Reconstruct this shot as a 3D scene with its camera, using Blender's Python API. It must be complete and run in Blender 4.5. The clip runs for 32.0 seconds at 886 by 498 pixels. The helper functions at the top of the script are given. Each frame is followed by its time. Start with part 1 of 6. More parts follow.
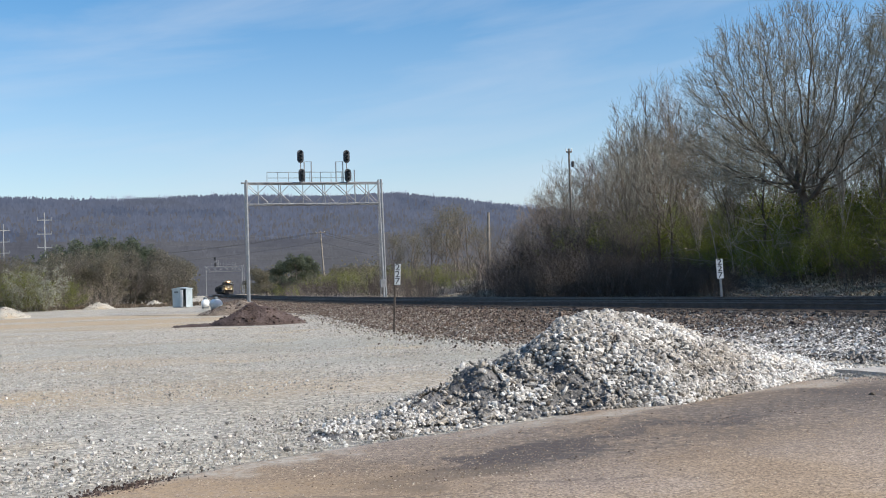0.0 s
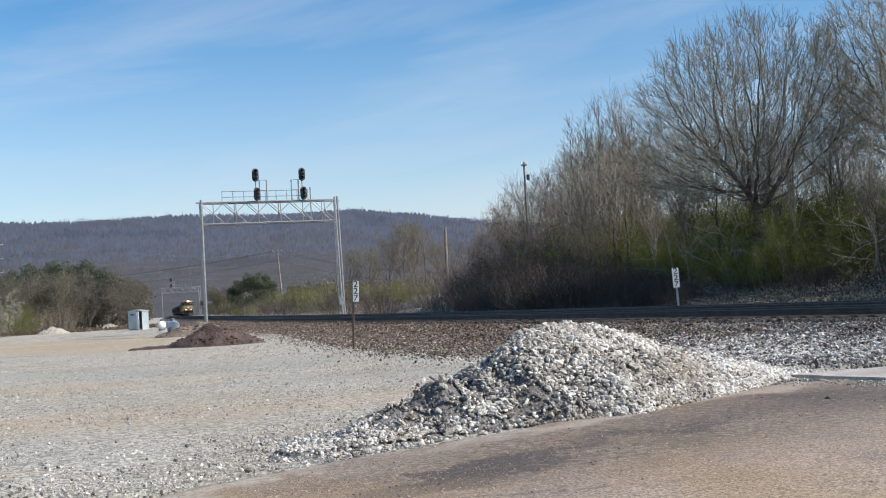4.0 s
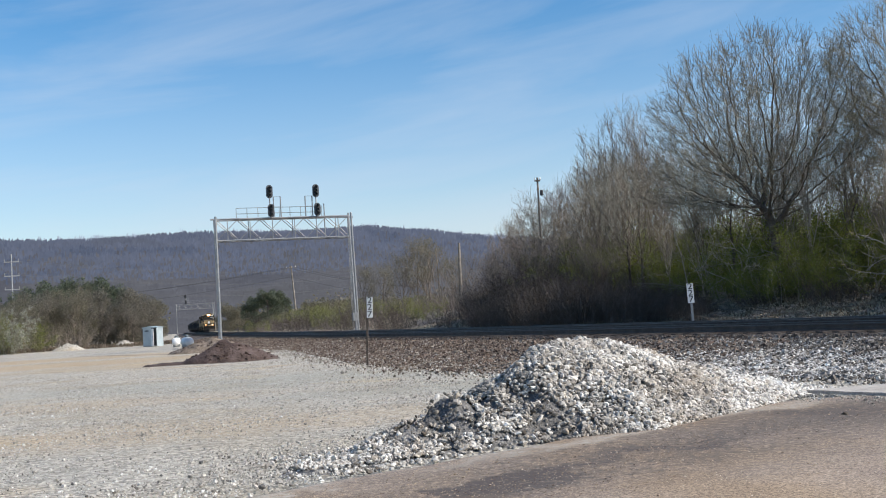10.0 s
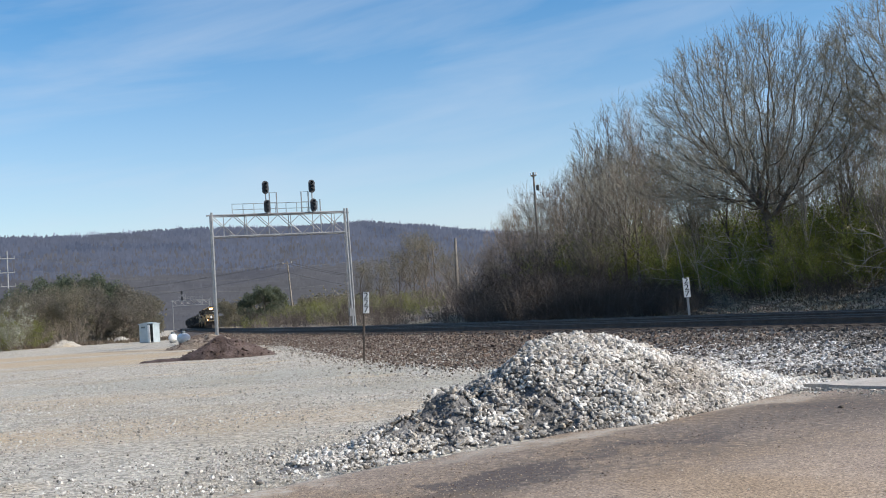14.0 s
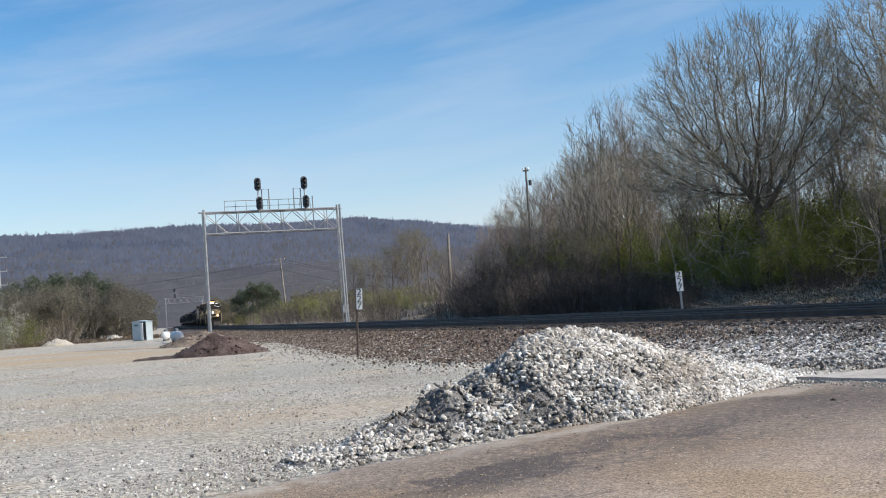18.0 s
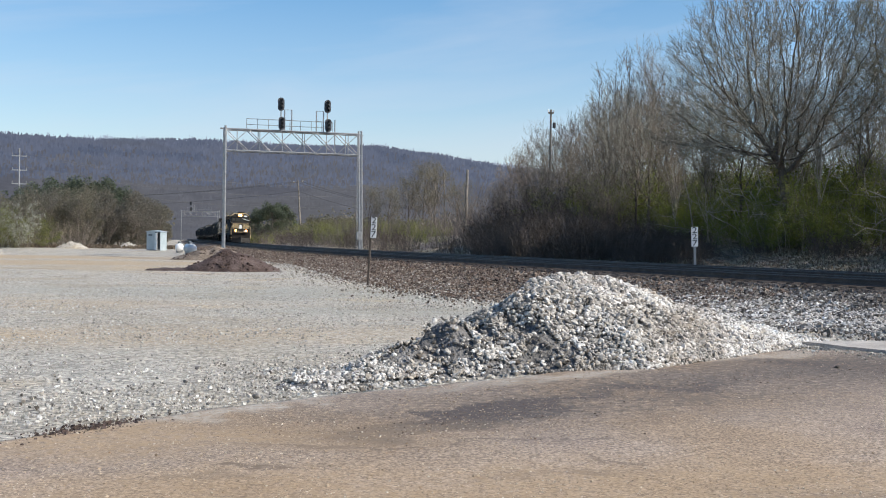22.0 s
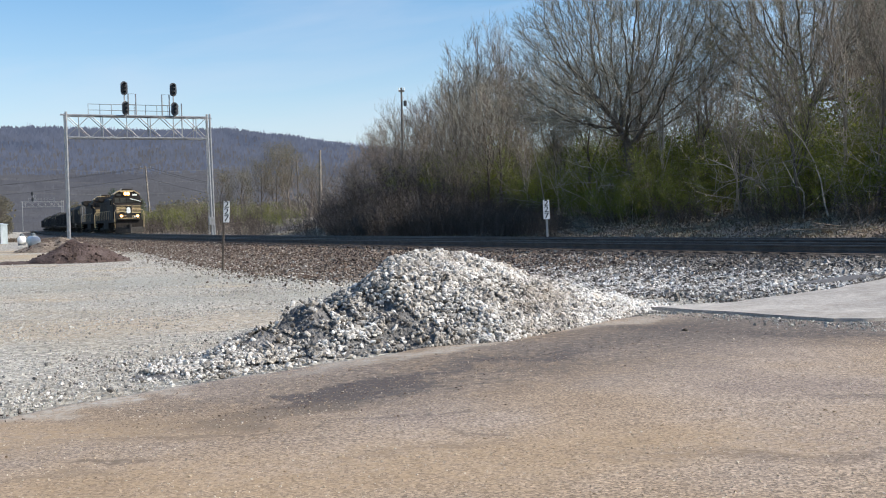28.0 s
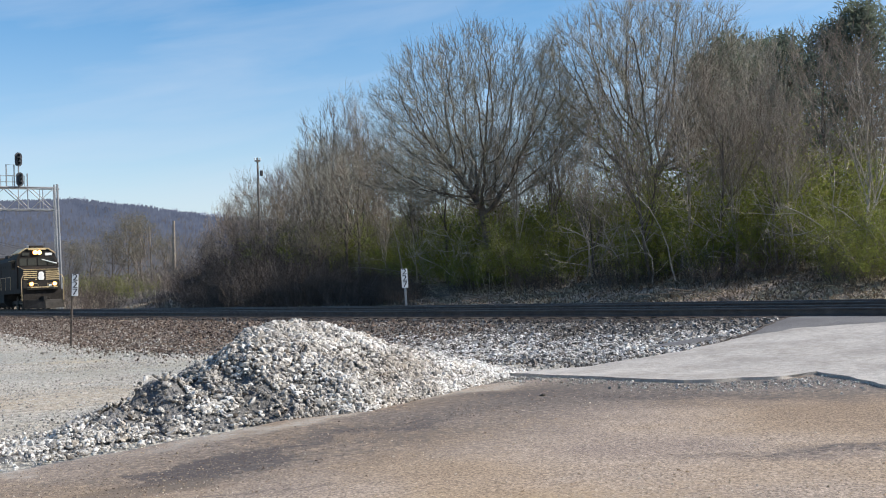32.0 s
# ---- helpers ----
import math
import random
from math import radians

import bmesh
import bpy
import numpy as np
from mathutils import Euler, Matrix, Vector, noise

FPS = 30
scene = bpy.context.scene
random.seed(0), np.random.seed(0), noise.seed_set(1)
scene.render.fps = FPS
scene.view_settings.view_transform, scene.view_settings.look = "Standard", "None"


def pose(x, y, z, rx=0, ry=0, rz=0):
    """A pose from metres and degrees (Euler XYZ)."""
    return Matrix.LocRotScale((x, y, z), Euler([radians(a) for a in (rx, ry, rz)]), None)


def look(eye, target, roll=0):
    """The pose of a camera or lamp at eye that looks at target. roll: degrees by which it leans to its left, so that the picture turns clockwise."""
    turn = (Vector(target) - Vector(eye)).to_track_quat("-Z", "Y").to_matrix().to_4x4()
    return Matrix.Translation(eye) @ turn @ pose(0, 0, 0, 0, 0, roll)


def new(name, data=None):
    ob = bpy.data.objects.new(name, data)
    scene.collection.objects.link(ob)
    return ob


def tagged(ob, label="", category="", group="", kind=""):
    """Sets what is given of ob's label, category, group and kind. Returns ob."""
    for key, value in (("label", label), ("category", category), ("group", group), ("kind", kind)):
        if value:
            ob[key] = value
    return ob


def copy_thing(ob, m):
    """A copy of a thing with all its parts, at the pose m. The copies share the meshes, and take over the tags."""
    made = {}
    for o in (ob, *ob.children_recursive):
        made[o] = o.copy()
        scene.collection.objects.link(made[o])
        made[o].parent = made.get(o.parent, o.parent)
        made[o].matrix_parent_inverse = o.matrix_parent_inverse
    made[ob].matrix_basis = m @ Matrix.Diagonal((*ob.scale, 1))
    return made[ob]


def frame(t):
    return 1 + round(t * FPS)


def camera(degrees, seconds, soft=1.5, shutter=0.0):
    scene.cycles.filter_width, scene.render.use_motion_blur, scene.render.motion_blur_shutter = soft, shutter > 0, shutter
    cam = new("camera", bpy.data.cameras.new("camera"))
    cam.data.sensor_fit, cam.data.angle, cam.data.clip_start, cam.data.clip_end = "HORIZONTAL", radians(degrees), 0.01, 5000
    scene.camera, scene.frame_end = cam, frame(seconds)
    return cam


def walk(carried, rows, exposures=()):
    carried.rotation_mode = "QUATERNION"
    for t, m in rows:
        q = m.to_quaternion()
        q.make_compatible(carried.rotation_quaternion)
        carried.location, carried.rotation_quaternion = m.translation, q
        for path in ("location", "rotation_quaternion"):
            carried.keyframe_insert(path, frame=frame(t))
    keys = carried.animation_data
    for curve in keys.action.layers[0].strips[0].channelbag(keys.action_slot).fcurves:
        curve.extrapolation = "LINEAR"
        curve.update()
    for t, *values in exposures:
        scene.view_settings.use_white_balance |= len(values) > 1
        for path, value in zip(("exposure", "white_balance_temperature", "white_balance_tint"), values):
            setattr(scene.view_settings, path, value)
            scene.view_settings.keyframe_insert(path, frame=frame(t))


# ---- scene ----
import collections

cam = camera(43.77, 32.0, soft=1.05, shutter=0.15)
EYE = 1.5
# seconds, yaw, pitch, roll of a hand-held camera that turns on one spot
ROWS = [
    (0.0, 1.33, 1.89, 1.82), (0.5, 0.87, 2.18, 2.42), (1.0, 0.16, 2.17, 2.81), (1.5, -0.41, 2.22, 2.98), (2.0, -0.76, 2.27, 3.15),
    (2.5, -0.89, 2.4, 3.15), (4.5, -0.8, 2.75, 3.26), (5.0, -0.76, 3.07, 3.11), (5.5, -0.63, 3.52, 2.96), (6.0, -0.45, 4.01, 2.74),
    (6.5, -0.23, 4.32, 2.65), (7.0, -0.02, 4.42, 2.65), (7.5, 0.11, 4.34, 2.8), (8.0, 0.13, 4.15, 2.96), (8.5, 0.07, 3.91, 3.13),
    (9.0, -0.0, 3.71, 3.25), (9.5, -0.05, 3.54, 3.35), (10.0, -0.1, 3.45, 3.36), (10.5, -0.1, 3.42, 3.33), (11.0, -0.11, 3.36, 3.42),
    (11.5, -0.14, 3.28, 3.42), (12.0, -0.16, 3.18, 3.48), (12.5, -0.18, 3.1, 3.5), (13.0, -0.21, 3.05, 3.51), (13.5, -0.24, 3.1, 3.52),
    (14.0, -0.28, 3.19, 3.57), (14.5, -0.35, 3.32, 3.56), (16.5, -0.59, 3.11, 3.79), (17.0, -0.6, 3.01, 3.86), (17.5, -0.62, 2.96, 3.89),
    (18.0, -0.63, 2.94, 4.0), (18.5, -0.69, 2.64, 4.24), (19.0, -0.9, 2.41, 4.46), (19.5, -1.23, 1.87, 4.76), (20.0, -1.96, 2.13, 4.23),
    (20.2, -2.17, 3.44, 3.3), (20.5, -2.03, 4.24, 0.94), (20.7, -1.55, 3.63, -0.48), (21.0, -0.24, 1.65, -2.01), (21.2, 0.44, 0.5, -2.35),
    (21.5, 0.93, -0.52, -2.18), (22.0, 0.07, -0.42, -0.85), (22.5, -1.59, 0.13, -0.11), (23.0, -2.78, 0.59, 0.34), (23.5, -3.48, 0.58, 0.62),
    (24.0, -3.91, 0.1, 0.99), (24.5, -4.35, -0.81, 1.37), (25.0, -5.04, -1.93, 1.65), (25.5, -5.85, -2.74, 1.81), (27.5, -7.3, -1.91, 1.42),
    (28.0, -7.42, -1.53, 1.31), (28.5, -7.86, -1.35, 1.3), (29.0, -8.57, -1.31, 1.39), (29.5, -9.61, -1.18, 1.4), (30.0, -10.76, -0.74, 1.36),
    (30.5, -11.88, 0.1, 1.43), (31.0, -13.01, 0.91, 1.47), (31.5, -13.93, 1.61, 1.73), (32.0, -14.76, 1.84, 2.12),
]
walk(cam, [(t, pose(0, 0, EYE, 90 + pitch, roll, yaw)) for t, yaw, pitch, roll in ROWS],
     exposures=[(0.0, 0.12), (19.0, 0.12), (22.0, 0.12), (25.0, 0.17), (28.0, 0.21), (30.0, 0.24), (32.0, 0.19)])

# ---- light ----
SUN_AZ, SUN_EL = 107.0, 37.0        # degrees clockwise from straight ahead, degrees above the horizon
world = bpy.data.worlds.new("world")
scene.world = world
world.use_nodes = True
wn, wl = world.node_tree.nodes, world.node_tree.links
wn.clear()
w_out = wn.new("ShaderNodeOutputWorld")
w_bg = wn.new("ShaderNodeBackground")
w_bg.inputs["Strength"].default_value = 0.142
sky = wn.new("ShaderNodeTexSky")
sky.sky_type = "NISHITA"
sky.sun_disc = False
sky.sun_elevation, sky.sun_rotation = radians(SUN_EL), radians(SUN_AZ)
sky.air_density, sky.dust_density, sky.ozone_density = 1.0, 0.8, 1.3
w_tc = wn.new("ShaderNodeTexCoord")
w_map = wn.new("ShaderNodeMapping")
w_map.vector_type = "TEXTURE"
w_map.inputs["Rotation"].default_value = (0, radians(-9), 0)
w_map.inputs["Scale"].default_value = (0.7, 0.7, 0.11)
w_noise = wn.new("ShaderNodeTexNoise")
w_noise.inputs["Scale"].default_value = 2.3
w_noise.inputs["Detail"].default_value = 7.0
w_noise.inputs["Roughness"].default_value = 0.55
w_noise.inputs["Distortion"].default_value = 0.35
w_ramp = wn.new("ShaderNodeValToRGB")
w_ramp.color_ramp.elements[0].position, w_ramp.color_ramp.elements[1].position = 0.45, 0.76
w_ramp.color_ramp.elements[0].color, w_ramp.color_ramp.elements[1].color = (0, 0, 0, 1), (0.34, 0.34, 0.34, 1)
w_mix = wn.new("ShaderNodeMixRGB")
w_mix.inputs["Color2"].default_value = (4.3, 4.75, 6.0, 1)
wl.new(w_tc.outputs["Generated"], w_map.inputs["Vector"])
wl.new(w_map.outputs["Vector"], w_noise.inputs["Vector"])
wl.new(w_noise.outputs["Fac"], w_ramp.inputs["Fac"])
w_sep = wn.new("ShaderNodeSeparateXYZ")
w_haze = wn.new("ShaderNodeMapRange")       # the air whitens towards the horizon
w_haze.interpolation_type = "SMOOTHERSTEP"
w_haze.inputs["From Min"].default_value, w_haze.inputs["From Max"].default_value = 0.36, -0.02
w_haze.inputs["To Min"].default_value, w_haze.inputs["To Max"].default_value = 0.0, 0.38
wl.new(w_tc.outputs["Generated"], w_sep.inputs["Vector"])
wl.new(w_sep.outputs["Z"], w_haze.inputs["Value"])
w_cloud = wn.new("ShaderNodeMixRGB")
w_cloud.inputs["Color2"].default_value = (4.3, 4.8, 5.5, 1)     # thin high cloud
wl.new(w_haze.outputs["Result"], w_mix.inputs["Fac"])
wl.new(w_ramp.outputs["Color"], w_cloud.inputs["Fac"])
w_hue = wn.new("ShaderNodeHueSaturation")
w_hue.inputs["Saturation"].default_value = 1.46
wl.new(sky.outputs["Color"], w_hue.inputs["Color"])
wl.new(w_hue.outputs["Color"], w_cloud.inputs["Color1"])
wl.new(w_cloud.outputs["Color"], w_mix.inputs["Color1"])
wl.new(w_mix.outputs["Color"], w_bg.inputs["Color"])
wl.new(w_bg.outputs["Background"], w_out.inputs["Surface"])

sun_data = bpy.data.lights.new("sun", "SUN")
sun_data.energy, sun_data.angle, sun_data.color = 5.4, radians(0.53), (1.0, 0.95, 0.87)
sun = new("sun", sun_data)
a, e = radians(SUN_AZ), radians(SUN_EL)
sun.matrix_world = look((0, 0, 60), (-math.sin(a) * math.cos(e), -math.cos(a) * math.cos(e), 60 - math.sin(e)))


# ---- materials ----
def surf(name, colors, scale=4.0, fine=60.0, rough=0.8, metal=0.0, bump=0.3, dist=0.02, island=0.0, objects=0.0, fine_mix=0.35, spec=0.3, specks=0.0, speck=0.4):
    """A worn surface: colours blended by a coarse noise, a fine grain over it, and its relief."""
    m = bpy.data.materials.new(name)
    m.use_nodes = True
    n, l = m.node_tree.nodes, m.node_tree.links
    b = n["Principled BSDF"]
    b.inputs["Roughness"].default_value, b.inputs["Metallic"].default_value = rough, metal
    b.inputs["Specular IOR Level"].default_value = spec
    tc = n.new("ShaderNodeTexCoord")
    big = n.new("ShaderNodeTexNoise")
    big.inputs["Scale"].default_value, big.inputs["Detail"].default_value = scale, 6.0
    small = n.new("ShaderNodeTexNoise")
    small.inputs["Scale"].default_value, small.inputs["Detail"].default_value = fine, 3.0
    for t in (big, small):
        l.new(tc.outputs["Object"], t.inputs["Vector"])
    ramp = n.new("ShaderNodeValToRGB")
    els = ramp.color_ramp.elements
    lo, hi = 0.33, 0.67
    while len(els) < len(colors):
        els.new(0.5)
    for i, c in enumerate(colors):
        els[i].position = lo + (hi - lo) * i / max(1, len(colors) - 1)
        els[i].color = (*c, 1)
    l.new(big.outputs["Fac"], ramp.inputs["Fac"])
    grain = n.new("ShaderNodeMapRange")
    grain.inputs["From Min"].default_value, grain.inputs["From Max"].default_value = 0.25, 0.75
    grain.inputs["To Min"].default_value, grain.inputs["To Max"].default_value = 1 - fine_mix, 1 + fine_mix
    l.new(small.outputs["Fac"], grain.inputs["Value"])
    factor = grain.outputs["Result"]
    for on, node, out in ((island, "ShaderNodeNewGeometry", "Random Per Island"), (objects, "ShaderNodeObjectInfo", "Random")):
        if on:
            g = n.new(node)
            r = n.new("ShaderNodeMapRange")
            r.inputs["To Min"].default_value, r.inputs["To Max"].default_value = 1 - on, 1 + on
            l.new(g.outputs[out], r.inputs["Value"])
            x = n.new("ShaderNodeMath")
            x.operation = "MULTIPLY"
            l.new(factor, x.inputs[0])
            l.new(r.outputs["Result"], x.inputs[1])
            factor = x.outputs["Value"]
    if specks:          # single light and dark grains
        vo, sp, mr, x = n.new("ShaderNodeTexVoronoi"), n.new("ShaderNodeSeparateColor"), n.new("ShaderNodeMapRange"), n.new("ShaderNodeMath")
        vo.inputs["Scale"].default_value = specks
        l.new(tc.outputs["Object"], vo.inputs["Vector"])
        l.new(vo.outputs["Color"], sp.inputs["Color"])
        mr.inputs["To Min"].default_value, mr.inputs["To Max"].default_value = 1 - speck, 1 + speck
        l.new(sp.outputs[0], mr.inputs["Value"])
        x.operation = "MULTIPLY"
        l.new(factor, x.inputs[0])
        l.new(mr.outputs["Result"], x.inputs[1])
        factor = x.outputs["Value"]
    mul = n.new("ShaderNodeVectorMath")
    mul.operation = "SCALE"
    l.new(ramp.outputs["Color"], mul.inputs["Vector"])
    l.new(factor, mul.inputs["Scale"])
    l.new(mul.outputs["Vector"], b.inputs["Base Color"])
    if bump:
        bp = n.new("ShaderNodeBump")
        bp.inputs["Strength"].default_value, bp.inputs["Distance"].default_value = bump, dist
        l.new(small.outputs["Fac"], bp.inputs["Height"])
        l.new(bp.outputs["Normal"], b.inputs["Normal"])
    return m


def stones_mat(name, tones, rough=0.85, extra=0.25):
    """Broken stone: each stone takes one of the tones, with mottling."""
    m = surf(name, [(0.66, 0.62, 0.58), (1.05, 1.05, 1.05)], scale=1.1, fine=55, rough=rough, bump=0.35, dist=0.012, fine_mix=extra)
    n, l = m.node_tree.nodes, m.node_tree.links
    b = n["Principled BSDF"]
    old = b.inputs["Base Color"].links[0].from_socket
    g, o = n.new("ShaderNodeNewGeometry"), n.new("ShaderNodeObjectInfo")
    add, fr = n.new("ShaderNodeMath"), n.new("ShaderNodeMath")
    add.operation, fr.operation = "ADD", "FRACT"
    l.new(g.outputs["Random Per Island"], add.inputs[0])
    l.new(o.outputs["Random"], add.inputs[1])
    l.new(add.outputs["Value"], fr.inputs[0])
    ramp = n.new("ShaderNodeValToRGB")
    els = ramp.color_ramp.elements
    while len(els) < len(tones):
        els.new(0.5)
    for i, c in enumerate(tones):
        els[i].position, els[i].color = i / (len(tones) - 1), (*c, 1)
    l.new(fr.outputs["Value"], ramp.inputs["Fac"])
    mul = n.new("ShaderNodeVectorMath")
    mul.operation = "MULTIPLY"
    l.new(old, mul.inputs[0])
    l.new(ramp.outputs["Color"], mul.inputs[1])
    l.new(mul.outputs["Vector"], b.inputs["Base Color"])
    return m


def plain(name, color, rough=0.6, metal=0.0, glow=0.0, spec=0.4):
    m = bpy.data.materials.new(name)
    m.use_nodes = True
    b = m.node_tree.nodes["Principled BSDF"]
    b.inputs["Base Color"].default_value = (*color, 1)
    b.inputs["Roughness"].default_value, b.inputs["Metallic"].default_value = rough, metal
    b.inputs["Specular IOR Level"].default_value = spec
    if glow:
        b.inputs["Emission Color"].default_value, b.inputs["Emission Strength"].default_value = (*color, 1), glow
    return m


def leaf_mat(name, tones, rough=0.6):
    m = stones_mat(name, tones, rough, 0.15)
    n, l = m.node_tree.nodes, m.node_tree.links
    b = n["Principled BSDF"]
    tr = n.new("ShaderNodeBsdfTranslucent")
    mix = n.new("ShaderNodeMixShader")
    mix.inputs["Fac"].default_value = 0.58
    l.new(b.inputs["Base Color"].links[0].from_socket, tr.inputs["Color"])
    l.new(b.outputs["BSDF"], mix.inputs[1])
    l.new(tr.outputs["BSDF"], mix.inputs[2])
    l.new(mix.outputs["Shader"], n["Material Output"].inputs["Surface"])
    return m


GRAVEL = surf("pale_gravel", [(0.37, 0.315, 0.235), (0.40, 0.36, 0.295), (0.42, 0.385, 0.325), (0.44, 0.36, 0.255)], scale=0.22, fine=24, bump=0.9, dist=0.05, fine_mix=0.3, specks=19, speck=0.46)
LAND = surf("winter_grass_ground", [(0.25, 0.19, 0.14), (0.38, 0.297, 0.22), (0.25, 0.214, 0.136), (0.34, 0.265, 0.195)], scale=0.5, fine=14, specks=9, speck=0.45, bump=0.8, dist=0.06)
CHIPSEAL = surf("tan_chipseal", [(0.25, 0.178, 0.116), (0.315, 0.232, 0.157), (0.325, 0.252, 0.19), (0.255, 0.197, 0.156)], scale=0.35, fine=38, bump=0.5, dist=0.012, fine_mix=0.42, specks=66, speck=0.5)
CONCRETE = surf("worn_concrete", [(0.33, 0.295, 0.255), (0.40, 0.36, 0.315), (0.45, 0.41, 0.36)], scale=1.3, fine=9, bump=0.6, dist=0.015, fine_mix=0.2, specks=60, speck=0.14)
ASPHALT = surf("grey_asphalt", [(0.12, 0.11, 0.105), (0.17, 0.16, 0.15)], scale=1.2, fine=80, bump=0.6, dist=0.01)
BED = surf("dark_ballast_bed", [(0.065, 0.05, 0.04), (0.095, 0.073, 0.058), (0.13, 0.105, 0.085)], scale=0.5, fine=18, bump=1.0, dist=0.06, fine_mix=0.4, specks=16, speck=0.5)
DIRT_TAN = surf("tan_dry_dirt", [(0.15, 0.115, 0.085), (0.21, 0.165, 0.125), (0.26, 0.21, 0.165)], scale=0.9, fine=14, bump=1, dist=0.06, fine_mix=0.4, specks=9, speck=0.3)
BALLAST_BROWN = stones_mat("rusty_ballast", [(0.05, 0.035, 0.028), (0.15, 0.105, 0.08), (0.215, 0.168, 0.13), (0.08, 0.057, 0.044), (0.36, 0.32, 0.275)])
BALLAST_GREY = stones_mat("grey_ballast", [(0.075, 0.066, 0.057), (0.18, 0.162, 0.145), (0.11, 0.095, 0.08), (0.38, 0.36, 0.335), (0.14, 0.12, 0.10)])
WHITE_STONE = stones_mat("white_crushed_stone", [(0.50, 0.48, 0.44), (0.76, 0.74, 0.70), (0.58, 0.555, 0.51), (0.84, 0.825, 0.79), (0.52, 0.465, 0.39), (0.42, 0.405, 0.38), (0.70, 0.67, 0.62), (0.33, 0.315, 0.29)], rough=0.95)
GREY_STONE = stones_mat("grey_crushed_stone", [(0.30, 0.285, 0.26), (0.44, 0.42, 0.385), (0.36, 0.325, 0.275), (0.52, 0.50, 0.465), (0.24, 0.225, 0.205), (0.40, 0.375, 0.34)], rough=0.95)
ROAD_CHIP = stones_mat("tan_road_chips", [(0.50, 0.41, 0.30), (0.34, 0.25, 0.17), (0.68, 0.60, 0.49), (0.42, 0.32, 0.22), (0.58, 0.47, 0.34)])
DARK_STONE = stones_mat("dark_crushed_stone", [(0.09, 0.085, 0.075), (0.17, 0.16, 0.145), (0.12, 0.10, 0.08), (0.26, 0.25, 0.23), (0.14, 0.135, 0.13)])
LOT_STONE = stones_mat("pale_lot_gravel", [(0.30, 0.28, 0.24), (0.56, 0.54, 0.49), (0.42, 0.395, 0.34), (0.68, 0.66, 0.62), (0.24, 0.222, 0.195), (0.40, 0.385, 0.35)])
# heap core kept dark: shade between the stones is put into its colour
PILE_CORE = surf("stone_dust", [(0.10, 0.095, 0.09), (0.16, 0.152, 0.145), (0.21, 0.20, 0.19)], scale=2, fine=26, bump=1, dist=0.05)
DIRT = surf("dark_red_dirt", [(0.045, 0.030, 0.025), (0.075, 0.05, 0.042), (0.12, 0.088, 0.076)], scale=1.3, fine=11, bump=1, dist=0.08, fine_mix=0.5)
DIRT_CLOD = stones_mat("dirt_clods", [(0.045, 0.030, 0.025), (0.085, 0.058, 0.048), (0.15, 0.11, 0.095), (0.06, 0.04, 0.033)])
RAIL_STEEL = surf("rusty_rail_steel", [(0.075, 0.06, 0.053), (0.12, 0.098, 0.086)], scale=3, fine=50, rough=0.8, metal=0.1, bump=0.2)
RAIL_HEAD = surf("polished_rail_head", [(0.09, 0.085, 0.08), (0.13, 0.125, 0.12)], scale=2, fine=90, rough=0.5, metal=1.0, bump=0.05)
TIE_WOOD = surf("creosoted_wood", [(0.045, 0.037, 0.032), (0.085, 0.07, 0.06)], scale=5, fine=40, rough=0.9, bump=0.6, objects=0.25)
GALV = surf("galvanised_steel", [(0.25, 0.255, 0.26), (0.34, 0.345, 0.35)], scale=2.5, fine=30, rough=0.5, metal=0.55, bump=0.08, fine_mix=0.12)
SIGNAL_BLACK = surf("black_signal_paint", [(0.05, 0.053, 0.06), (0.085, 0.09, 0.10)], scale=6, fine=60, rough=0.6, bump=0.1)
POLE_WOOD = surf("weathered_pole_wood", [(0.17, 0.145, 0.12), (0.28, 0.25, 0.215)], scale=3, fine=35, rough=0.9, bump=0.5)
LOCO_DULL = surf("dull_dark_steel", [(0.06, 0.06, 0.062), (0.10, 0.10, 0.103)], scale=3, fine=30, rough=0.7, metal=0.3, bump=0.08)
CABLE = plain("dark_cable", (0.085, 0.085, 0.09), 0.6)
SIGN_WHITE = surf("white_sign_paint", [(0.72, 0.72, 0.70), (0.82, 0.82, 0.80)], scale=6, fine=50, rough=0.55, bump=0.05, fine_mix=0.08)
SIGN_BLACK = plain("black_sign_paint", (0.015, 0.015, 0.015), 0.6)
POST_RUST = surf("rusty_sign_post", [(0.07, 0.055, 0.045), (0.14, 0.115, 0.095)], scale=9, fine=60, rough=0.8, metal=0.3, bump=0.2)
BARK = surf("grey_bark", [(0.10, 0.081, 0.064), (0.175, 0.144, 0.115)], scale=2.5, fine=22, rough=0.9, bump=0.5, objects=0.2)
BARK_WHITE = surf("bleached_bark", [(0.25, 0.22, 0.18), (0.39, 0.345, 0.29)], scale=2.5, fine=22, rough=0.9, bump=0.3, objects=0.25)
BARK_PALE = surf("pale_bark", [(0.26, 0.225, 0.18), (0.40, 0.355, 0.29)], scale=2.5, fine=22, rough=0.9, bump=0.4, objects=0.2)
TWIG = surf("bare_twigs", [(0.175, 0.143, 0.113), (0.285, 0.237, 0.188)], scale=1.2, fine=8, rough=0.9, bump=0, island=0.25, objects=0.15)
TWIG_GREY = surf("grey_green_twigs", [(0.20, 0.182, 0.145), (0.31, 0.285, 0.225)], scale=1.2, fine=8, rough=0.9, bump=0, island=0.25)
TWIG_PURPLE = surf("reddish_bare_twigs", [(0.135, 0.11, 0.096), (0.225, 0.185, 0.165)], scale=1.2, fine=8, rough=0.9, bump=0, island=0.25, objects=0.15)
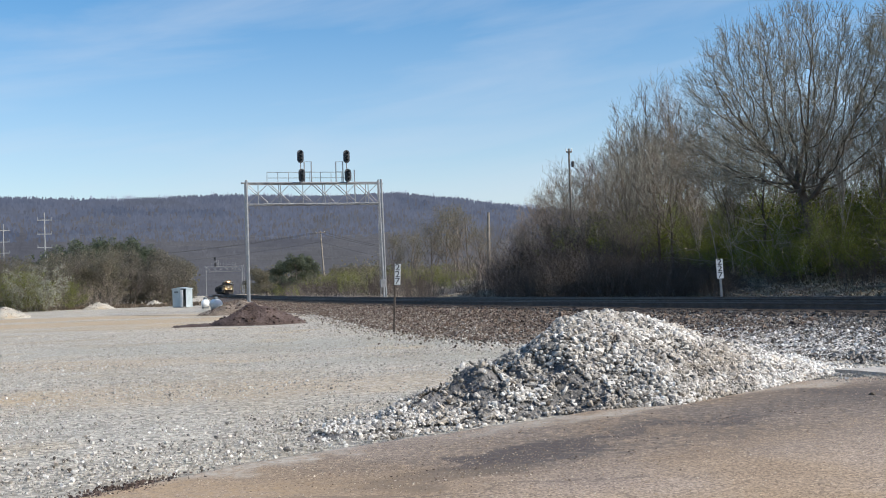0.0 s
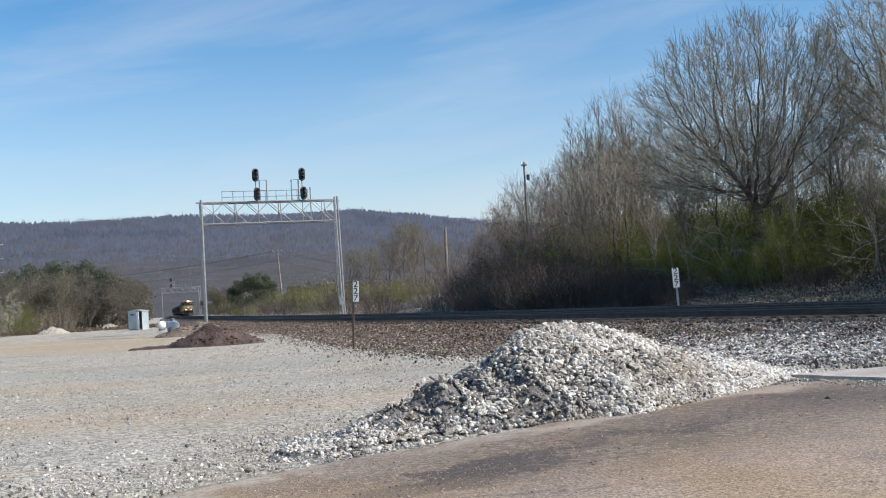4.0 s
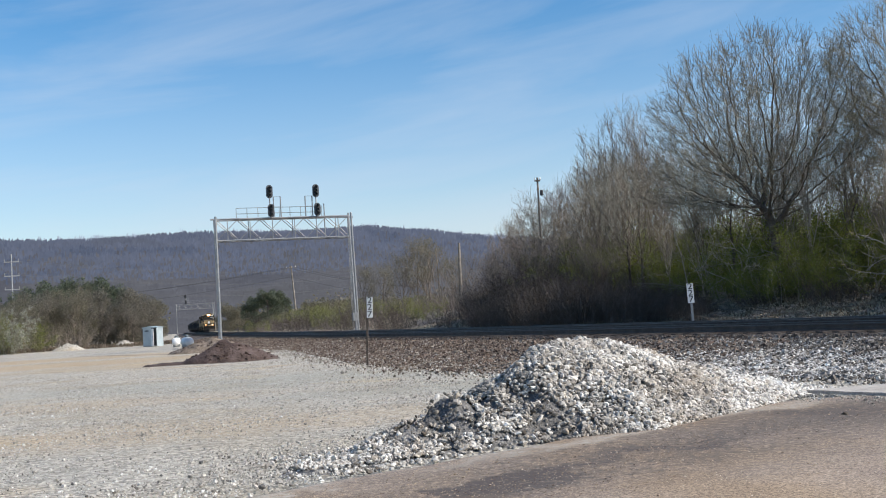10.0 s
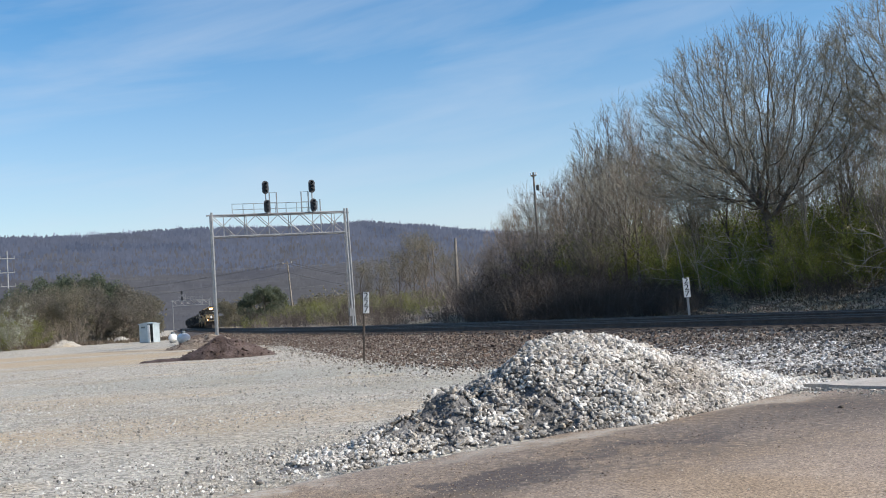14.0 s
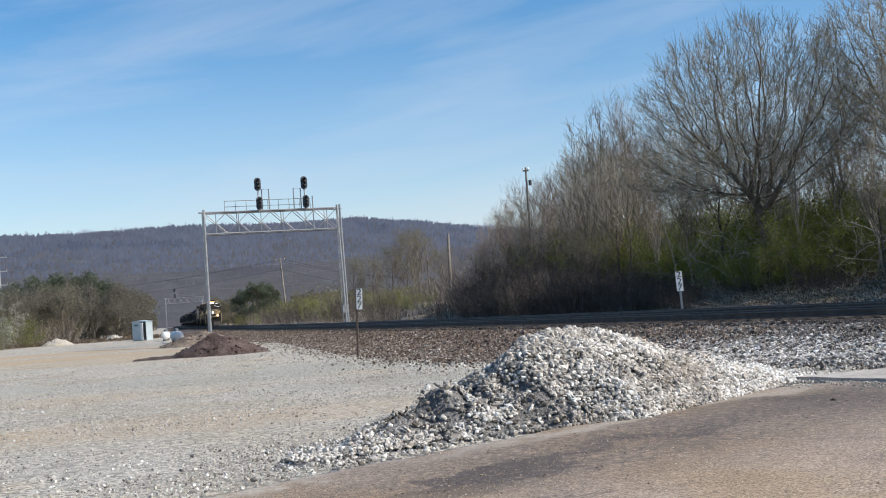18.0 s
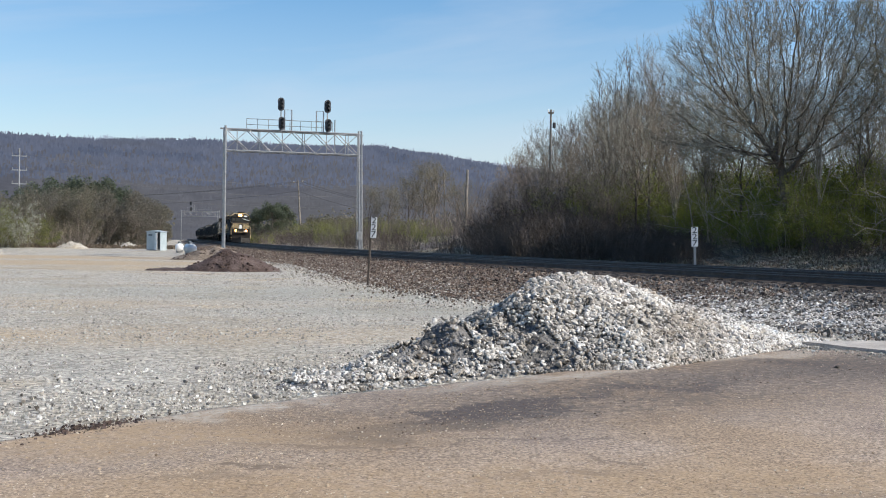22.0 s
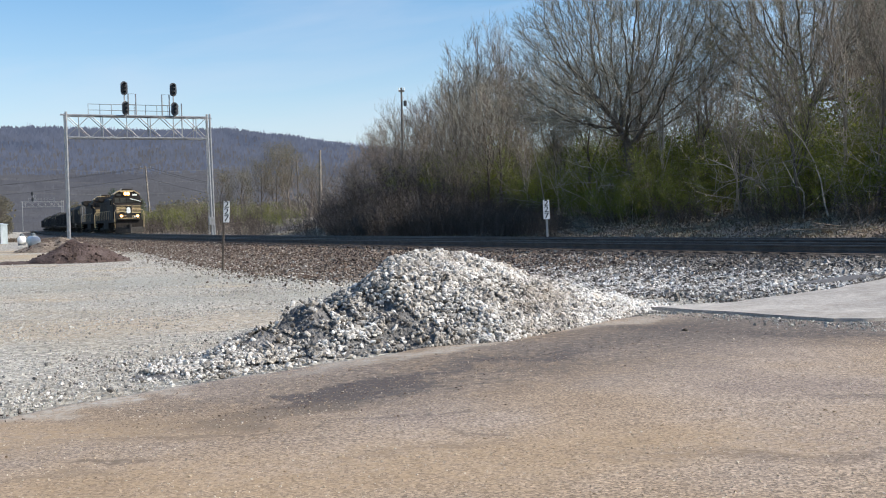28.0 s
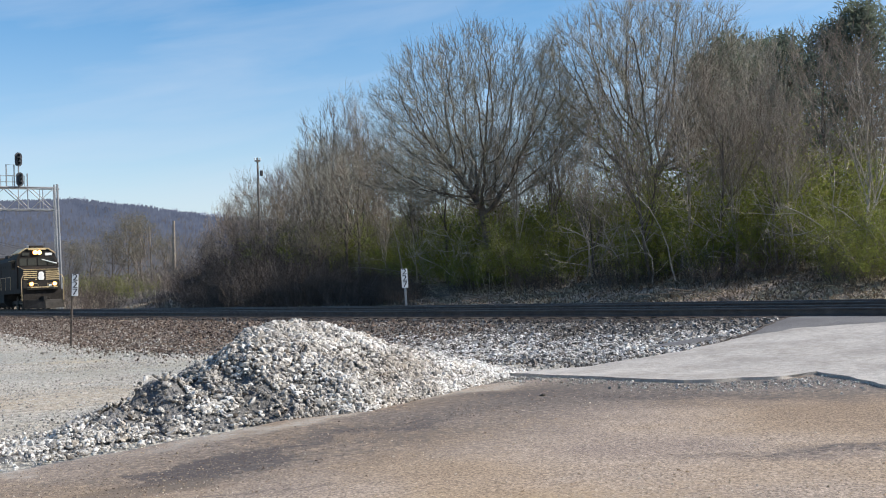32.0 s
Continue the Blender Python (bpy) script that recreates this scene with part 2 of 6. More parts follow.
BUDS = leaf_mat("pale_green_buds", [(0.16, 0.155, 0.085), (0.22, 0.215, 0.12), (0.13, 0.12, 0.075)])
LEAF = leaf_mat("spring_leaves", [(0.155, 0.18, 0.042), (0.24, 0.275, 0.062), (0.21, 0.225, 0.06), (0.33, 0.35, 0.09)])
NEEDLE = leaf_mat("pine_needles", [(0.145, 0.175, 0.135), (0.21, 0.245, 0.18), (0.17, 0.205, 0.15)])
DRY = leaf_mat("dry_grass_blades", [(0.20, 0.152, 0.112), (0.30, 0.236, 0.175), (0.145, 0.112, 0.085), (0.17, 0.145, 0.09)])
OLIVE = leaf_mat("budding_haze", [(0.20, 0.185, 0.13), (0.27, 0.245, 0.175), (0.18, 0.175, 0.11), (0.24, 0.21, 0.165)])
BROWN_HAZE = leaf_mat("grey_brown_twig_haze", [(0.175, 0.16, 0.128), (0.245, 0.225, 0.178), (0.155, 0.145, 0.112)])
EVERGREEN = leaf_mat("evergreen_leaves", [(0.105, 0.128, 0.085), (0.16, 0.185, 0.12), (0.13, 0.155, 0.105)])
BLOSSOM = leaf_mat("white_blossom", [(0.38, 0.38, 0.29), (0.52, 0.51, 0.43), (0.27, 0.29, 0.18)])
# brown brush leaves and stems, darkened to carry the thicket's own shade
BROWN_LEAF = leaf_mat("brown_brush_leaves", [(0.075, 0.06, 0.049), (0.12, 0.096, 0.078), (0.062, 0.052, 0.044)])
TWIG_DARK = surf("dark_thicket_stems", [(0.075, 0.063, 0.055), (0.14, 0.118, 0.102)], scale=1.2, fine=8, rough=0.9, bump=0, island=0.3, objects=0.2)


def stain(m, spots, color):
    """Soft-edged stains with a shape of their own: rows of x, y, half length, half width, turn in degrees, strength."""
    n, l = m.node_tree.nodes, m.node_tree.links
    b = n["Principled BSDF"]
    tc, ns = n.new("ShaderNodeTexCoord"), n.new("ShaderNodeTexNoise")
    ns.inputs["Scale"].default_value, ns.inputs["Detail"].default_value = 1.3, 8.0
    l.new(tc.outputs["Object"], ns.inputs["Vector"])
    sub, sc, add = n.new("ShaderNodeVectorMath"), n.new("ShaderNodeVectorMath"), n.new("ShaderNodeVectorMath")
    sub.operation, sc.operation, add.operation = "SUBTRACT", "SCALE", "ADD"
    sub.inputs[1].default_value, sc.inputs["Scale"].default_value = (0.5, 0.5, 0.5), 1.7
    l.new(ns.outputs["Color"], sub.inputs[0])
    l.new(sub.outputs["Vector"], sc.inputs[0])
    l.new(sc.outputs["Vector"], add.inputs[0])
    l.new(tc.outputs["Object"], add.inputs[1])
    crumb = n.new("ShaderNodeTexNoise")
    crumb.inputs["Scale"].default_value, crumb.inputs["Detail"].default_value = 13.0, 7.0
    l.new(tc.outputs["Object"], crumb.inputs["Vector"])
    for x, y, a0, b0, turn, strength in spots:
        mp, gr = n.new("ShaderNodeMapping"), n.new("ShaderNodeTexGradient")
        mp.vector_type = "TEXTURE"
        mp.inputs["Location"].default_value, mp.inputs["Rotation"].default_value, mp.inputs["Scale"].default_value = (x, y, 0), (0, 0, radians(turn)), (a0, b0, 50)
        gr.gradient_type = "SPHERICAL"
        l.new(add.outputs["Vector"], mp.inputs["Vector"])
        l.new(mp.outputs["Vector"], gr.inputs["Vector"])
        mr, mix = n.new("ShaderNodeMapRange"), n.new("ShaderNodeMixRGB")
        mr.inputs["From Max"].default_value, mr.inputs["To Max"].default_value = 0.6, strength
        l.new(gr.outputs["Fac"], mr.inputs["Value"])
        speck, patchy = n.new("ShaderNodeMapRange"), n.new("ShaderNodeMath")
        speck.inputs["From Min"].default_value, speck.inputs["From Max"].default_value = 0.3, 0.7
        speck.inputs["To Min"].default_value, speck.inputs["To Max"].default_value = 0.15, 1.45
        patchy.operation, patchy.use_clamp = "MULTIPLY", True
        l.new(crumb.outputs["Fac"], speck.inputs["Value"])
        l.new(mr.outputs["Result"], patchy.inputs[0])
        l.new(speck.outputs["Result"], patchy.inputs[1])
        l.new(patchy.outputs["Value"], mix.inputs["Fac"])
        old = b.inputs["Base Color"].links[0].from_socket
        l.new(old, mix.inputs["Color1"])
        mix.inputs["Color2"].default_value = (*color, 1)
        l.new(mix.outputs["Color"], b.inputs["Base Color"])
    return m


stain(CHIPSEAL, [(2.8, 11.9, 8.0, 2.4, 40, 0.7), (0.45, 9.5, 1.9, 0.42, 52, 0.9), (-0.2, 8.75, 1.0, 0.4, 30, 1.0), (0.35, 9.35, 1.5, 0.42, 50, 1.2), (2.4, 11.4, 1.6, 0.3, 42, 0.8), (1.5, 10.9, 1.5, 0.35, 45, 0.7), (0.6, 9.3, 1.1, 0.5, 40, 0.6), (3.6, 12.9, 3.2, 0.55, 40, 0.55), (1.0, 7.1, 0.35, 0.16, 5, 0.6), (-1.4, 6.6, 0.3, 0.15, 0, 0.6), (6.0, 14.6, 3.0, 0.9, 20, 0.5), (8.0, 12.6, 5.5, 2.2, -12, 0.85), (4.5, 5.5, 2.5, 0.5, 20, 0.4)], (0.10, 0.083, 0.072))
stain(CHIPSEAL, [(-1.6, 9.75, 2.2, 0.34, 50, 0.7), (1.2, 12.15, 2.6, 0.36, 45, 0.6), (4.2, 14.8, 1.6, 0.4, 38, 0.5)], (0.44, 0.40, 0.34))
stain(GRAVEL, [(-24, 68, 20, 9.0, 12, 0.85), (-38, 84, 30, 10.0, 8, 0.85), (-16, 58, 9, 6.0, 10, 0.5), (-5, 17, 8, 2.6, 15, 0.45), (-11, 26, 9, 3.5, 5, 0.4)], (0.44, 0.315, 0.18))
stain(CHIPSEAL, [(0.1, 9.35, 1.5, 0.26, 45, 1.0), (1.0, 10.15, 1.5, 0.24, 44, 0.9), (-0.3, 8.9, 1.2, 0.2, 20, 0.8), (2.2, 11.3, 1.4, 0.25, 45, 0.6), (5.5, 8.0, 1.7, 0.4, -18, 0.8), (2.8, 6.5, 1.3, 0.25, -6, 0.6), (0.6, 6.9, 1.0, 0.12, 12, 0.5),
                 (-1.24, 6.94, 0.4, 0.1, 5, 0.8), (1.15, 7.45, 0.3, 0.08, 0, 0.7), (6.3, 12.3, 2.8, 0.4, -38, 0.7), (5.0, 13.9, 1.4, 0.3, -30, 0.6), (-0.4, 8.0, 2.4, 0.07, 8, 0.6)], (0.085, 0.068, 0.060))
stain(CHIPSEAL, [(-3.4, 7.9, 4.5, 1.1, 12, 0.6), (0.5, 6.6, 5.0, 1.0, 8, 0.45)], (0.38, 0.265, 0.15))
# a rut drawn only as a thin dark line, and a small darker patch
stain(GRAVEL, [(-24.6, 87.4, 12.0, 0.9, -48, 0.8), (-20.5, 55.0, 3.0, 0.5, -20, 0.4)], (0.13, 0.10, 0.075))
stain(GRAVEL, [(-6, 34, 12, 6.0, 0, 0.55), (0, 25, 6, 3.0, 10, 0.45)], (0.315, 0.32, 0.28))
stain(CONCRETE, [(8.0, 15.2, 2.2, 0.5, 12, 0.4), (11.5, 15.0, 3.0, 0.35, 5, 0.45), (10.2, 16.6, 3.0, 0.3, -8, 0.4), (13.5, 13.2, 3.0, 0.5, -20, 0.35)], (0.24, 0.215, 0.19))


# ---- building helpers ----
class Geo:
    """Vertices and faces of one mesh in the making."""

    def __init__(self):
        self.v, self.f = [], []

    def add(self, verts, faces):
        n = len(self.v)
        self.v += [tuple(p) for p in verts]
        self.f += [tuple(i + n for i in f) for f in faces]
        return self

    def box(self, c, s, rz=0.0, bevel=0.0, m=None):
        x, y, z = (k / 2 for k in s)
        b = min(bevel, x * 0.9, y * 0.9)
        if b:
            ring = [(-x + b, -y), (x - b, -y), (x, -y + b), (x, y - b), (x - b, y), (-x + b, y), (-x, y - b), (-x, -y + b)]
        else:
            ring = [(-x, -y), (x, -y), (x, y), (-x, y)]
        k = len(ring)
        pts = [Vector((p[0], p[1], h)) for h in (-z, z) for p in ring]
        t = Matrix.Translation(c) @ Matrix.Rotation(radians(rz), 4, "Z") @ (m or Matrix())
        fs = [tuple(reversed(range(k))), tuple(range(k, 2 * k))] + [(i, (i + 1) % k, k + (i + 1) % k, k + i) for i in range(k)]
        return self.add([t @ p for p in pts], fs)

    def tube(self, p0, p1, r0, r1=None, n=8, caps=True):
        p0, p1 = Vector(p0), Vector(p1)
        r1 = r0 if r1 is None else r1
        d = (p1 - p0).normalized()
        u = d.orthogonal().normalized()
        w = d.cross(u)
        ring = [(math.cos(2 * math.pi * i / n), math.sin(2 * math.pi * i / n)) for i in range(n)]
        pts = [p + (u * c + w * s) * r for p, r in ((p0, r0), (p1, r1)) for c, s in ring]
        fs = [(i, (i + 1) % n, n + (i + 1) % n, n + i) for i in range(n)]
        if caps:
            fs += [tuple(reversed(range(n))), tuple(range(n, 2 * n))]
        return self.add(pts, fs)

    def line(self, pts, r, n=6):
        return self.hose(pts, r, n)

    def prism(self, profile, y0, y1, m=None):
        """A profile in x and z, drawn out along y."""
        k = len(profile)
        m = m or Matrix()
        pts = [m @ Vector((x, y, z)) for y in (y0, y1) for x, z in profile]
        return self.add(pts, [tuple(range(k)), tuple(reversed(range(k, 2 * k)))] + [(i, k + i, k + (i + 1) % k, (i + 1) % k) for i in range(k)])

    def lathe(self, profile, n=16, m=None):
        """A profile of radius and height, turned round z."""
        m = m or Matrix()
        k = len(profile)
        pts = [m @ Vector((r * math.cos(2 * math.pi * i / n), r * math.sin(2 * math.pi * i / n), z)) for i in range(n) for r, z in profile]
        fs = [(i * k + j, ((i + 1) % n) * k + j, ((i + 1) % n) * k + j + 1, i * k + j + 1) for i in range(n) for j in range(k - 1)]
        return self.add(pts, fs)

    def hose(self, pts, r, n=6):
        """One unbroken tube through the points."""
        pts = [Vector(p) for p in pts]
        m = len(self.v)
        for i, p in enumerate(pts):
            d = (pts[min(i + 1, len(pts) - 1)] - pts[max(i - 1, 0)]).normalized()
            u = d.orthogonal().normalized() if i == 0 else (u - d * u.dot(d)).normalized()
            w = d.cross(u)
            self.v += [tuple(p + (u * math.cos(2 * math.pi * k / n) + w * math.sin(2 * math.pi * k / n)) * r) for k in range(n)]
        for i in range(len(pts) - 1):
            self.f += [(m + i * n + k, m + i * n + (k + 1) % n, m + (i + 1) * n + (k + 1) % n, m + (i + 1) * n + k) for k in range(n)]
        self.f += [tuple(m + k for k in reversed(range(n))), tuple(m + (len(pts) - 1) * n + k for k in range(n))]
        return self

    def mesh(self, name, material, smooth=False):
        me = bpy.data.meshes.new(name)
        me.from_pydata(self.v, [], self.f)
        me.materials.append(material)
        if smooth:
            me.polygons.foreach_set("use_smooth", [True] * len(me.polygons))
        me.update()
        return me


def mesh_np(name, verts, faces, material, smooth=False):
    """A mesh from arrays of vertices and of faces that have the same number of corners."""
    me = bpy.data.meshes.new(name)
    verts, faces = np.asarray(verts, np.float32), np.asarray(faces, np.int32)
    k = faces.shape[1]
    me.vertices.add(len(verts))
    me.vertices.foreach_set("co", verts.ravel())
    me.loops.add(faces.size)
    me.loops.foreach_set("vertex_index", faces.ravel())
    me.polygons.add(len(faces))
    me.polygons.foreach_set("loop_start", np.arange(0, faces.size, k, dtype=np.int32))
    if smooth:
        me.polygons.foreach_set("use_smooth", np.ones(len(faces), bool))
    else:
        me.polygons.foreach_set("use_smooth", np.zeros(len(faces), bool))
    me.materials.append(material)
    me.update(calc_edges=True)
    me.validate()
    return me


def thing(name, label, category, m=None, group="", kind=""):
    ob = new(name)
    ob.empty_display_size = 0.3
    if m is not None:
        ob.matrix_basis = m
    return tagged(ob, label, category, group, kind)


def part(name, geo, material, parent=None, label="", kind="", smooth=False):
    me = geo.mesh(name, material, smooth) if isinstance(geo, Geo) else geo
    ob = new(name, me)
    ob.parent = parent
    return tagged(ob, label, kind=kind)


def at(az, d, z=0.0):
    """The place at a bearing in degrees clockwise from straight ahead, at a distance from the camera's foot."""
    return Vector((d * math.sin(radians(az)), d * math.cos(radians(az)), z))


# ---- the line of the railway: a gentle curve, two tracks ----
RAIL_Z, TIE_Z, NEAR = 0.715, 0.535, -4.0       # rail head, tie top, offset of the near track


def line_x(y):
    return 9.33 - 0.2428 * y + 20.4 * np.exp(-y / 57.0)


def line_slope(y):
    return -0.2428 - 20.4 / 57.0 * np.exp(-y / 57.0)


def on_line(y, off=0.0):
    """Place beside the far track's centre line; off is positive away from the camera."""
    s = line_slope(y)
    n = 1 / np.sqrt(1 + s * s)
    return line_x(y) + off * n, y - off * s * n


TAB_Y = np.linspace(-70, 900, 9000)
TAB_X = line_x(TAB_Y)
TAB_S = np.concatenate([[0], np.cumsum(np.hypot(np.diff(TAB_X), np.diff(TAB_Y)))])


def foot(x, y):
    """The line's parameter y and the offset of places from it."""
    x, y = np.atleast_1d(np.asarray(x, float)), np.atleast_1d(np.asarray(y, float))
    f = y.copy()
    for _ in range(12):
        s = line_slope(np.clip(f, -60, 900))
        dx, dy = x - line_x(np.clip(f, -60, 900)), y - f
        f = np.clip(f + 0.8 * (dx * s + dy) / (1 + s * s), -60, 900)
    s = line_slope(f)
    n = 1 / np.sqrt(1 + s * s)
    return f, (x - line_x(f)) * n - (y - f) * s * n


OFFS = [-14.0, -10.6, -8.2, -6.8, -5.9, -5.44, -5.34, 1.2, 1.9, 3.3, 4.8, 7.5, 10.5, 14.5, 25.0, 60.0]
HEIGHTS = [-0.15, -0.15, -0.02, 0.18, 0.33, 0.36, 0.49, 0.49, 0.42, 0.02, -0.12, 0.35, 1.05, 1.75, 2.3, 2.6]


def smooth(a, b, x):
    t = np.clip((x - a) / (b - a), 0, 1)
    return t * t * (3 - 2 * t)


def ground_z(x, y):
    """Height of the bare ground."""
    x, y = np.atleast_1d(np.asarray(x, float)), np.atleast_1d(np.asarray(y, float))
    f, o = foot(x, y)
    d = np.hypot(x, y)
    base = -0.15 * smooth(16, 34, d) * smooth(16, 30, y)
    z = np.interp(o, OFFS, HEIGHTS)
    w = smooth(-12.5, -9.5, o)
    z = base * (1 - w) + z * w
    # the road's ramp up to the crossing
    ramp = np.interp(o, [-15.5, -12.0, -9, -6.2, -5.3, 1.3, 8], [0, 0.0, 0.22, 0.46, 0.52, 0.52, 0.3])
    k = smooth(27, 22, f) * smooth(-17, -14, o)
    z = z * (1 - k) + ramp * k
    far = smooth(160, 400, d)
    return z * (1 - far) + np.where(o > 0, 0.2, 0.0) * far


# ---- ground ----
def sheet(name, us, vs, place, material, kind="structure", label="", category="", smooth_faces=True, parent=None):
    """A grid of places place(u, v)."""
    U, V = np.meshgrid(us, vs, indexing="ij")
    P = place(U.ravel(), V.ravel())
    nu, nv = len(us), len(vs)
    i, j = np.meshgrid(np.arange(nu - 1), np.arange(nv - 1), indexing="ij")
    k = (i * nv + j).ravel()
    me = mesh_np(name, P, np.stack([k, k + nv, k + nv + 1, k + 1], 1), material, smooth_faces)
    ob = new(name, me)
    ob.parent = parent
    return tagged(ob, label, category, kind=kind)


def lumps(x, y, size, height, seed=0.0):
    return height * np.array([noise.noise((a / size, b / size, seed)) for a, b in zip(x, y)])


def shoulder(f):
    """How much of the ballast shoulder's full width is left down the line."""
    return np.interp(f, [40, 66], [1.0, 0.5])


def ground_place(az, r):
    x, y = r * np.sin(az), r * np.cos(az)
    f, o = foot(x, y)
    w = shoulder(f)
    z = ground_z(x, y) - 0.035 - 0.16 * smooth(-5.44 - 4.06 * w, -5.44 - 2.56 * w, o) * smooth(8, 5, o) * smooth(600, 520, r)
    return np.stack([x, y, z + lumps(x, y, 2.3, 0.03) * smooth(3000, 60, r)], 1)


AZS = np.radians(np.concatenate([np.arange(-180, -30, 6), np.arange(-30, 45, 0.4), np.arange(45, 181, 5)]))
RS = np.concatenate([[0.3], np.geomspace(1.5, 120, 190), np.geomspace(125, 4500, 40)])
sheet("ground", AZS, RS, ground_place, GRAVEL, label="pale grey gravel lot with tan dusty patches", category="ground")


def strip(name, ys, offs, lift, material, ragged=0.0, **kw):
    """A strip of ground that follows the railway."""
    def place(f, o):
        edge = np.where(np.isclose(o, offs[0]) | np.isclose(o, offs[-1]), 1.0, 0.0)
        o2 = o + edge * ragged * np.array([noise.noise((a * 0.35, 3.1, 0)) + 0.5 * noise.noise((a * 1.3, 7.7, 0)) for a in f])
        o2 = np.where(o2 < -5.44, -5.44 + (o2 + 5.44) * shoulder(f), o2)
        x, y = on_line(f, o2)
        return np.stack([x, y, ground_z(x, y) + lift - 0.05 * edge + lumps(x, y, 0.7, 0.02)], 1)
    return sheet(name, ys, offs, place, material, **kw)


LINE_YS = np.concatenate([np.linspace(-55, 0, 30), np.linspace(1, 120, 240), np.linspace(122, 520, 110)])
strip("ballast_bed", LINE_YS, np.array([-9.9, -9.3, -8.6, -7.8, -7.1, -6.5, -6.0, -5.6, -5.44, -5.34, -4, -2, 0, 1.2, 1.7, 2.3, 3.0, 3.8, 4.8]), 0.02, BED,
      ragged=0.9, label="dark rusty ballast shoulder under the two tracks", category="ballast")
strip("bank", LINE_YS, np.array([4.4, 5.5, 6.5, 7.5, 8.5, 9.5, 10.5, 12, 14, 17, 21, 27, 40, 60]), 0.03, LAND, ragged=0.6,
      label="brown winter grass bank beyond the tracks", category="bank")


# the road in front of the camera: its far edge runs beside the stone heap
EDGE = [(-60, -45), (-8.0, 1.6), (-4.5, 6.1), (-2.8, 8.4), (-2.4, 8.95), (-2.0, 9.5), (-1.3, 10.2), (-0.6, 10.85), (0.35, 11.65), (1.1, 12.35), (1.9, 13.1), (2.6, 13.8), (3.5, 14.55), (5.0, 15.8), (6.6, 16.0), (8.4, 15.2), (11.5, 14.0), (22, 9.5), (45, 0), (80, -20)]


def road_edge(x):
    return np.interp(x, [p[0] for p in EDGE], [p[1] for p in EDGE])


def road_place(x, v):
    y1 = road_edge(x) + 0.10 * np.array([noise.noise((a * 1.7, 0.3, 0)) + 0.6 * noise.noise((a * 5, 0.9, 0)) for a in x])
    y = y1 - 26 * v ** 1.6
    return np.stack([x, y, ground_z(x, y) + 0.018 - 0.05 * (v == 0) + lumps(x, y, 3.1, 0.012, 5)], 1)


sheet("road", np.concatenate([np.linspace(-60, -10, 30), np.linspace(-9.8, 16, 240), np.linspace(17, 80, 30)]), np.concatenate([[0, 0.004], np.linspace(0.02, 1, 40)]), road_place, CHIPSEAL,
      label="tan chip-sealed road with dark oily streaks", category="road")


def patch(name, pts, lift, material, label, category, seed=0, rag=0.06, edge=0.0, parent=None):
    """A flat patch that drapes over the ground, with a ragged outline; edge is its thickness."""
    n = 220
    c = np.mean(np.array(pts), 0)
    loop = []
    k = len(pts)
    for i in range(n):
        u = i / n * k
        a0, t = int(u) % k, u - int(u)
        p, q = np.array(pts[a0]), np.array(pts[(a0 + 1) % k])
        b = p + (q - p) * t
        b = b + rag * np.array([noise.noise((b[0] * 2.1, b[1] * 2.1, seed)), noise.noise((b[0] * 2.1, b[1] * 2.1, seed + 9))])
        loop.append(b)
    loop = np.array(loop)
    vs, fs = [], []
    rings = np.array([1.0, 0.985, 0.9, 0.75, 0.55, 0.35, 0.15])
    for r in rings:
        P = c + (loop - c) * r
        z = ground_z(P[:, 0], P[:, 1]) + lift
        vs.append(np.c_[P, z])
    if edge:
        vs.insert(0, np.c_[loop, ground_z(loop[:, 0], loop[:, 1]) - 0.05])
    m = len(vs)
    vs = np.concatenate(vs)
    i = np.arange(n)
    for r in range(m - 1):
        fs.append(np.stack([r * n + i, r * n + (i + 1) % n, (r + 1) * n + (i + 1) % n, (r + 1) * n + i], 1))
    me = mesh_np(name, vs, np.concatenate(fs), material)
    last = bmesh.new()
    last.from_mesh(me)
    last.verts.ensure_lookup_table()
    last.faces.new([last.verts[(m - 1) * n + j] for j in range(n)])
    bmesh.ops.recalc_face_normals(last, faces=last.faces[:])
    last.to_mesh(me)
    last.free()
    ob = new(name, me)
    ob.parent = parent
    return tagged(ob, label, category, kind="structure")


patch("concrete_apron", [(5.4, 16.7), (6.2, 15.4), (7.0, 13.9), (8.0, 13.65), (9.0, 13.7), (9.0, 12.8), (8.7, 11.8), (9.6, 10.2), (20, 4), (26, 9), (15, 16.0), (13.0, 17.5), (11.6, 18.4), (10.2, 18.1), (8.7, 17.4), (7.55, 17.2)], 0.062, CONCRETE,
      "pale worn concrete apron with a chipped edge", "pavement", rag=0.10, edge=1)
patch("crossing_asphalt", [(10.2, 18.0), (11.6, 18.2), (13.0, 17.3), (15, 15.8), (26, 8.8), (32, 14), (20.5, 17.0), (15.6, 19.3), (13.9, 20.6), (12.8, 20.4), (11.6, 19.3)], 0.035, ASPHALT,
      "grey asphalt ramp up to the level crossing", "pavement", rag=0.12)

patch("old_asphalt", [(8.8, 18.65), (9.5, 18.35), (10.35, 18.7), (10.2, 19.2), (9.2, 19.15)], 0.035, ASPHALT, "dark broken remnant of old asphalt", "pavement", rag=0.25, seed=5, edge=1)

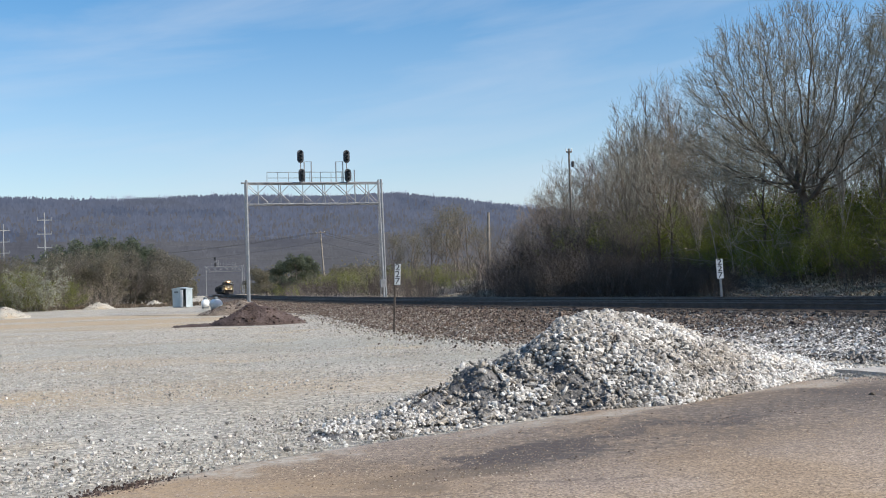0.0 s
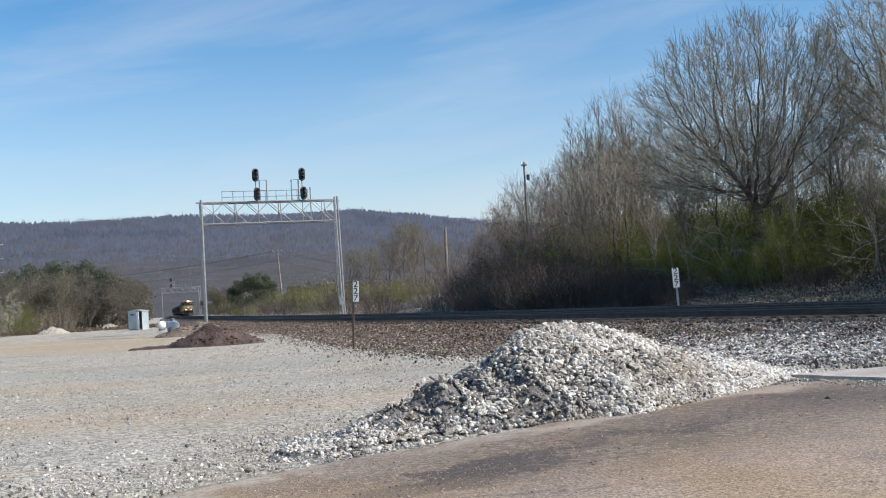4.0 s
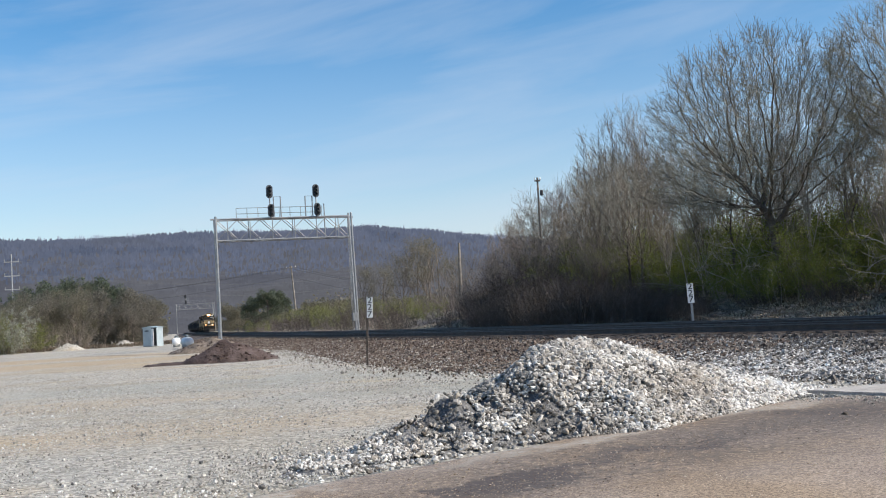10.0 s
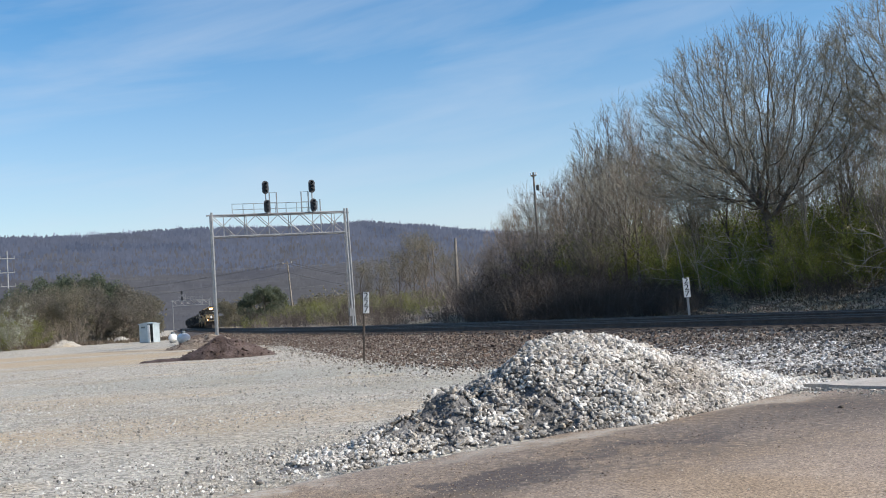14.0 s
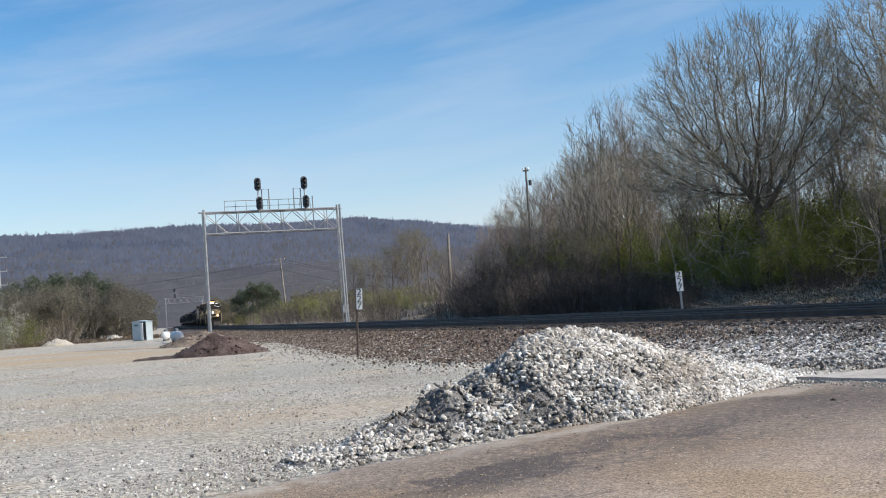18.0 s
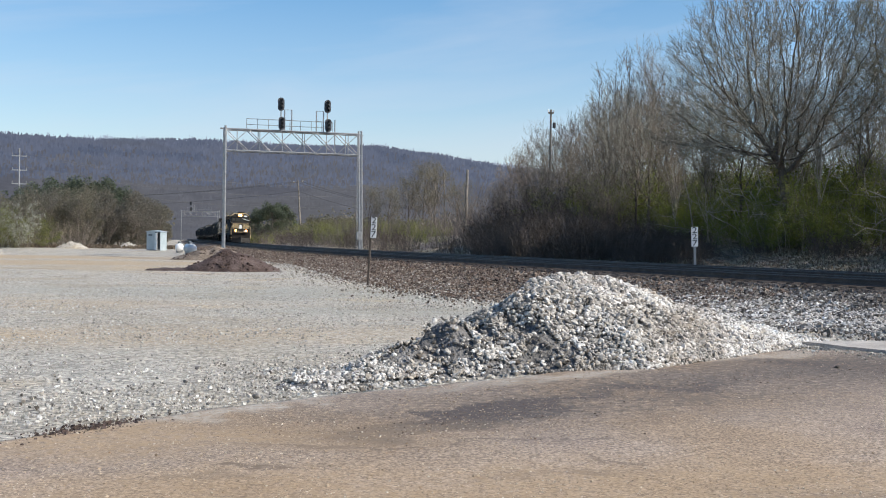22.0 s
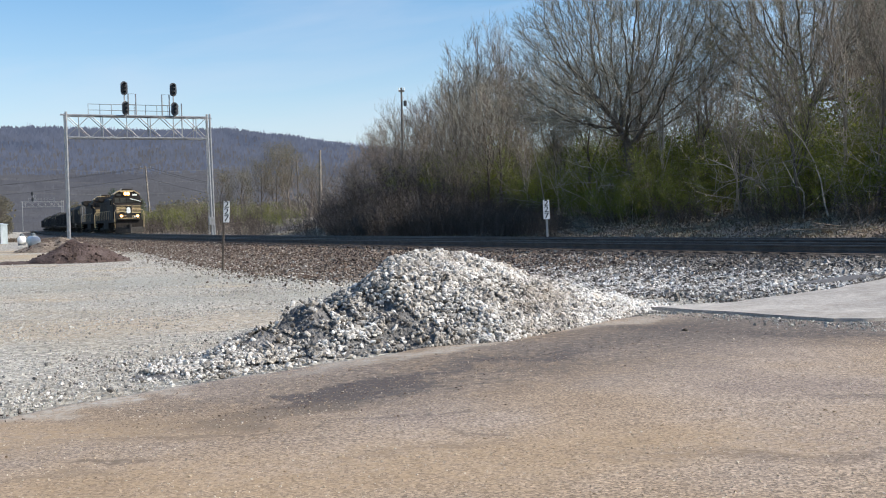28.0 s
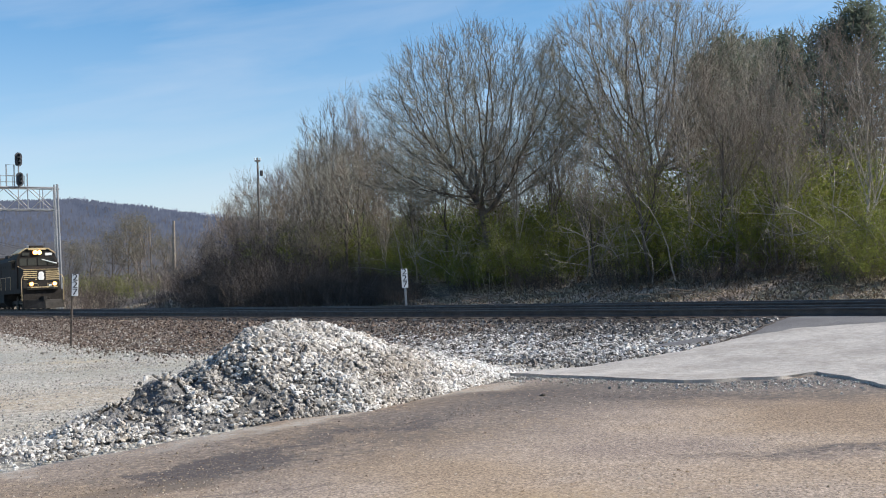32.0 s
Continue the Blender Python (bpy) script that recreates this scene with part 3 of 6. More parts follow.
# ---- railway tracks ----
RAIL_FOOT = [(-0.07, 0.0), (0.07, 0.0), (0.07, 0.014), (0.012, 0.03), (0.012, 0.125), (0.034, 0.135), (0.034, 0.163), (-0.034, 0.163), (-0.034, 0.135), (-0.012, 0.125), (-0.012, 0.03), (-0.07, 0.014)]
RAIL_TOP = [(-0.034, 0.163), (0.034, 0.163), (0.032, 0.172), (0.024, 0.177), (-0.024, 0.177), (-0.032, 0.172)]
RAIL_YS = np.concatenate([np.linspace(-55, 5, 25), np.linspace(6, 110, 130), np.linspace(114, 520, 60)])


def sweep(name, profile, off, z, material, parent):
    x, y = on_line(RAIL_YS, off)
    s = line_slope(RAIL_YS)
    n = 1 / np.sqrt(1 + s * s)
    k = len(profile)
    V = np.concatenate([np.stack([x + px * n, y - px * s * n, np.full_like(x, z + pz)], 1)[:, None] for px, pz in profile], 1).reshape(-1, 3)
    i, j = np.meshgrid(np.arange(len(x) - 1), np.arange(k), indexing="ij")
    a0 = (i * k + j).ravel()
    b0 = (i * k + (j + 1) % k).ravel()
    return part(name, mesh_np(name, V, np.stack([a0, b0, b0 + k, a0 + k], 1), material), material, parent)


tie_mesh = Geo().box((0, 0, -0.09), (2.6, 0.23, 0.18), bevel=0.02).mesh("tie", TIE_WOOD)
for off, label in ((NEAR, "near railway track on dark wooden ties"), (0.0, "far railway track on dark wooden ties")):
    track = thing("railway_track", label, "railway track", kind="structure")
    for side in (-0.7525, 0.7525):
        r = sweep("rail", RAIL_FOOT, off + side, TIE_Z + 0.016, RAIL_STEEL, track)
        sweep("rail_head", RAIL_TOP, off + side, TIE_Z + 0.016, RAIL_HEAD, r)
    # ties: single ones where the line is near, one joined part farther off
    L0, L1 = np.interp([12, 78], TAB_Y, TAB_S)
    for s in np.arange(L0, L1, 0.55):
        f = float(np.interp(s, TAB_S, TAB_Y))
        x, y = on_line(f, off)
        ob = new("tie", tie_mesh)
        ob.parent = track
        ob.matrix_basis = pose(x, y, TIE_Z + random.uniform(-0.01, 0.006), 0, 0, -math.degrees(math.atan(line_slope(f))) + random.uniform(-1, 1))
    far_ties = Geo()
    for s in np.concatenate([np.arange(np.interp(-40, TAB_Y, TAB_S), L0, 0.55), np.arange(L1, np.interp(420, TAB_Y, TAB_S), 0.55)]):
        f = float(np.interp(s, TAB_S, TAB_Y))
        x, y = on_line(f, off)
        far_ties.box((x, y, TIE_Z - 0.09), (2.6, 0.23, 0.18), rz=-math.degrees(math.atan(line_slope(f))))
    part("tie_row", far_ties, TIE_WOOD, track, kind="stuff")


# ---- signal bridges ----
def signal_head(parent, x, y, z, big=1.0):
    """A tall oval colour-light head with three hooded lamps."""
    g = Geo()
    w, h = 0.29 * big, 0.58 * big
    ring = [(w * math.cos(a0), (h - w) * (1 if math.sin(a0) >= 0 else -1) + w * math.sin(a0)) for a0 in [2 * math.pi * (i + 0.5) / 20 for i in range(20)]]
    g.prism([(x + px, z + pz) for px, pz in ring], y - 0.03, y + 0.03)
    head = part("signal_head", g, SIGNAL_BLACK, parent, "black oval signal head")
    body = Geo()
    body.box((x, y + 0.14, z), (0.3 * big, 0.22, 0.9 * big), bevel=0.04)
    part("lamp_case", body, SIGNAL_BLACK, head)
    for dz in (-0.32, 0, 0.32):
        hood = Geo().tube((x, y - 0.03, z + dz * big), (x, y - 0.26, z + dz * big), 0.12 * big, 0.13 * big, 10, False)
        part("hood", hood, SIGNAL_BLACK, head)
    return head


def signal_bridge(m, span, top, depth, base_l, base_r, label, masts=((0.405, 1), (0.755, -1))):
    """A tubular steel bridge: local x along the span from the left post, y away from the camera, z up."""
    b = thing("signal_bridge", label, "signal bridge", m, "signal bridges over the tracks")
    dy = 1.15
    part("post", Geo().tube((0, 0, base_l), (0, 0, top + 0.25), 0.115, 0.10, 12).box((0, 0, base_l + 0.03), (0.6, 0.6, 0.06)), GALV, b, smooth=False)
    part("post", Geo().tube((0, dy, base_l), (0, dy, top + 0.2), 0.09, 0.08, 12), GALV, b)
    part("post", Geo().tube((span + 0.2, 0, base_r), (span, 0, top + 0.25), 0.105, 0.095, 12).box((span + 0.2, 0, base_r + 0.03), (0.6, 0.6, 0.06)), GALV, b)
    part("post", Geo().tube((span + 0.66, dy, base_r), (span + 0.5, dy, top + 0.4), 0.10, 0.09, 12), GALV, b)
    for y in (0, dy):
        part("chord", Geo().tube((-0.45 if y == 0 else 0, y, top), (span + 0.1 + 0.55 * (y > 0), y, top), 0.07, n=10), GALV, b)
        part("chord", Geo().tube((0, y, top - depth), (span + 0.1 + 0.55 * (y > 0), y, top - depth), 0.07, n=10), GALV, b)
        k = 6
        xs = [span * i / k for i in range(k + 1)]
        for i in range(k):
            if y == 0 or i % 2:
                part("vertical", Geo().tube((xs[i] + 0.02 + (span / k) * 0.5, y, top - depth), (xs[i] + 0.02 + (span / k) * 0.5, y, top), 0.035, n=6), GALV, b)
            lo, hi = (xs[i], xs[i + 1])
            g = Geo().tube((lo, y, top), (hi, y, top - depth), 0.034, n=6)
            part("brace", g, GALV, b)
            if y == 0:
                part("brace", Geo().tube((lo, y, top - depth), (hi, y, top), 0.03, n=6), GALV, b)
    for i in range(13):
        x = span * i / 12
        part("cross_brace", Geo().tube((x, 0, top - depth), (x, dy, top - depth), 0.03, n=6), GALV, b)
    deck = Geo().box((span * 0.5, dy / 2, top + 0.03), (span * 0.7, dy * 0.8, 0.04))
    part("walkway", deck, GALV, b, "steel grating walkway")
    rail = Geo()
    x0, x1 = span * 0.165, span * 0.815
    for h in (0.55, 1.05):
        rail.tube((x0, dy, top + h), (x1, dy, top + h), 0.024, n=6)
    part("handrail", rail, GALV, b)
    for i in range(9):
        x = x0 + (x1 - x0) * i / 8
        part("rail_post", Geo().tube((x, dy, top), (x, dy, top + 1.08), 0.024, n=6), GALV, b)
    part("cage_post", Geo().tube((x1, 0, top - depth), (x1, 0, top + 1.15), 0.05, n=6), GALV, b)
    # ladder on the right post
    g = Geo()
    for s in (-0.2, 0.2):
        g.tube((span - 0.12, -0.25 + s, base_r), (span - 0.12, -0.25 + s, top), 0.02, n=5)
    part("ladder_rail", g, GALV, b)
    for i in range(int((top - base_r) / 0.3)):
        z = base_r + 0.3 + 0.3 * i
        part("rung", Geo().tube((span - 0.12, -0.45, z), (span - 0.12, -0.05, z), 0.014, n=5), GALV, b)
    part("equipment_box", Geo().box((span + 0.1, -0.2, base_r + 1.4), (0.45, 0.3, 0.7), bevel=0.03), GALV, b)
    # two masts, each with two heads and a maintenance cage
    for u, side in masts:
        x = span * u
        part("mast", Geo().tube((x, -0.1, top - 0.1), (x, -0.1, top + 2.75), 0.06, 0.05, 8), GALV, b)
        signal_head(b, x - 0.02, -0.25, top + 2.28)
        signal_head(b, x + 0.06, -0.25, top + 0.62)
        cage = Geo().line([(x + side * 0.45 - side * 0.12, 0, top), (x + side * 0.33, 0, top + 1.85), (x + side * 0.95, 0, top + 1.85), (x + side * 0.95, 0, top)], 0.055)
        part("cage_frame", cage, GALV, b)
        part("cage_bar", Geo().tube((x + side * 0.33, 0, top + 0.95), (x + side * 0.95, 0, top + 0.95), 0.03, n=6), GALV, b)
    return b


def bridge_pose(f, left, z=0.0):
    """On the line at f, its left post that far to the camera's side of the far track."""
    x, y = on_line(f, -left)
    return pose(x, y, z, 0, 0, -math.degrees(math.atan(line_slope(f))))


signal_bridge(bridge_pose(97.0, 8.75), 11.65, 10.85, 1.85, 0.55, 0.45, "galvanised tubular signal bridge over two tracks, near the gravel lot")
signal_bridge(bridge_pose(323.0, 7.9), 10.4, 9.1, 1.5, 0.4, 0.4, "galvanised signal bridge farther down the line", ((0.26, 1),))


# ---- mileposts: a narrow board on a steel post ----
def text_mesh(s, size, material, name="numeral"):
    cu = bpy.data.curves.new(name, "FONT")
    cu.body, cu.size, cu.extrude, cu.align_x, cu.align_y = s, size, 0.004, "CENTER", "CENTER"
    ob = bpy.data.objects.new(name, cu)
    scene.collection.objects.link(ob)
    bpy.context.view_layer.update()
    me = bpy.data.meshes.new_from_object(ob.evaluated_get(bpy.context.evaluated_depsgraph_get()))
    bpy.data.objects.remove(ob)
    me.materials.clear()
    me.materials.append(material)
    return me


def milepost(m, height, board, post_w, post_mat, label):
    b = thing("milepost", label, "milepost", m, "mileposts beside the tracks")
    part("post", Geo().box((0, 0.03, height / 2 - 0.15), (post_w, 0.05, height + 0.3), bevel=0.008), post_mat, b)
    w, h = board
    x0 = 0.10 if post_mat is POST_RUST else 0.0
    part("board", Geo().box((x0, 0, height - h / 2), (w, 0.02, h)), SIGN_WHITE, b, "white board with black numerals")
    for i, c in enumerate("227"):
        me = text_mesh(c, h * 0.42, SIGN_BLACK)
        ob = part("numeral", me, SIGN_BLACK, b)
        ob.matrix_basis = pose(x0, -0.015, height - h * (0.17 + 0.33 * i), 90, 0, 0)
        ob.scale = (1.25, 1.0, 1.0)
    for z in (0.12, h - 0.12):
        part("bolt", Geo().tube((x0, -0.02, height - z), (x0, -0.005, height - z), 0.012, n=8), GALV, b)
    return b


p = at(-3.95, 39.5)
milepost(pose(p.x, p.y, -0.15, 0, 2.6, -7), 2.47, (0.21, 0.74), 0.07, POST_RUST, "white mile board numbered 227 on a rusty leaning steel post")
p = at(12.84, 47.5)
gz = float(ground_z(p.x, p.y)[0])
milepost(pose(p.x, p.y, gz, 0, -1.6, -6), 2.24 - gz, (0.27, 0.82), 0.10, GALV, "white mile board numbered 227 on a grey post beyond the tracks")


# ---- wooden and steel poles, cables ----
def utility_pole(az, d, top, lean=0.0, arms=(), base=None, r=0.16, name="utility_pole", label="bare weathered wooden utility pole", material=None, transformer=False):
    p = at(az, d)
    z0 = float(ground_z(p.x, p.y)[0]) - 0.3 if base is None else base
    b = thing(name, label, "utility pole", pose(p.x, p.y, z0, 0, lean, -az), "utility poles")
    part("pole", Geo().tube((0, 0, 0), (0, 0, top - z0), r, r * 0.65, 10), material or POLE_WOOD, b)
    for z, w in arms:
        part("crossarm", Geo().box((0, -r, z - z0), (w, 0.11, 0.13)), material or POLE_WOOD, b)
        for s in (-0.45, 0.45):
            part("insulator", Geo().lathe([(0.0, 0.25), (0.06, 0.2), (0.05, 0.1), (0.07, 0.05), (0.03, 0.0)], 8, Matrix.Translation((w * s, -r, z - z0 + 0.06))), SIGN_WHITE if name == "utility_pole" else GALV, b)
    if transformer:
        part("transformer", Geo().lathe([(0, 0.9), (0.2, 0.86), (0.26, 0.78), (0.26, 0.04), (0.2, 0.0), (0, 0)], 12, Matrix.Translation((0.3, -0.1, top - z0 - 1.6)) @ Matrix.Scale(0.55, 4)), LOCO_DULL, b, "grey steel transformer can")
    return b


utility_pole(1.07, 118, 9.15, lean=1.2, r=0.2)
utility_pole(0.02, 150, 10.6, lean=-1.5, r=0.13, label="slim grey wooden pole behind the scrub")
utility_pole(5.42, 96, 13.0, arms=((12.7, 0.5),), r=0.13, transformer=True, label="wooden utility pole with crossarm and transformer above the trees")
utility_pole(-7.42, 255, 14.9, lean=-3.2, arms=((14.5, 2.2),), r=0.24, label="leaning wooden utility pole carrying cables")
for az, d, topz, lab in ((-21.12, 520, 39.5, "tall steel power pole with three crossarms"), (-23.0, 640, 42.0, "distant steel power pole with three crossarms")):
    p = at(az, d)
    b = thing("power_pylon", lab, "pylon", pose(p.x, p.y, 0, 0, 0, -az), "pylons")
    part("mast", Geo().tube((0, 0, 0), (0, 0, topz), 0.45, 0.22, 8), GALV, b)
    for dz in (3.4, 9.6, 15.6):
        part("crossarm", Geo().box((0, 0, topz - dz), (6.2, 0.35, 0.4)), GALV, b)
        for s in (-1, 1):
            part("insulator", Geo().tube((s * 2.9, 0, topz - dz), (s * 2.9, 0, topz - dz + 1.3), 0.12, n=6), GALV, b)


def cable(p, q, sag, r):
    pts = [Vector(p).lerp(Vector(q), i / 24) - Vector((0, 0, sag * 4 * (i / 24) * (1 - i / 24))) for i in range(25)]
    g = Geo().line(pts, r, 5)
    ob = part("cable", g, CABLE)
    return tagged(ob, "thin dark overhead power cable", "cable", "overhead cables")


for dz, dx in ((0.0, -0.9), (0.0, 0.9), (-2.2, 0.0)):
    cable(at(-7.6, 255, 14.6 + dz) + Vector((dx, 0, 0)), at(-33, 330, 17.5 + dz), 5.5, 0.032)
    cable(at(-7.6, 255, 14.6 + dz) + Vector((dx, 0, 0)), at(5.0, 215, 6.2 + dz), 2.2, 0.032)
for dz in (36.0, 30.0, 24.0):
    for s in (-2.9, 2.9):
        cable(at(-21.12, 520, dz + 1.2) + Vector((s, 0, 0)), at(-2.0, 700, dz + 2) + Vector((s, 0, 0)), 7.0, 0.045)


# ---- broken stone ----
def rock_shapes(seed, count):
    """Angular broken blocks: eight corners knocked about."""
    rng = np.random.default_rng(seed)
    base = np.array([(x, y, z) for x in (-1, 1) for y in (-1, 1) for z in (-1, 1)], float) * 0.62
    tris = np.array([(0, 1, 3), (0, 3, 2), (4, 6, 7), (4, 7, 5), (0, 4, 5), (0, 5, 1), (2, 3, 7), (2, 7, 6), (0, 2, 6), (0, 6, 4), (1, 5, 7), (1, 7, 3)])
    out = []
    for _ in range(count):
        d = base * rng.uniform(0.78, 1.1, (8, 1)) + rng.normal(0, 0.08, (8, 3))
        out.append(d * np.array([rng.uniform(0.95, 1.3), rng.uniform(0.8, 1.1), rng.uniform(0.6, 0.9)]))
    return out, tris


def block_shapes(seed, count):
    """Larger broken stones: blunt many-sided lumps, long, flat and chunky."""
    rng = np.random.default_rng(seed)
    bm = bmesh.new()
    bmesh.ops.create_icosphere(bm, subdivisions=1, radius=1.0)
    base = np.array([v.co[:] for v in bm.verts])
    tris = np.array([[v.index for v in f.verts] for f in bm.faces])
    bm.free()
    out = []
    for _ in range(count):
        d = base * rng.uniform(0.72, 1.16, (len(base), 1)) + rng.normal(0, 0.09, base.shape)
        for _ in range(3):      # split faces
            n = rng.normal(size=3)
            n /= np.linalg.norm(n)
            over = np.maximum(d @ n - rng.uniform(0.55, 0.8), 0)
            d = d - np.outer(over, n)
        out.append(d * np.array([rng.uniform(1.0, 1.55), rng.uniform(0.8, 1.15), rng.uniform(0.55, 0.9)]))
    return out, tris


ROCKS = rock_shapes(4, 24)
BLOCKS = block_shapes(9, 30)


def turns(rng, n, tilt=0.6):
    a0, b0, c0 = rng.uniform(0, 2 * np.pi, n), rng.normal(0, tilt, n), rng.normal(0, tilt, n)
    ca, sa, cb, sb, cc, sc = np.cos(a0), np.sin(a0), np.cos(b0), np.sin(b0), np.cos(c0), np.sin(c0)
    o, e1 = np.zeros(n), np.ones(n)
    Z = np.array([[ca, -sa, o], [sa, ca, o], [o, o, e1]]).transpose(2, 0, 1)
    X = np.array([[e1, o, o], [o, cb, -sb], [o, sb, cb]]).transpose(2, 0, 1)
    Y = np.array([[cc, o, sc], [o, e1, o], [-sc, o, cc]]).transpose(2, 0, 1)
    return Z @ X @ Y


def scatter(name, P, size, material, seed, label="", category="", parent=None, kind="stuff", shapes=ROCKS):
    rng = np.random.default_rng(seed)
    n = len(P)
    T = turns(rng, n) * size[:, None, None]
    base = np.stack(shapes[0])[rng.integers(0, len(shapes[0]), n)]
    V = np.einsum("nij,nkj->nki", T, base) + P[:, None]
    k = base.shape[1]
    F = (shapes[1][None] + (np.arange(n) * k)[:, None, None]).reshape(-1, 3)
    ob = part(name, mesh_np(name, V.reshape(-1, 3), F, material), material, parent, label, kind)
    return tagged(ob, category=category)


rng = np.random.default_rng(12)

# the heap of white stone beside the road
H0, H1 = np.array([-1.45, 11.05]), np.array([5.6, 17.35])
HD = (H1 - H0) / np.linalg.norm(H1 - H0)
HN = np.array([-HD[1], HD[0]])
HL = np.linalg.norm(H1 - H0)


def heap_z(x, y):
    p = np.stack([x, y], -1) - H0
    u, v = p @ HD / HL, p @ HN
    crest = np.interp(u, [-0.02, 0.06, 0.16, 0.28, 0.38, 0.455, 0.52, 0.6, 0.7, 0.8, 0.9, 1.0, 1.04], [0, 0.05, 0.14, 0.40, 0.80, 1.07, 1.10, 0.99, 0.74, 0.5, 0.3, 0.14, 0])
    mid = np.interp(u, [0, 0.3, 0.6, 1.0], [0.35, 0.62, 0.55, 0.35])
    half = np.interp(u, [0, 0.12, 0.25, 0.45, 0.75, 1.0], [0.28, 0.5, 0.95, 1.75, 1.3, 0.7])
    r = np.abs(v - mid) / half
    z = crest * np.clip(1 - r, 0, 1) ** 0.9
    rough = np.array([noise.noise((a * 1.5, b * 1.5, 1.7)) + 0.6 * noise.noise((a * 3.6, b * 3.6, 4.2)) for a, b in zip(np.ravel(x), np.ravel(y))])
    return np.maximum(z + 0.22 * rough * np.clip(z / 0.3, 0, 1) * np.interp(u, [0, 0.15, 0.34, 0.44, 0.6, 1.0], [1.3, 1.9, 1.6, 0.7, 0.45, 0.4]), 0)


heap = thing("stone_heap", "heap of white and grey broken stone beside the road", "stone heap")


def heap_place(u, v):
    p = H0[None] + np.outer(u * HL, HD) + np.outer(v, HN)
    z = heap_z(p[:, 0], p[:, 1])
    return np.c_[p, ground_z(p[:, 0], p[:, 1]) - 0.03 + z * 0.97 - 0.05 * (z < 0.01)]


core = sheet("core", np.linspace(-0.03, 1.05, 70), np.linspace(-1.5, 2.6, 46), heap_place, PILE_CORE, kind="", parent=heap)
n = 80000
u, v = rng.uniform(0.02, 1.05, n), rng.uniform(-1.35, 2.4, n)
P = H0[None] + np.outer(u * HL, HD) + np.outer(v, HN)
hz = heap_z(P[:, 0], P[:, 1])
# stones left out in patches: the bare dark core stands for shadowed hollows
shadow_noise = np.array([noise.noise((a * 1.15, b * 1.15, 3.3)) + 0.5 * noise.noise((a * 2.9, b * 2.9, 8.1)) for a, b in P])
bare = (shadow_noise > np.interp(u, [0.0, 0.12, 0.3, 0.46, 0.56, 0.7], [0.5, 0.12, 0.05, 0.16, 0.45, 0.9])) & (v < 1.4)
keep = ((hz > 0.015) & (~bare | (rng.uniform(size=n) < 0.07))) | ((rng.uniform(size=n) < 0.10) & (u > 0.0) & (v > -0.5) & (v < 1.5))
P, hz = P[keep], hz[keep]
size = np.clip(rng.lognormal(-3.74, 0.36, len(P)), 0.011, 0.055) * np.interp(u[keep], [0, 0.2, 0.45, 1.0], [0.62, 0.85, 1.05, 0.95])
P3 = np.c_[P, ground_z(P[:, 0], P[:, 1]) + hz + size * rng.uniform(-0.3, 0.4, len(P))]
# single stones on the side towards the road, the rest as one part
front = np.argsort(P3[:, 0] ** 2 + P3[:, 1] ** 2 - 15 * size * (hz > 0.15))[:300]
solo = np.zeros(len(P3), bool)
solo[front] = True
u = (P - H0) @ HD / HL
patchy = np.array([noise.noise((a * 0.9, b * 0.9, 6)) for a, b in P])
# dirty stones, plus the left flank's shade put into the share of dark tones
dark = rng.uniform(size=len(P)) < np.interp(u, [0.1, 0.3, 0.5, 0.62, 1.0], [0.14, 0.28, 0.16, 0.03, 0.02]) + 0.25 * patchy - 0.10 * (hz > 0.85)
grey = ~dark & (rng.uniform(size=len(P)) < np.interp(u, [0.0, 0.15, 0.35, 0.5, 0.62, 0.75, 1.0], [0.3, 0.5, 0.72, 0.72, 0.55, 0.32, 0.18]) + 0.35 * np.array([noise.noise((a * 1.6, b * 1.6, 12)) for a, b in P]))
pale = ~dark & ~grey
scatter("stone_mass", P3[~solo & pale], size[~solo & pale], WHITE_STONE, 21, parent=heap, shapes=BLOCKS)
scatter("grey_stone_mass", P3[~solo & grey], size[~solo & grey], GREY_STONE, 25, parent=heap, label="grey and tan stones on the heap", shapes=BLOCKS)
scatter("dark_stone_mass", P3[~solo & dark], size[~solo & dark], DARK_STONE, 28, parent=heap, label="dark stones on the heap's flank, dirt and painted shade", shapes=BLOCKS)
rock_meshes = [mesh_np("stone", r, BLOCKS[1], WHITE_STONE) for r in BLOCKS[0]]
grey_meshes = [mesh_np("stone", r, BLOCKS[1], GREY_STONE) for r in BLOCKS[0]]
dark_meshes = [mesh_np("stone", r, BLOCKS[1], DARK_STONE) for r in BLOCKS[0]]
for i in front:
    ob = new("stone", (dark_meshes if dark[i] else grey_meshes if grey[i] else rock_meshes)[i % len(rock_meshes)])
    ob.parent = heap
    ob.matrix_basis = pose(*P3[i], random.uniform(-35, 35), random.uniform(-35, 35), random.uniform(0, 360)) @ Matrix.Scale(float(size[i]), 4)

def off_apron(x, y):
    """Clear of the concrete apron and of the ramp to the crossing."""
    bare = ((x - 9.6) / 0.85) ** 2 + ((y - 18.8) / 0.4) ** 2 < 1       # the remnant of old asphalt stays clear
    return ~bare & (y > np.interp(x, [5.3, 5.5, 7.55, 8.7, 10.2, 11.6, 12.8, 13.9, 14.2], [0, 16.8, 17.35, 17.6, 18.35, 19.5, 20.6, 20.9, 99]))


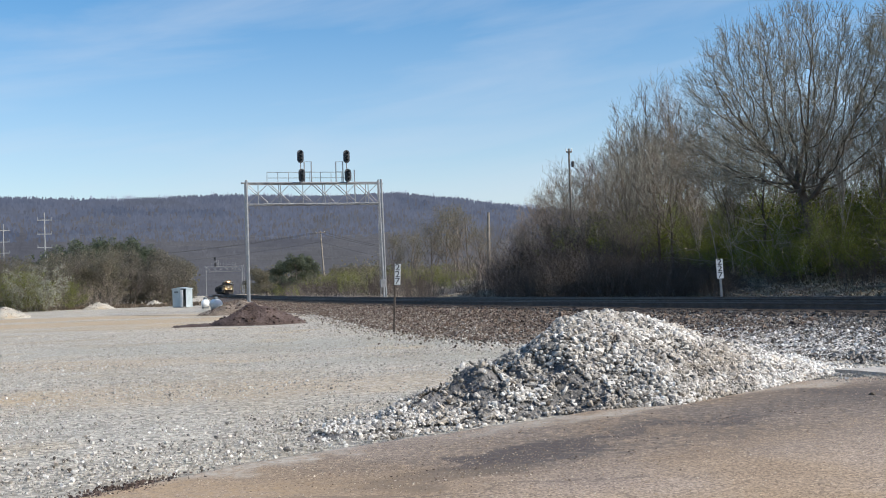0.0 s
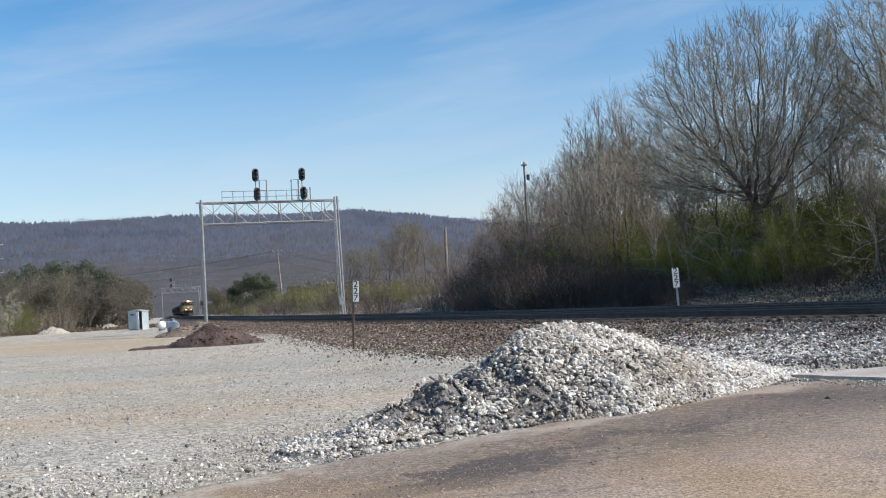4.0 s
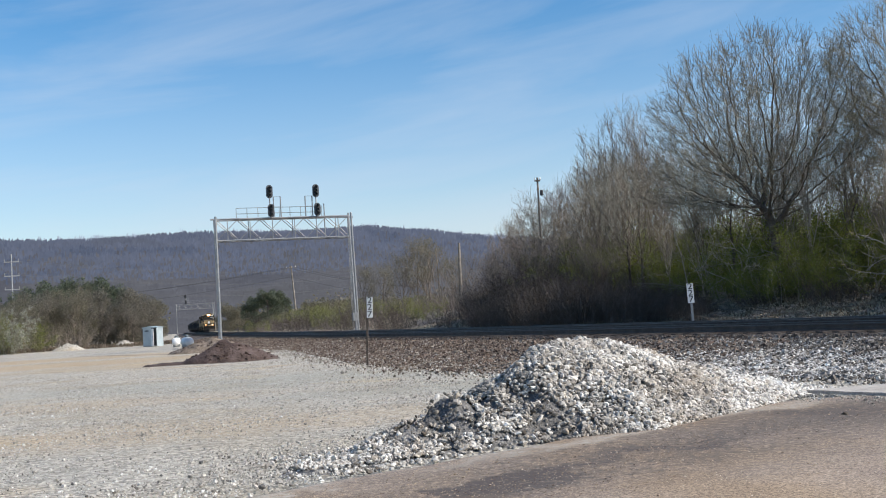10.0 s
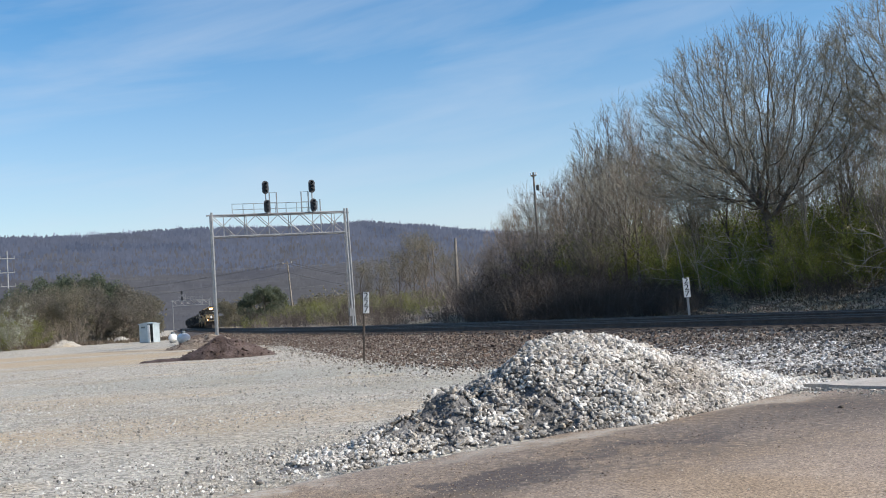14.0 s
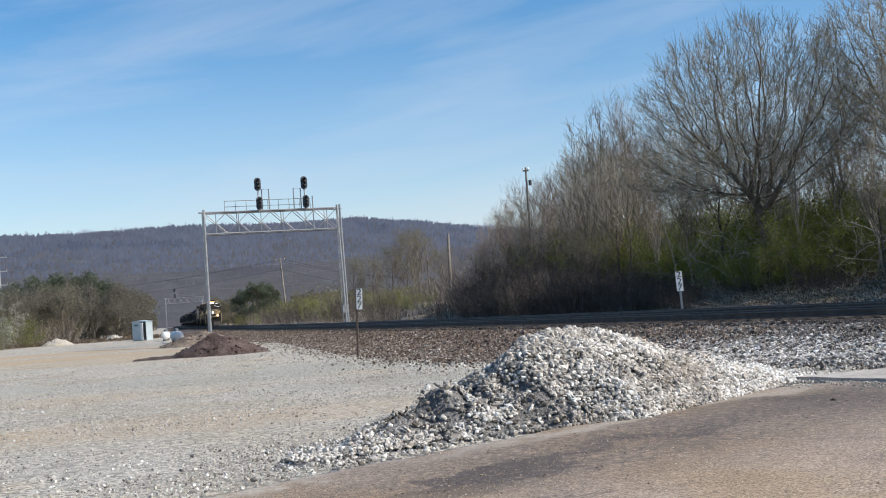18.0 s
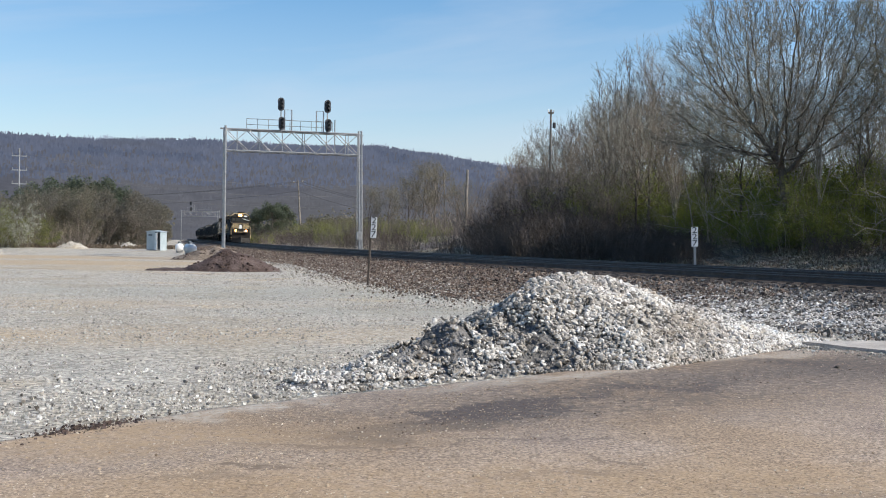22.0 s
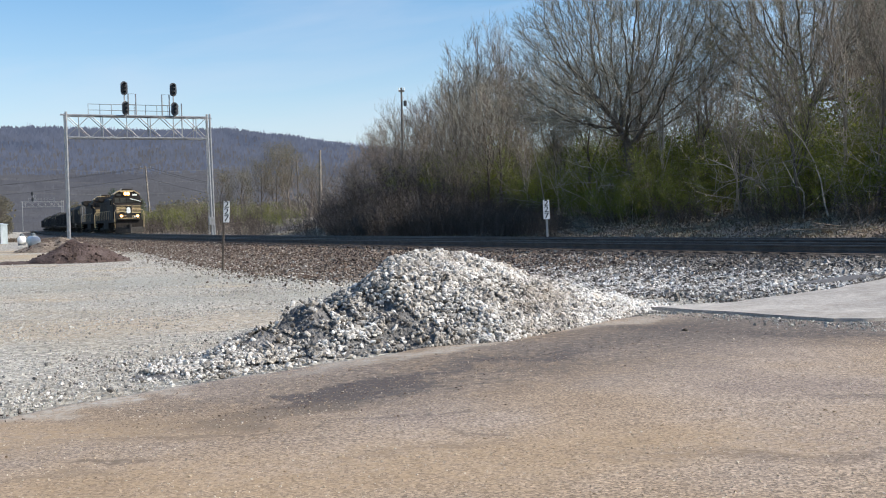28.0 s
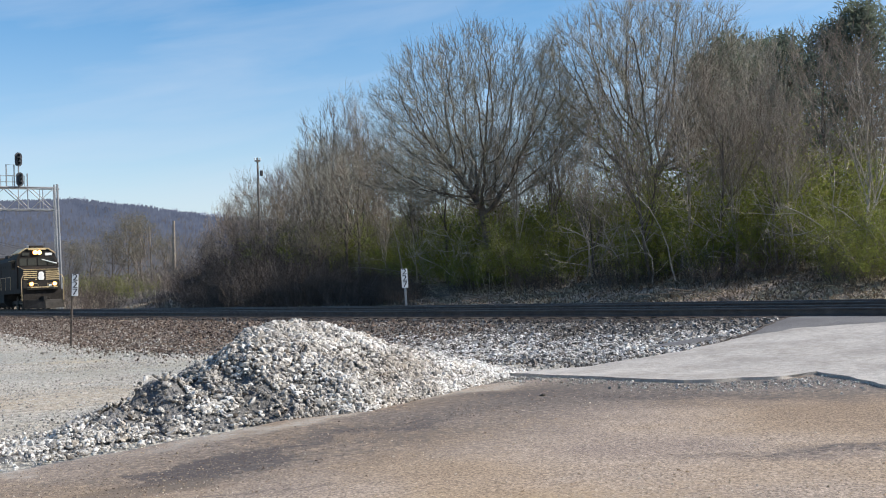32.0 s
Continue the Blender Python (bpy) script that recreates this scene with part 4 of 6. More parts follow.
# spilled white stone between the heap and the crossing, and along the foot of the shoulder
n = 40000
f, o = 15.5 + 19 * rng.beta(1.0, 1.35, n), -8.7 + rng.normal(0, 1.2, n)
x, y = on_line(f, o)
d = np.hypot(x, y)
keep = (d > 15.6) & (y > road_edge(x) + 0.6) & off_apron(x, y) & (y > 16.0) & (x > 1.5) & ((o < -6.9) | (rng.uniform(size=n) < 0.3)) & (o < -5.5)
x, y = x[keep], y[keep]
size = np.clip(rng.lognormal(-3.75, 0.38, len(x)), 0.012, 0.06)
scatter("white_stones", np.c_[x, y, ground_z(x, y) + 0.02 + size * 0.2], size, WHITE_STONE, 22, "loose white stones strewn along the ballast foot", "stones", shapes=BLOCKS)

# ballast on the shoulder
for nm, f0, f1, n, mat, sz, lab in (("grey_ballast", 14, 38, 30000, BALLAST_GREY, -3.45, "grey crushed ballast on the track shoulder"),
                                    ("brown_ballast", 30, 78, 34000, BALLAST_BROWN, -3.25, "rust-brown ballast on the track shoulder"),
                                    ("far_ballast", 76, 150, 20000, BALLAST_BROWN, -2.95, "rust-brown ballast shoulder farther down the line")):
    f = rng.uniform(f0, f1, n) if nm != "grey_ballast" else f0 + (f1 - f0) * rng.beta(1.1, 1.5, n)
    o = -5.36 - 6.7 * rng.beta(1.0, 1.5, n) * shoulder(f)
    x, y = on_line(f, o)
    keep = off_apron(x, y) & (y > road_edge(x) + 1.0)
    x, y = x[keep], y[keep]
    size = np.clip(rng.lognormal(sz, 0.35, len(x)), 0.018, 0.1)
    scatter(nm, np.c_[x, y, ground_z(x, y) + 0.02 + size * 0.15], size, mat, 23, lab, "ballast")

# gravel of the lot, denser near the road and in drifts
n = 62000
r = 9.0 + 47 * rng.beta(1.0, 1.5, n)
az = np.radians(rng.uniform(-27, 9, n))
x, y = r * np.sin(az), r * np.cos(az)
drift = np.array([noise.noise((p * 0.35, q * 0.35, 2)) for p, q in zip(x, y)])
_, o = foot(x, y)
keep = (y > road_edge(x) + 0.2) & (o < -9.4) & (rng.uniform(-0.5, 0.5, n) < drift + 0.15)
x, y = x[keep], y[keep]
size = np.clip(rng.lognormal(-4.8, 0.45, len(x)), 0.005, 0.03) * (0.7 + np.hypot(x, y) / 45)
scatter("lot_gravel", np.c_[x, y, ground_z(x, y) - 0.025 + size * 0.05], size, LOT_STONE, 24, "loose pale gravel strewn over the lot", "gravel")

# fine chips on the road
n = 26000
r, az = 5.3 + 11 * rng.beta(1.0, 1.5, n), np.radians(rng.uniform(-27, 40, n))
x, y = r * np.sin(az), r * np.cos(az)
keep = (y < road_edge(x) - 0.05) & (off_apron(x, y) | (x < 6.5))
x, y = x[keep], y[keep]
size = np.clip(rng.lognormal(-5.45, 0.4, len(x)), 0.003, 0.014)
scatter("road_chips", np.c_[x, y, ground_z(x, y) + 0.018 + lumps(x, y, 3.1, 0.012, 5) + size * 0.1], size, ROAD_CHIP, 26, "fine loose stone chips on the road", "gravel")
# crumbs along the apron's broken edge
n = 1900
x = rng.uniform(4.9, 9.2, n)
y = np.interp(x, [5.4, 6.2, 7.0, 8.0, 9.2], [16.6, 15.3, 13.85, 13.6, 13.6]) - np.abs(rng.normal(0, 0.75, n)) - 0.05
size = np.clip(rng.lognormal(-4.75, 0.5, n), 0.005, 0.035)
scatter("edge_rubble", np.c_[x, y, ground_z(x, y) + 0.02 + size * 0.2], size, LOT_STONE, 27, "rubble along the broken concrete edge", "gravel")

# a drift of coarse gravel along the road's edge, running out from the heap
n = 2100
x = -0.9 - 5.2 * rng.beta(1.0, 1.3, n)
y = np.maximum(road_edge(x), 8.3) + 0.35 + np.abs(rng.normal(0, 1.9, n)) + 0.5 * rng.uniform(size=n)
size = np.clip(rng.lognormal(-4.65, 0.45, n), 0.006, 0.028)
pick = rng.uniform(size=n) < 0.75
for nm, k, mat, lab in (("pale_drift", pick, WHITE_STONE, "drift of pale coarse gravel along the road's edge"), ("dark_drift", ~pick, DARK_STONE, "dark gravel strewn along the road's edge")):
    scatter(nm, np.c_[x, y, ground_z(x, y) - 0.015 + size * 0.3][k], size[k], mat, 29, lab, "gravel")
# dark soil and dead weeds caught on the road's edge
n = 420
t = rng.normal(0.4, 0.3, n)
x, y = -2.95 + 0.6 * t + rng.normal(0, 0.09, n), 8.2 + 0.85 * t + rng.normal(0, 0.1, n)
size = np.clip(rng.lognormal(-4.8, 0.5, n), 0.004, 0.025)
scatter("edge_soil", np.c_[x, y, ground_z(x, y) + 0.01 + size * 0.2], size, DIRT_CLOD, 35, "dark soil and crumbs on the road's edge", "soil")
EDGE_SOIL = np.c_[x, y, ground_z(x, y)]
# dark grit swept together in streaks on the road
n = 6000
t = rng.uniform(0, 1, n)
x, y = np.interp(t, [0, 0.3, 0.6, 1], [-0.8, 0.2, 1.4, 4.6]) + rng.normal(0, 0.65, n), np.interp(t, [0, 0.3, 0.6, 1], [8.5, 9.2, 10.7, 13.3]) + rng.normal(0, 0.42, n)
m = 900
x, y = np.r_[x, rng.normal(6.6, 1.3, m)], np.r_[y, rng.normal(13.0, 0.45, m)]
size = np.clip(rng.lognormal(-5.8, 0.5, len(x)), 0.002, 0.013)
k = y < road_edge(x) - 0.3
scatter("dark_grit", np.c_[x, y, ground_z(x, y) + 0.018 + lumps(x, y, 3.1, 0.012, 5) + size * 0.1][k], size[k], BALLAST_BROWN, 33, "dark grit and crumbs lying in streaks on the road", "gravel")
# stones of both kinds where the ballast runs out into the lot
n = 30000
f = rng.uniform(24, 80, n)
o = -5.4 + (-4.6 + rng.normal(0, 1.5, n)) * shoulder(f)
x, y = on_line(f, o)
size = np.clip(rng.lognormal(-3.75, 0.4, n), 0.012, 0.06)
pick = rng.uniform(size=n) < np.interp(o, [-12.5, -9.0, -7.5], [0.3, 0.45, 0.75]) * np.interp(f, [45, 62], [1, 0.6])
k0 = y > road_edge(x) + 3
for nm, k, mat, lab in (("mixed_brown_stones", pick & k0, BALLAST_BROWN, "rust-brown stones run out from the ballast"), ("mixed_grey_stones", ~pick & k0, LOT_STONE, "grey lot gravel mixed into the ballast's foot")):
    scatter(nm, np.c_[x, y, ground_z(x, y) + 0.01 + size * 0.2][k], size[k], mat, 34, lab, "gravel")

# stray stones on the road
for (x, y), s in (((4.85, 13.55), 0.085), ((4.2, 14.1), 0.05), ((-1.75, 10.35), 0.075), ((-2.1, 9.9), 0.05), ((5.6, 14.6), 0.045), ((2.6, 12.3), 0.03), ((6.4, 15.3), 0.05), ((7.1, 14.3), 0.04),
                  ((-4.7, 12.6), 0.05), ((-3.2, 10.6), 0.04), ((3.3, 9.9), 0.035), ((1.1, 8.3), 0.025), ((5.9, 12.2), 0.03)):
    s *= 0.5
    ob = new("stray_stone", dark_meshes[int(x * 7) % 24])
    ob.matrix_basis = pose(x, y, float(ground_z(x, y)[0]) + s * 0.3, 12, -9, x * 50) @ Matrix.Scale(s, 4)
    tagged(ob, "loose grey-brown stone lying on the road side", "stone", "stray stones")


# ---- heaps of earth on the lot ----
def earth_heap(az, d, length, width, height, material, clods, label, seed, tail=0.0):
    p = at(az, d)
    z0 = float(ground_z(p.x, p.y)[0])
    h = thing("earth_heap", label, "earth heap", pose(p.x, p.y, z0, 0, 0, -az), "heaps of earth")

    def height_at(x, y):
        r = np.sqrt((x / (length / 2)) ** 2 + (y / (width / 2)) ** 2)
        z = height * np.clip(1 - r, 0, 1) ** 0.85
        t = np.clip(1 - np.abs((x + length * 0.62) / (length * 0.3)), 0, 1) * np.clip(1 - np.abs(y / (width * 0.3)), 0, 1) * tail
        return np.maximum(z, t) * (1 + 0.35 * np.array([noise.noise((a * 1.1, b * 1.1, seed)) for a, b in zip(x, y)]))

    def place(x, y):
        z = height_at(x, y)
        return np.c_[x, y, z - 0.06 * (z < 0.02) + lumps(x, y, 0.45, 0.07, seed) * (z > 0.03)]
    sheet("mound", np.linspace(-length * 0.95, length * 0.55, 80), np.linspace(-width * 0.52, width * 0.52, 44), place, material, kind="", parent=h)
    g = np.random.default_rng(seed)
    n = 420
    x, y = g.uniform(-length * 0.5, length * 0.5, n), g.uniform(-width * 0.5, width * 0.5, n)
    z = height_at(x, y)
    k = z > 0.04
    scatter("clod_mass", np.c_[x, y, z][k], np.clip(g.lognormal(-3.1, 0.5, n), 0.02, 0.14)[k], clods, seed, parent=h)
    return h


earth_heap(-10.9, 57.0, 4.9, 3.4, 1.0, DIRT, DIRT_CLOD, "heap of dark red-brown dirt on the gravel lot", 31, 0.12)
earth_heap(-11.75, 84.0, 6.4, 4.2, 0.95, DIRT_TAN, DIRT_CLOD, "low tan berm of dry earth beside the signal bridge", 32)
for i, (az, d, s) in enumerate(((-18.65, 150, 3.6), (-15.95, 158, 3.1), (-23.0, 105, 3.8))):
    earth_heap(az, d, s * 1.15, s * 0.8, s * 0.26, GRAVEL, LOT_STONE, "pale grey gravel heap at the lot's far edge", 40 + i)

# ---- shed and tanks at the lot's far side ----
SHED = surf("pale_blue_sheet_metal", [(0.36, 0.42, 0.44), (0.45, 0.51, 0.53)], scale=1.5, fine=20, rough=0.5, metal=0.2, bump=0.05, fine_mix=0.1)
SHED_DARK = surf("shed_inside", [(0.10, 0.12, 0.125), (0.15, 0.17, 0.175)], scale=2, fine=20, rough=0.8)
TANK = surf("silver_tank_paint", [(0.50, 0.50, 0.50), (0.60, 0.60, 0.60)], scale=2, fine=30, rough=0.38, metal=0.25, bump=0.03, fine_mix=0.08)
TANK_WHITE = surf("white_tank_paint", [(0.66, 0.66, 0.65), (0.78, 0.78, 0.77)], scale=2, fine=30, rough=0.35, bump=0.03, fine_mix=0.08)

p = at(-14.62, 137.0)
shed = thing("equipment_shed", "pale blue-grey sheet metal equipment shed with its door ajar", "shed", pose(p.x, p.y, -0.15, 0, 0, -14) @ Matrix.Diagonal((0.82, 0.82, 1, 1)))
part("wall", Geo().box((-1.08, 0, 1.1), (0.06, 1.9, 2.2)), SHED, shed)
part("wall", Geo().box((1.08, 0, 1.1), (0.06, 1.9, 2.2)), SHED, shed)
part("wall", Geo().box((0, 0.93, 1.1), (2.1, 0.06, 2.2)), SHED_DARK, shed)
part("front_panel", Geo().box((-0.42, -0.93, 1.1), (1.24, 0.05, 2.2)), SHED, shed)
part("sign_panel", Geo().box((-0.5, -0.965, 1.85), (0.62, 0.02, 0.2)), SHED_DARK, shed)
door = part("door", Geo().box((0.42, -0.02, 1.05), (0.84, 0.05, 2.05)), SIGN_WHITE, shed, "white door standing ajar")
door.matrix_basis = pose(0.22, -0.95, 0.03, 0, 0, -38)
part("door_handle", Geo().tube((0.72, -0.08, 1.0), (0.72, -0.08, 1.2), 0.02, n=6), GALV, door)
part("roof", Geo().prism([(-1.22, 2.2), (1.22, 2.2), (1.22, 2.27), (0.0, 2.42), (-1.22, 2.27)], -1.06, 1.06), SHED, shed)
part("floor_skid", Geo().box((0, 0, 0.06), (2.2, 1.95, 0.12)), GALV, shed)


def tank(az, d, r, length, rz, material, label):
    p = at(az, d)
    b = thing("storage_tank", label, "tank", pose(p.x, p.y, -0.15, 0, 0, rz), "storage tanks")
    prof = [(0, -length / 2)] + [(r * math.sin(k * math.pi / 16), -length / 2 + r * 0.8 * (1 - math.cos(k * math.pi / 16))) for k in range(1, 9)]
    prof += [(q, -z) for q, z in reversed(prof)]
    part("shell", Geo().lathe(prof, 24, Matrix.Translation((0, 0, r + 0.12)) @ Matrix.Rotation(math.pi / 2, 4, "X")), material, b, smooth=True)
    part("dome_lid", Geo().lathe([(0.2, 0), (0.2, 0.16), (0.14, 0.24), (0, 0.26)], 14, Matrix.Translation((0, 0, 2 * r + 0.1))), SHED_DARK, b)
    part("valve", Geo().tube((0, -0.3, 2 * r + 0.05), (0, -0.3, 2 * r + 0.2), 0.04, n=6), GALV, b)
    for y in (-length * 0.28, length * 0.28):
        part("saddle", Geo().box((0, y, 0.13), (r * 1.5, 0.16, 0.3)), GALV, b)
    return b


tank(-12.98, 106.0, 0.46, 2.8, 22, TANK, "silver rounded steel storage tank lying on saddles")
tank(-13.5, 122.0, 0.42, 2.6, 10, TANK_WHITE, "white rounded storage tank behind the silver one")


# ---- the train ----
LOCO = surf("black_locomotive_paint", [(0.016, 0.013, 0.011), (0.032, 0.027, 0.023)], scale=1.2, fine=12, rough=0.7, bump=0.05, spec=0.2)
LOCO_GREY = surf("grimy_underframe", [(0.02, 0.018, 0.016), (0.045, 0.04, 0.035)], scale=2, fine=18, rough=0.8, bump=0.2)
# white stripe paint with the headlights' warm glare put into its tint
STRIPE = surf("pale_stripe_paint", [(0.50, 0.37, 0.19), (0.60, 0.46, 0.26)], scale=3, fine=30, rough=0.45, bump=0.03, fine_mix=0.1)
GLASS = plain("dark_cab_glass", (0.01, 0.012, 0.014), 0.08, 0.0, spec=0.8)
HEADLIGHT = plain("headlight_glow", (1.0, 0.62, 0.28), 0.3, 0.0, 30.0)
# lens glare round the lit lamps, added as glowing amber discs
HALO = plain("amber_reflector_glow", (1.0, 0.42, 0.10), 0.3, 0.0, 2.2)
DITCH = plain("ditch_light_glow", (1.0, 0.62, 0.28), 0.3, 0.0, 26.0)
HOPPER = surf("grey_hopper_paint", [(0.06, 0.058, 0.054), (0.10, 0.097, 0.092), (0.08, 0.07, 0.06)], scale=0.8, fine=10, rough=0.9, bump=0.1, objects=0.12, spec=0.1)
BOXCAR = surf("dark_wagon_paint", [(0.035, 0.033, 0.034), (0.07, 0.062, 0.058)], scale=0.8, fine=10, rough=0.7, bump=0.1, objects=0.2)
WHEEL = surf("worn_wheel_steel", [(0.05, 0.042, 0.036), (0.10, 0.09, 0.08)], scale=4, fine=30, rough=0.6, metal=0.6, bump=0.1)

train = []          # (object, distance of its middle behind the train's nose)


def truck(parent, y, axles, base, r=0.5):
    """A truck with its side frames, axles and wheels."""
    g = Geo()
    L = base * (axles - 1)
    for s in (-1, 1):
        g.box((s * 1.02, y, r + 0.06), (0.16, L + 1.0, 0.26), bevel=0.03)
        for k in range(axles):
            g.box((s * 1.06, y - L / 2 + base * k, r), (0.2, 0.36, 0.36), bevel=0.05)
    g.box((0, y, r + 0.15), (1.9, 0.5, 0.3))
    t = part("truck", g, LOCO_GREY, parent)
    for k in range(axles):
        yy = y - L / 2 + base * k
        part("axle", Geo().tube((-0.7, yy, r), (0.7, yy, r), 0.09, n=8), WHEEL, t)
        for s in (-1, 1):
            m = Matrix.Translation((s * 0.75, yy, r)) @ Matrix.Rotation(math.pi / 2, 4, "Y")
            part("wheel", Geo().lathe([(0, -0.05), (r * 0.8, -0.05), (r * 0.86, -0.07), (r, -0.07), (r, 0.07), (r * 0.86, 0.07), (r * 0.8, 0.03), (0, 0.03)], 20, m), WHEEL, t)
    return t


def locomotive(label, lit):
    """A six-axle road locomotive; y forwards, z from the rail head."""
    b = thing("locomotive", label, "locomotive", group="locomotives")
    part("underframe", Geo().box((0, 0, 1.45), (2.9, 21.0, 0.34), bevel=0.1), LOCO, b)
    part("fuel_tank", Geo().prism([(-1.35, 1.28), (1.35, 1.28), (1.35, 0.6), (1.05, 0.28), (-1.05, 0.28), (-1.35, 0.6)], -2.6, 2.6), LOCO_GREY, b)
    for y in (-7.1, 7.1):
        truck(b, y, 3, 1.85, 0.53)
    for y, s in ((10.75, 1), (-10.75, -1)):
        part("pilot", Geo().box((0, y, 1.0), (2.9, 0.12, 1.05), bevel=0.02), LOCO, b)
        part("plow", Geo().add([(-1.5, y, 0.78), (1.5, y, 0.78), (1.5, y, 0.12), (-1.5, y, 0.12), (0, y + s * 0.75, 0.7), (0, y + s * 0.9, 0.1)], [(0, 4, 5, 3), (4, 1, 2, 5), (0, 1, 4), (3, 5, 2), (0, 3, 2, 1)]), LOCO_GREY, b)
        part("coupler", Geo().box((0, y + s * 0.35, 0.86), (0.3, 0.8, 0.34), bevel=0.06), LOCO_GREY, b)
        for q in (-0.45, 0.45):
            part("air_hose", Geo().line([(q, y + s * 0.1, 0.9), (q, y + s * 0.3, 0.6), (q * 0.7, y + s * 0.34, 0.4)], 0.03), LOCO_GREY, b)
        for q in (-1, 1):
            st = part("steps", Geo().box((q * 1.33, y - s * 0.35, 0.95), (0.12, 0.6, 1.1)), LOCO_GREY, b)
            for k in range(3):
                part("step", Geo().box((q * 1.4, y - s * 0.35, 0.5 + 0.33 * k), (0.22, 0.6, 0.04)), STRIPE, st)
            part("grab_rail", Geo().line([(q * 1.52, y, 0.7), (q * 1.55, y, 2.3), (q * 1.42, y, 2.62), (q * 1.1, y, 2.7)], 0.03), STRIPE, b, "white end handrail")
        part("end_rail", Geo().line([(-1.1, y, 2.0), (-0.35, y, 2.0), (-0.35, y, 1.65)], 0.02).line([(1.1, y, 2.0), (0.35, y, 2.0), (0.35, y, 1.65)], 0.02), STRIPE, b)
        part("anticlimber", Geo().box((0, y + s * 0.15, 1.6), (2.3, 0.3, 0.12)), LOCO, b)
    # wide short nose with its stripes and a plain emblem
    nose = part("nose", Geo().add([(-1.42, 8.85, 1.62), (1.42, 8.85, 1.62), (1.42, 8.85, 3.36), (-1.42, 8.85, 3.36), (-1.36, 10.42, 1.62), (1.36, 10.42, 1.62), (1.28, 10.26, 3.06), (-1.28, 10.26, 3.06)],
                                  [(0, 1, 2, 3), (4, 7, 6, 5), (0, 4, 5, 1), (3, 2, 6, 7), (0, 3, 7, 4), (1, 5, 6, 2)]), LOCO, b)
    part("nose_door", Geo().box((0.72, 10.42, 2.02), (0.5, 0.05, 0.72)), LOCO, nose)
    # pale strip painted where the sun catches the nose's top edge
    part("nose_lip", Geo().hose([(-1.28, 10.28, 3.08), (1.28, 10.28, 3.08), (1.44, 8.9, 3.38)], 0.022), STRIPE, nose, "pale strip standing in for the nose's sunlit edge")
    for q in (-1, 1):
        for k in range(5):
            z = 2.32 + 0.15 * k
            part("stripe", Geo().box((q * 0.81, 10.445 - 0.11 * (z - 1.62), z), (0.98, 0.02, 0.07)), STRIPE, nose, "white nose stripe tinted gold for the lamps' glare")
    part("emblem", Geo().lathe([(0, 0), (0.16, 0.02), (0.22, 0.18), (0.17, 0.36), (0.2, 0.5), (0.1, 0.62), (0, 0.66)], 10, Matrix.Translation((0.03, 10.40, 2.26)) @ Matrix.Diagonal((1.1, 0.1, 1.0, 1))), SIGN_WHITE, nose, "plain white emblem")
    part("platform_edge", Geo().box((0, 10.72, 1.72), (2.2, 0.1, 0.07)), STRIPE, b, "pale edge of the front platform")
    part("nose_step_light", Geo().box((-0.62, 10.44, 1.86), (0.22, 0.05, 0.12)), SIGN_WHITE, nose)
    # cab
    cab = part("cab", Geo().prism([(-1.5, 1.62), (1.5, 1.62), (1.5, 3.95), (1.3, 4.35), (0.8, 4.68), (-0.8, 4.68), (-1.3, 4.35), (-1.5, 3.95)], 6.3, 8.9), LOCO, b)
    part("cab_roof", Geo().prism([(-1.36, 4.34), (-0.82, 4.7), (0.82, 4.7), (1.36, 4.34), (1.38, 4.4), (0.84, 4.78), (-0.84, 4.78), (-1.38, 4.4)], 6.15, 9.02), STRIPE, cab, "pale cab roof")
    for x0, x1 in ((-1.3, -0.78), (-0.7, -0.05), (0.05, 0.7), (0.78, 1.3)):
        part("windshield", Geo().box(((x0 + x1) / 2, 8.915, 3.7), (x1 - x0, 0.03, 0.56)), GLASS, cab)
    # slanted white strip stands in for the sun's glint before the windshield
    part("brow", Geo().add([(-0.35, 8.93, 3.92), (-1.46, 8.93, 3.6), (-1.46, 8.93, 3.53), (-0.35, 8.93, 3.85), (-0.35, 9.03, 3.92), (-1.46, 9.03, 3.6), (-1.46, 9.03, 3.53), (-0.35, 9.03, 3.85)],
                           [(0, 1, 2, 3), (7, 6, 5, 4), (0, 4, 5, 1), (3, 2, 6, 7), (0, 3, 7, 4), (1, 5, 6, 2)]), SIGN_WHITE, cab, "white strip standing in for a sunlit edge before the windshield")
    for q in (-1, 1):
        part("side_window", Geo().box((q * 1.51, 7.5, 3.45), (0.03, 1.3, 0.6)), GLASS, cab)
        part("mirror", Geo().box((q * 1.66, 8.3, 3.45), (0.18, 0.04, 0.42)), LOCO, cab)
        part("sunshade", Geo().box((q * 1.62, 7.5, 3.84), (0.24, 1.5, 0.03)), STRIPE, cab)
        # only the sun-side board is white, painting in the bright roof edge there
        part("number_board", Geo().box((q * 0.86, 8.94, 4.3), (0.5, 0.05, 0.2)), SIGN_WHITE if q < 0 else GLASS, cab, "small number board")
    housing = part("headlight_housing", Geo().box((0, 8.97, 4.42), (0.62, 0.12, 0.3), bevel=0.04), LOCO, cab)
    for q in (-0.15, 0.15):
        if lit:
            part("reflector", Geo().tube((q, 9.025, 4.42), (q, 9.035, 4.42), 0.19, n=14), HALO, housing, "amber disc standing in for the headlight's glare")
        part("headlight", Geo().tube((q, 9.03, 4.42), (q, 9.06, 4.42), 0.115, n=14), HEADLIGHT if lit else GLASS, housing, "glowing amber-white headlight" if lit else "dark headlight")
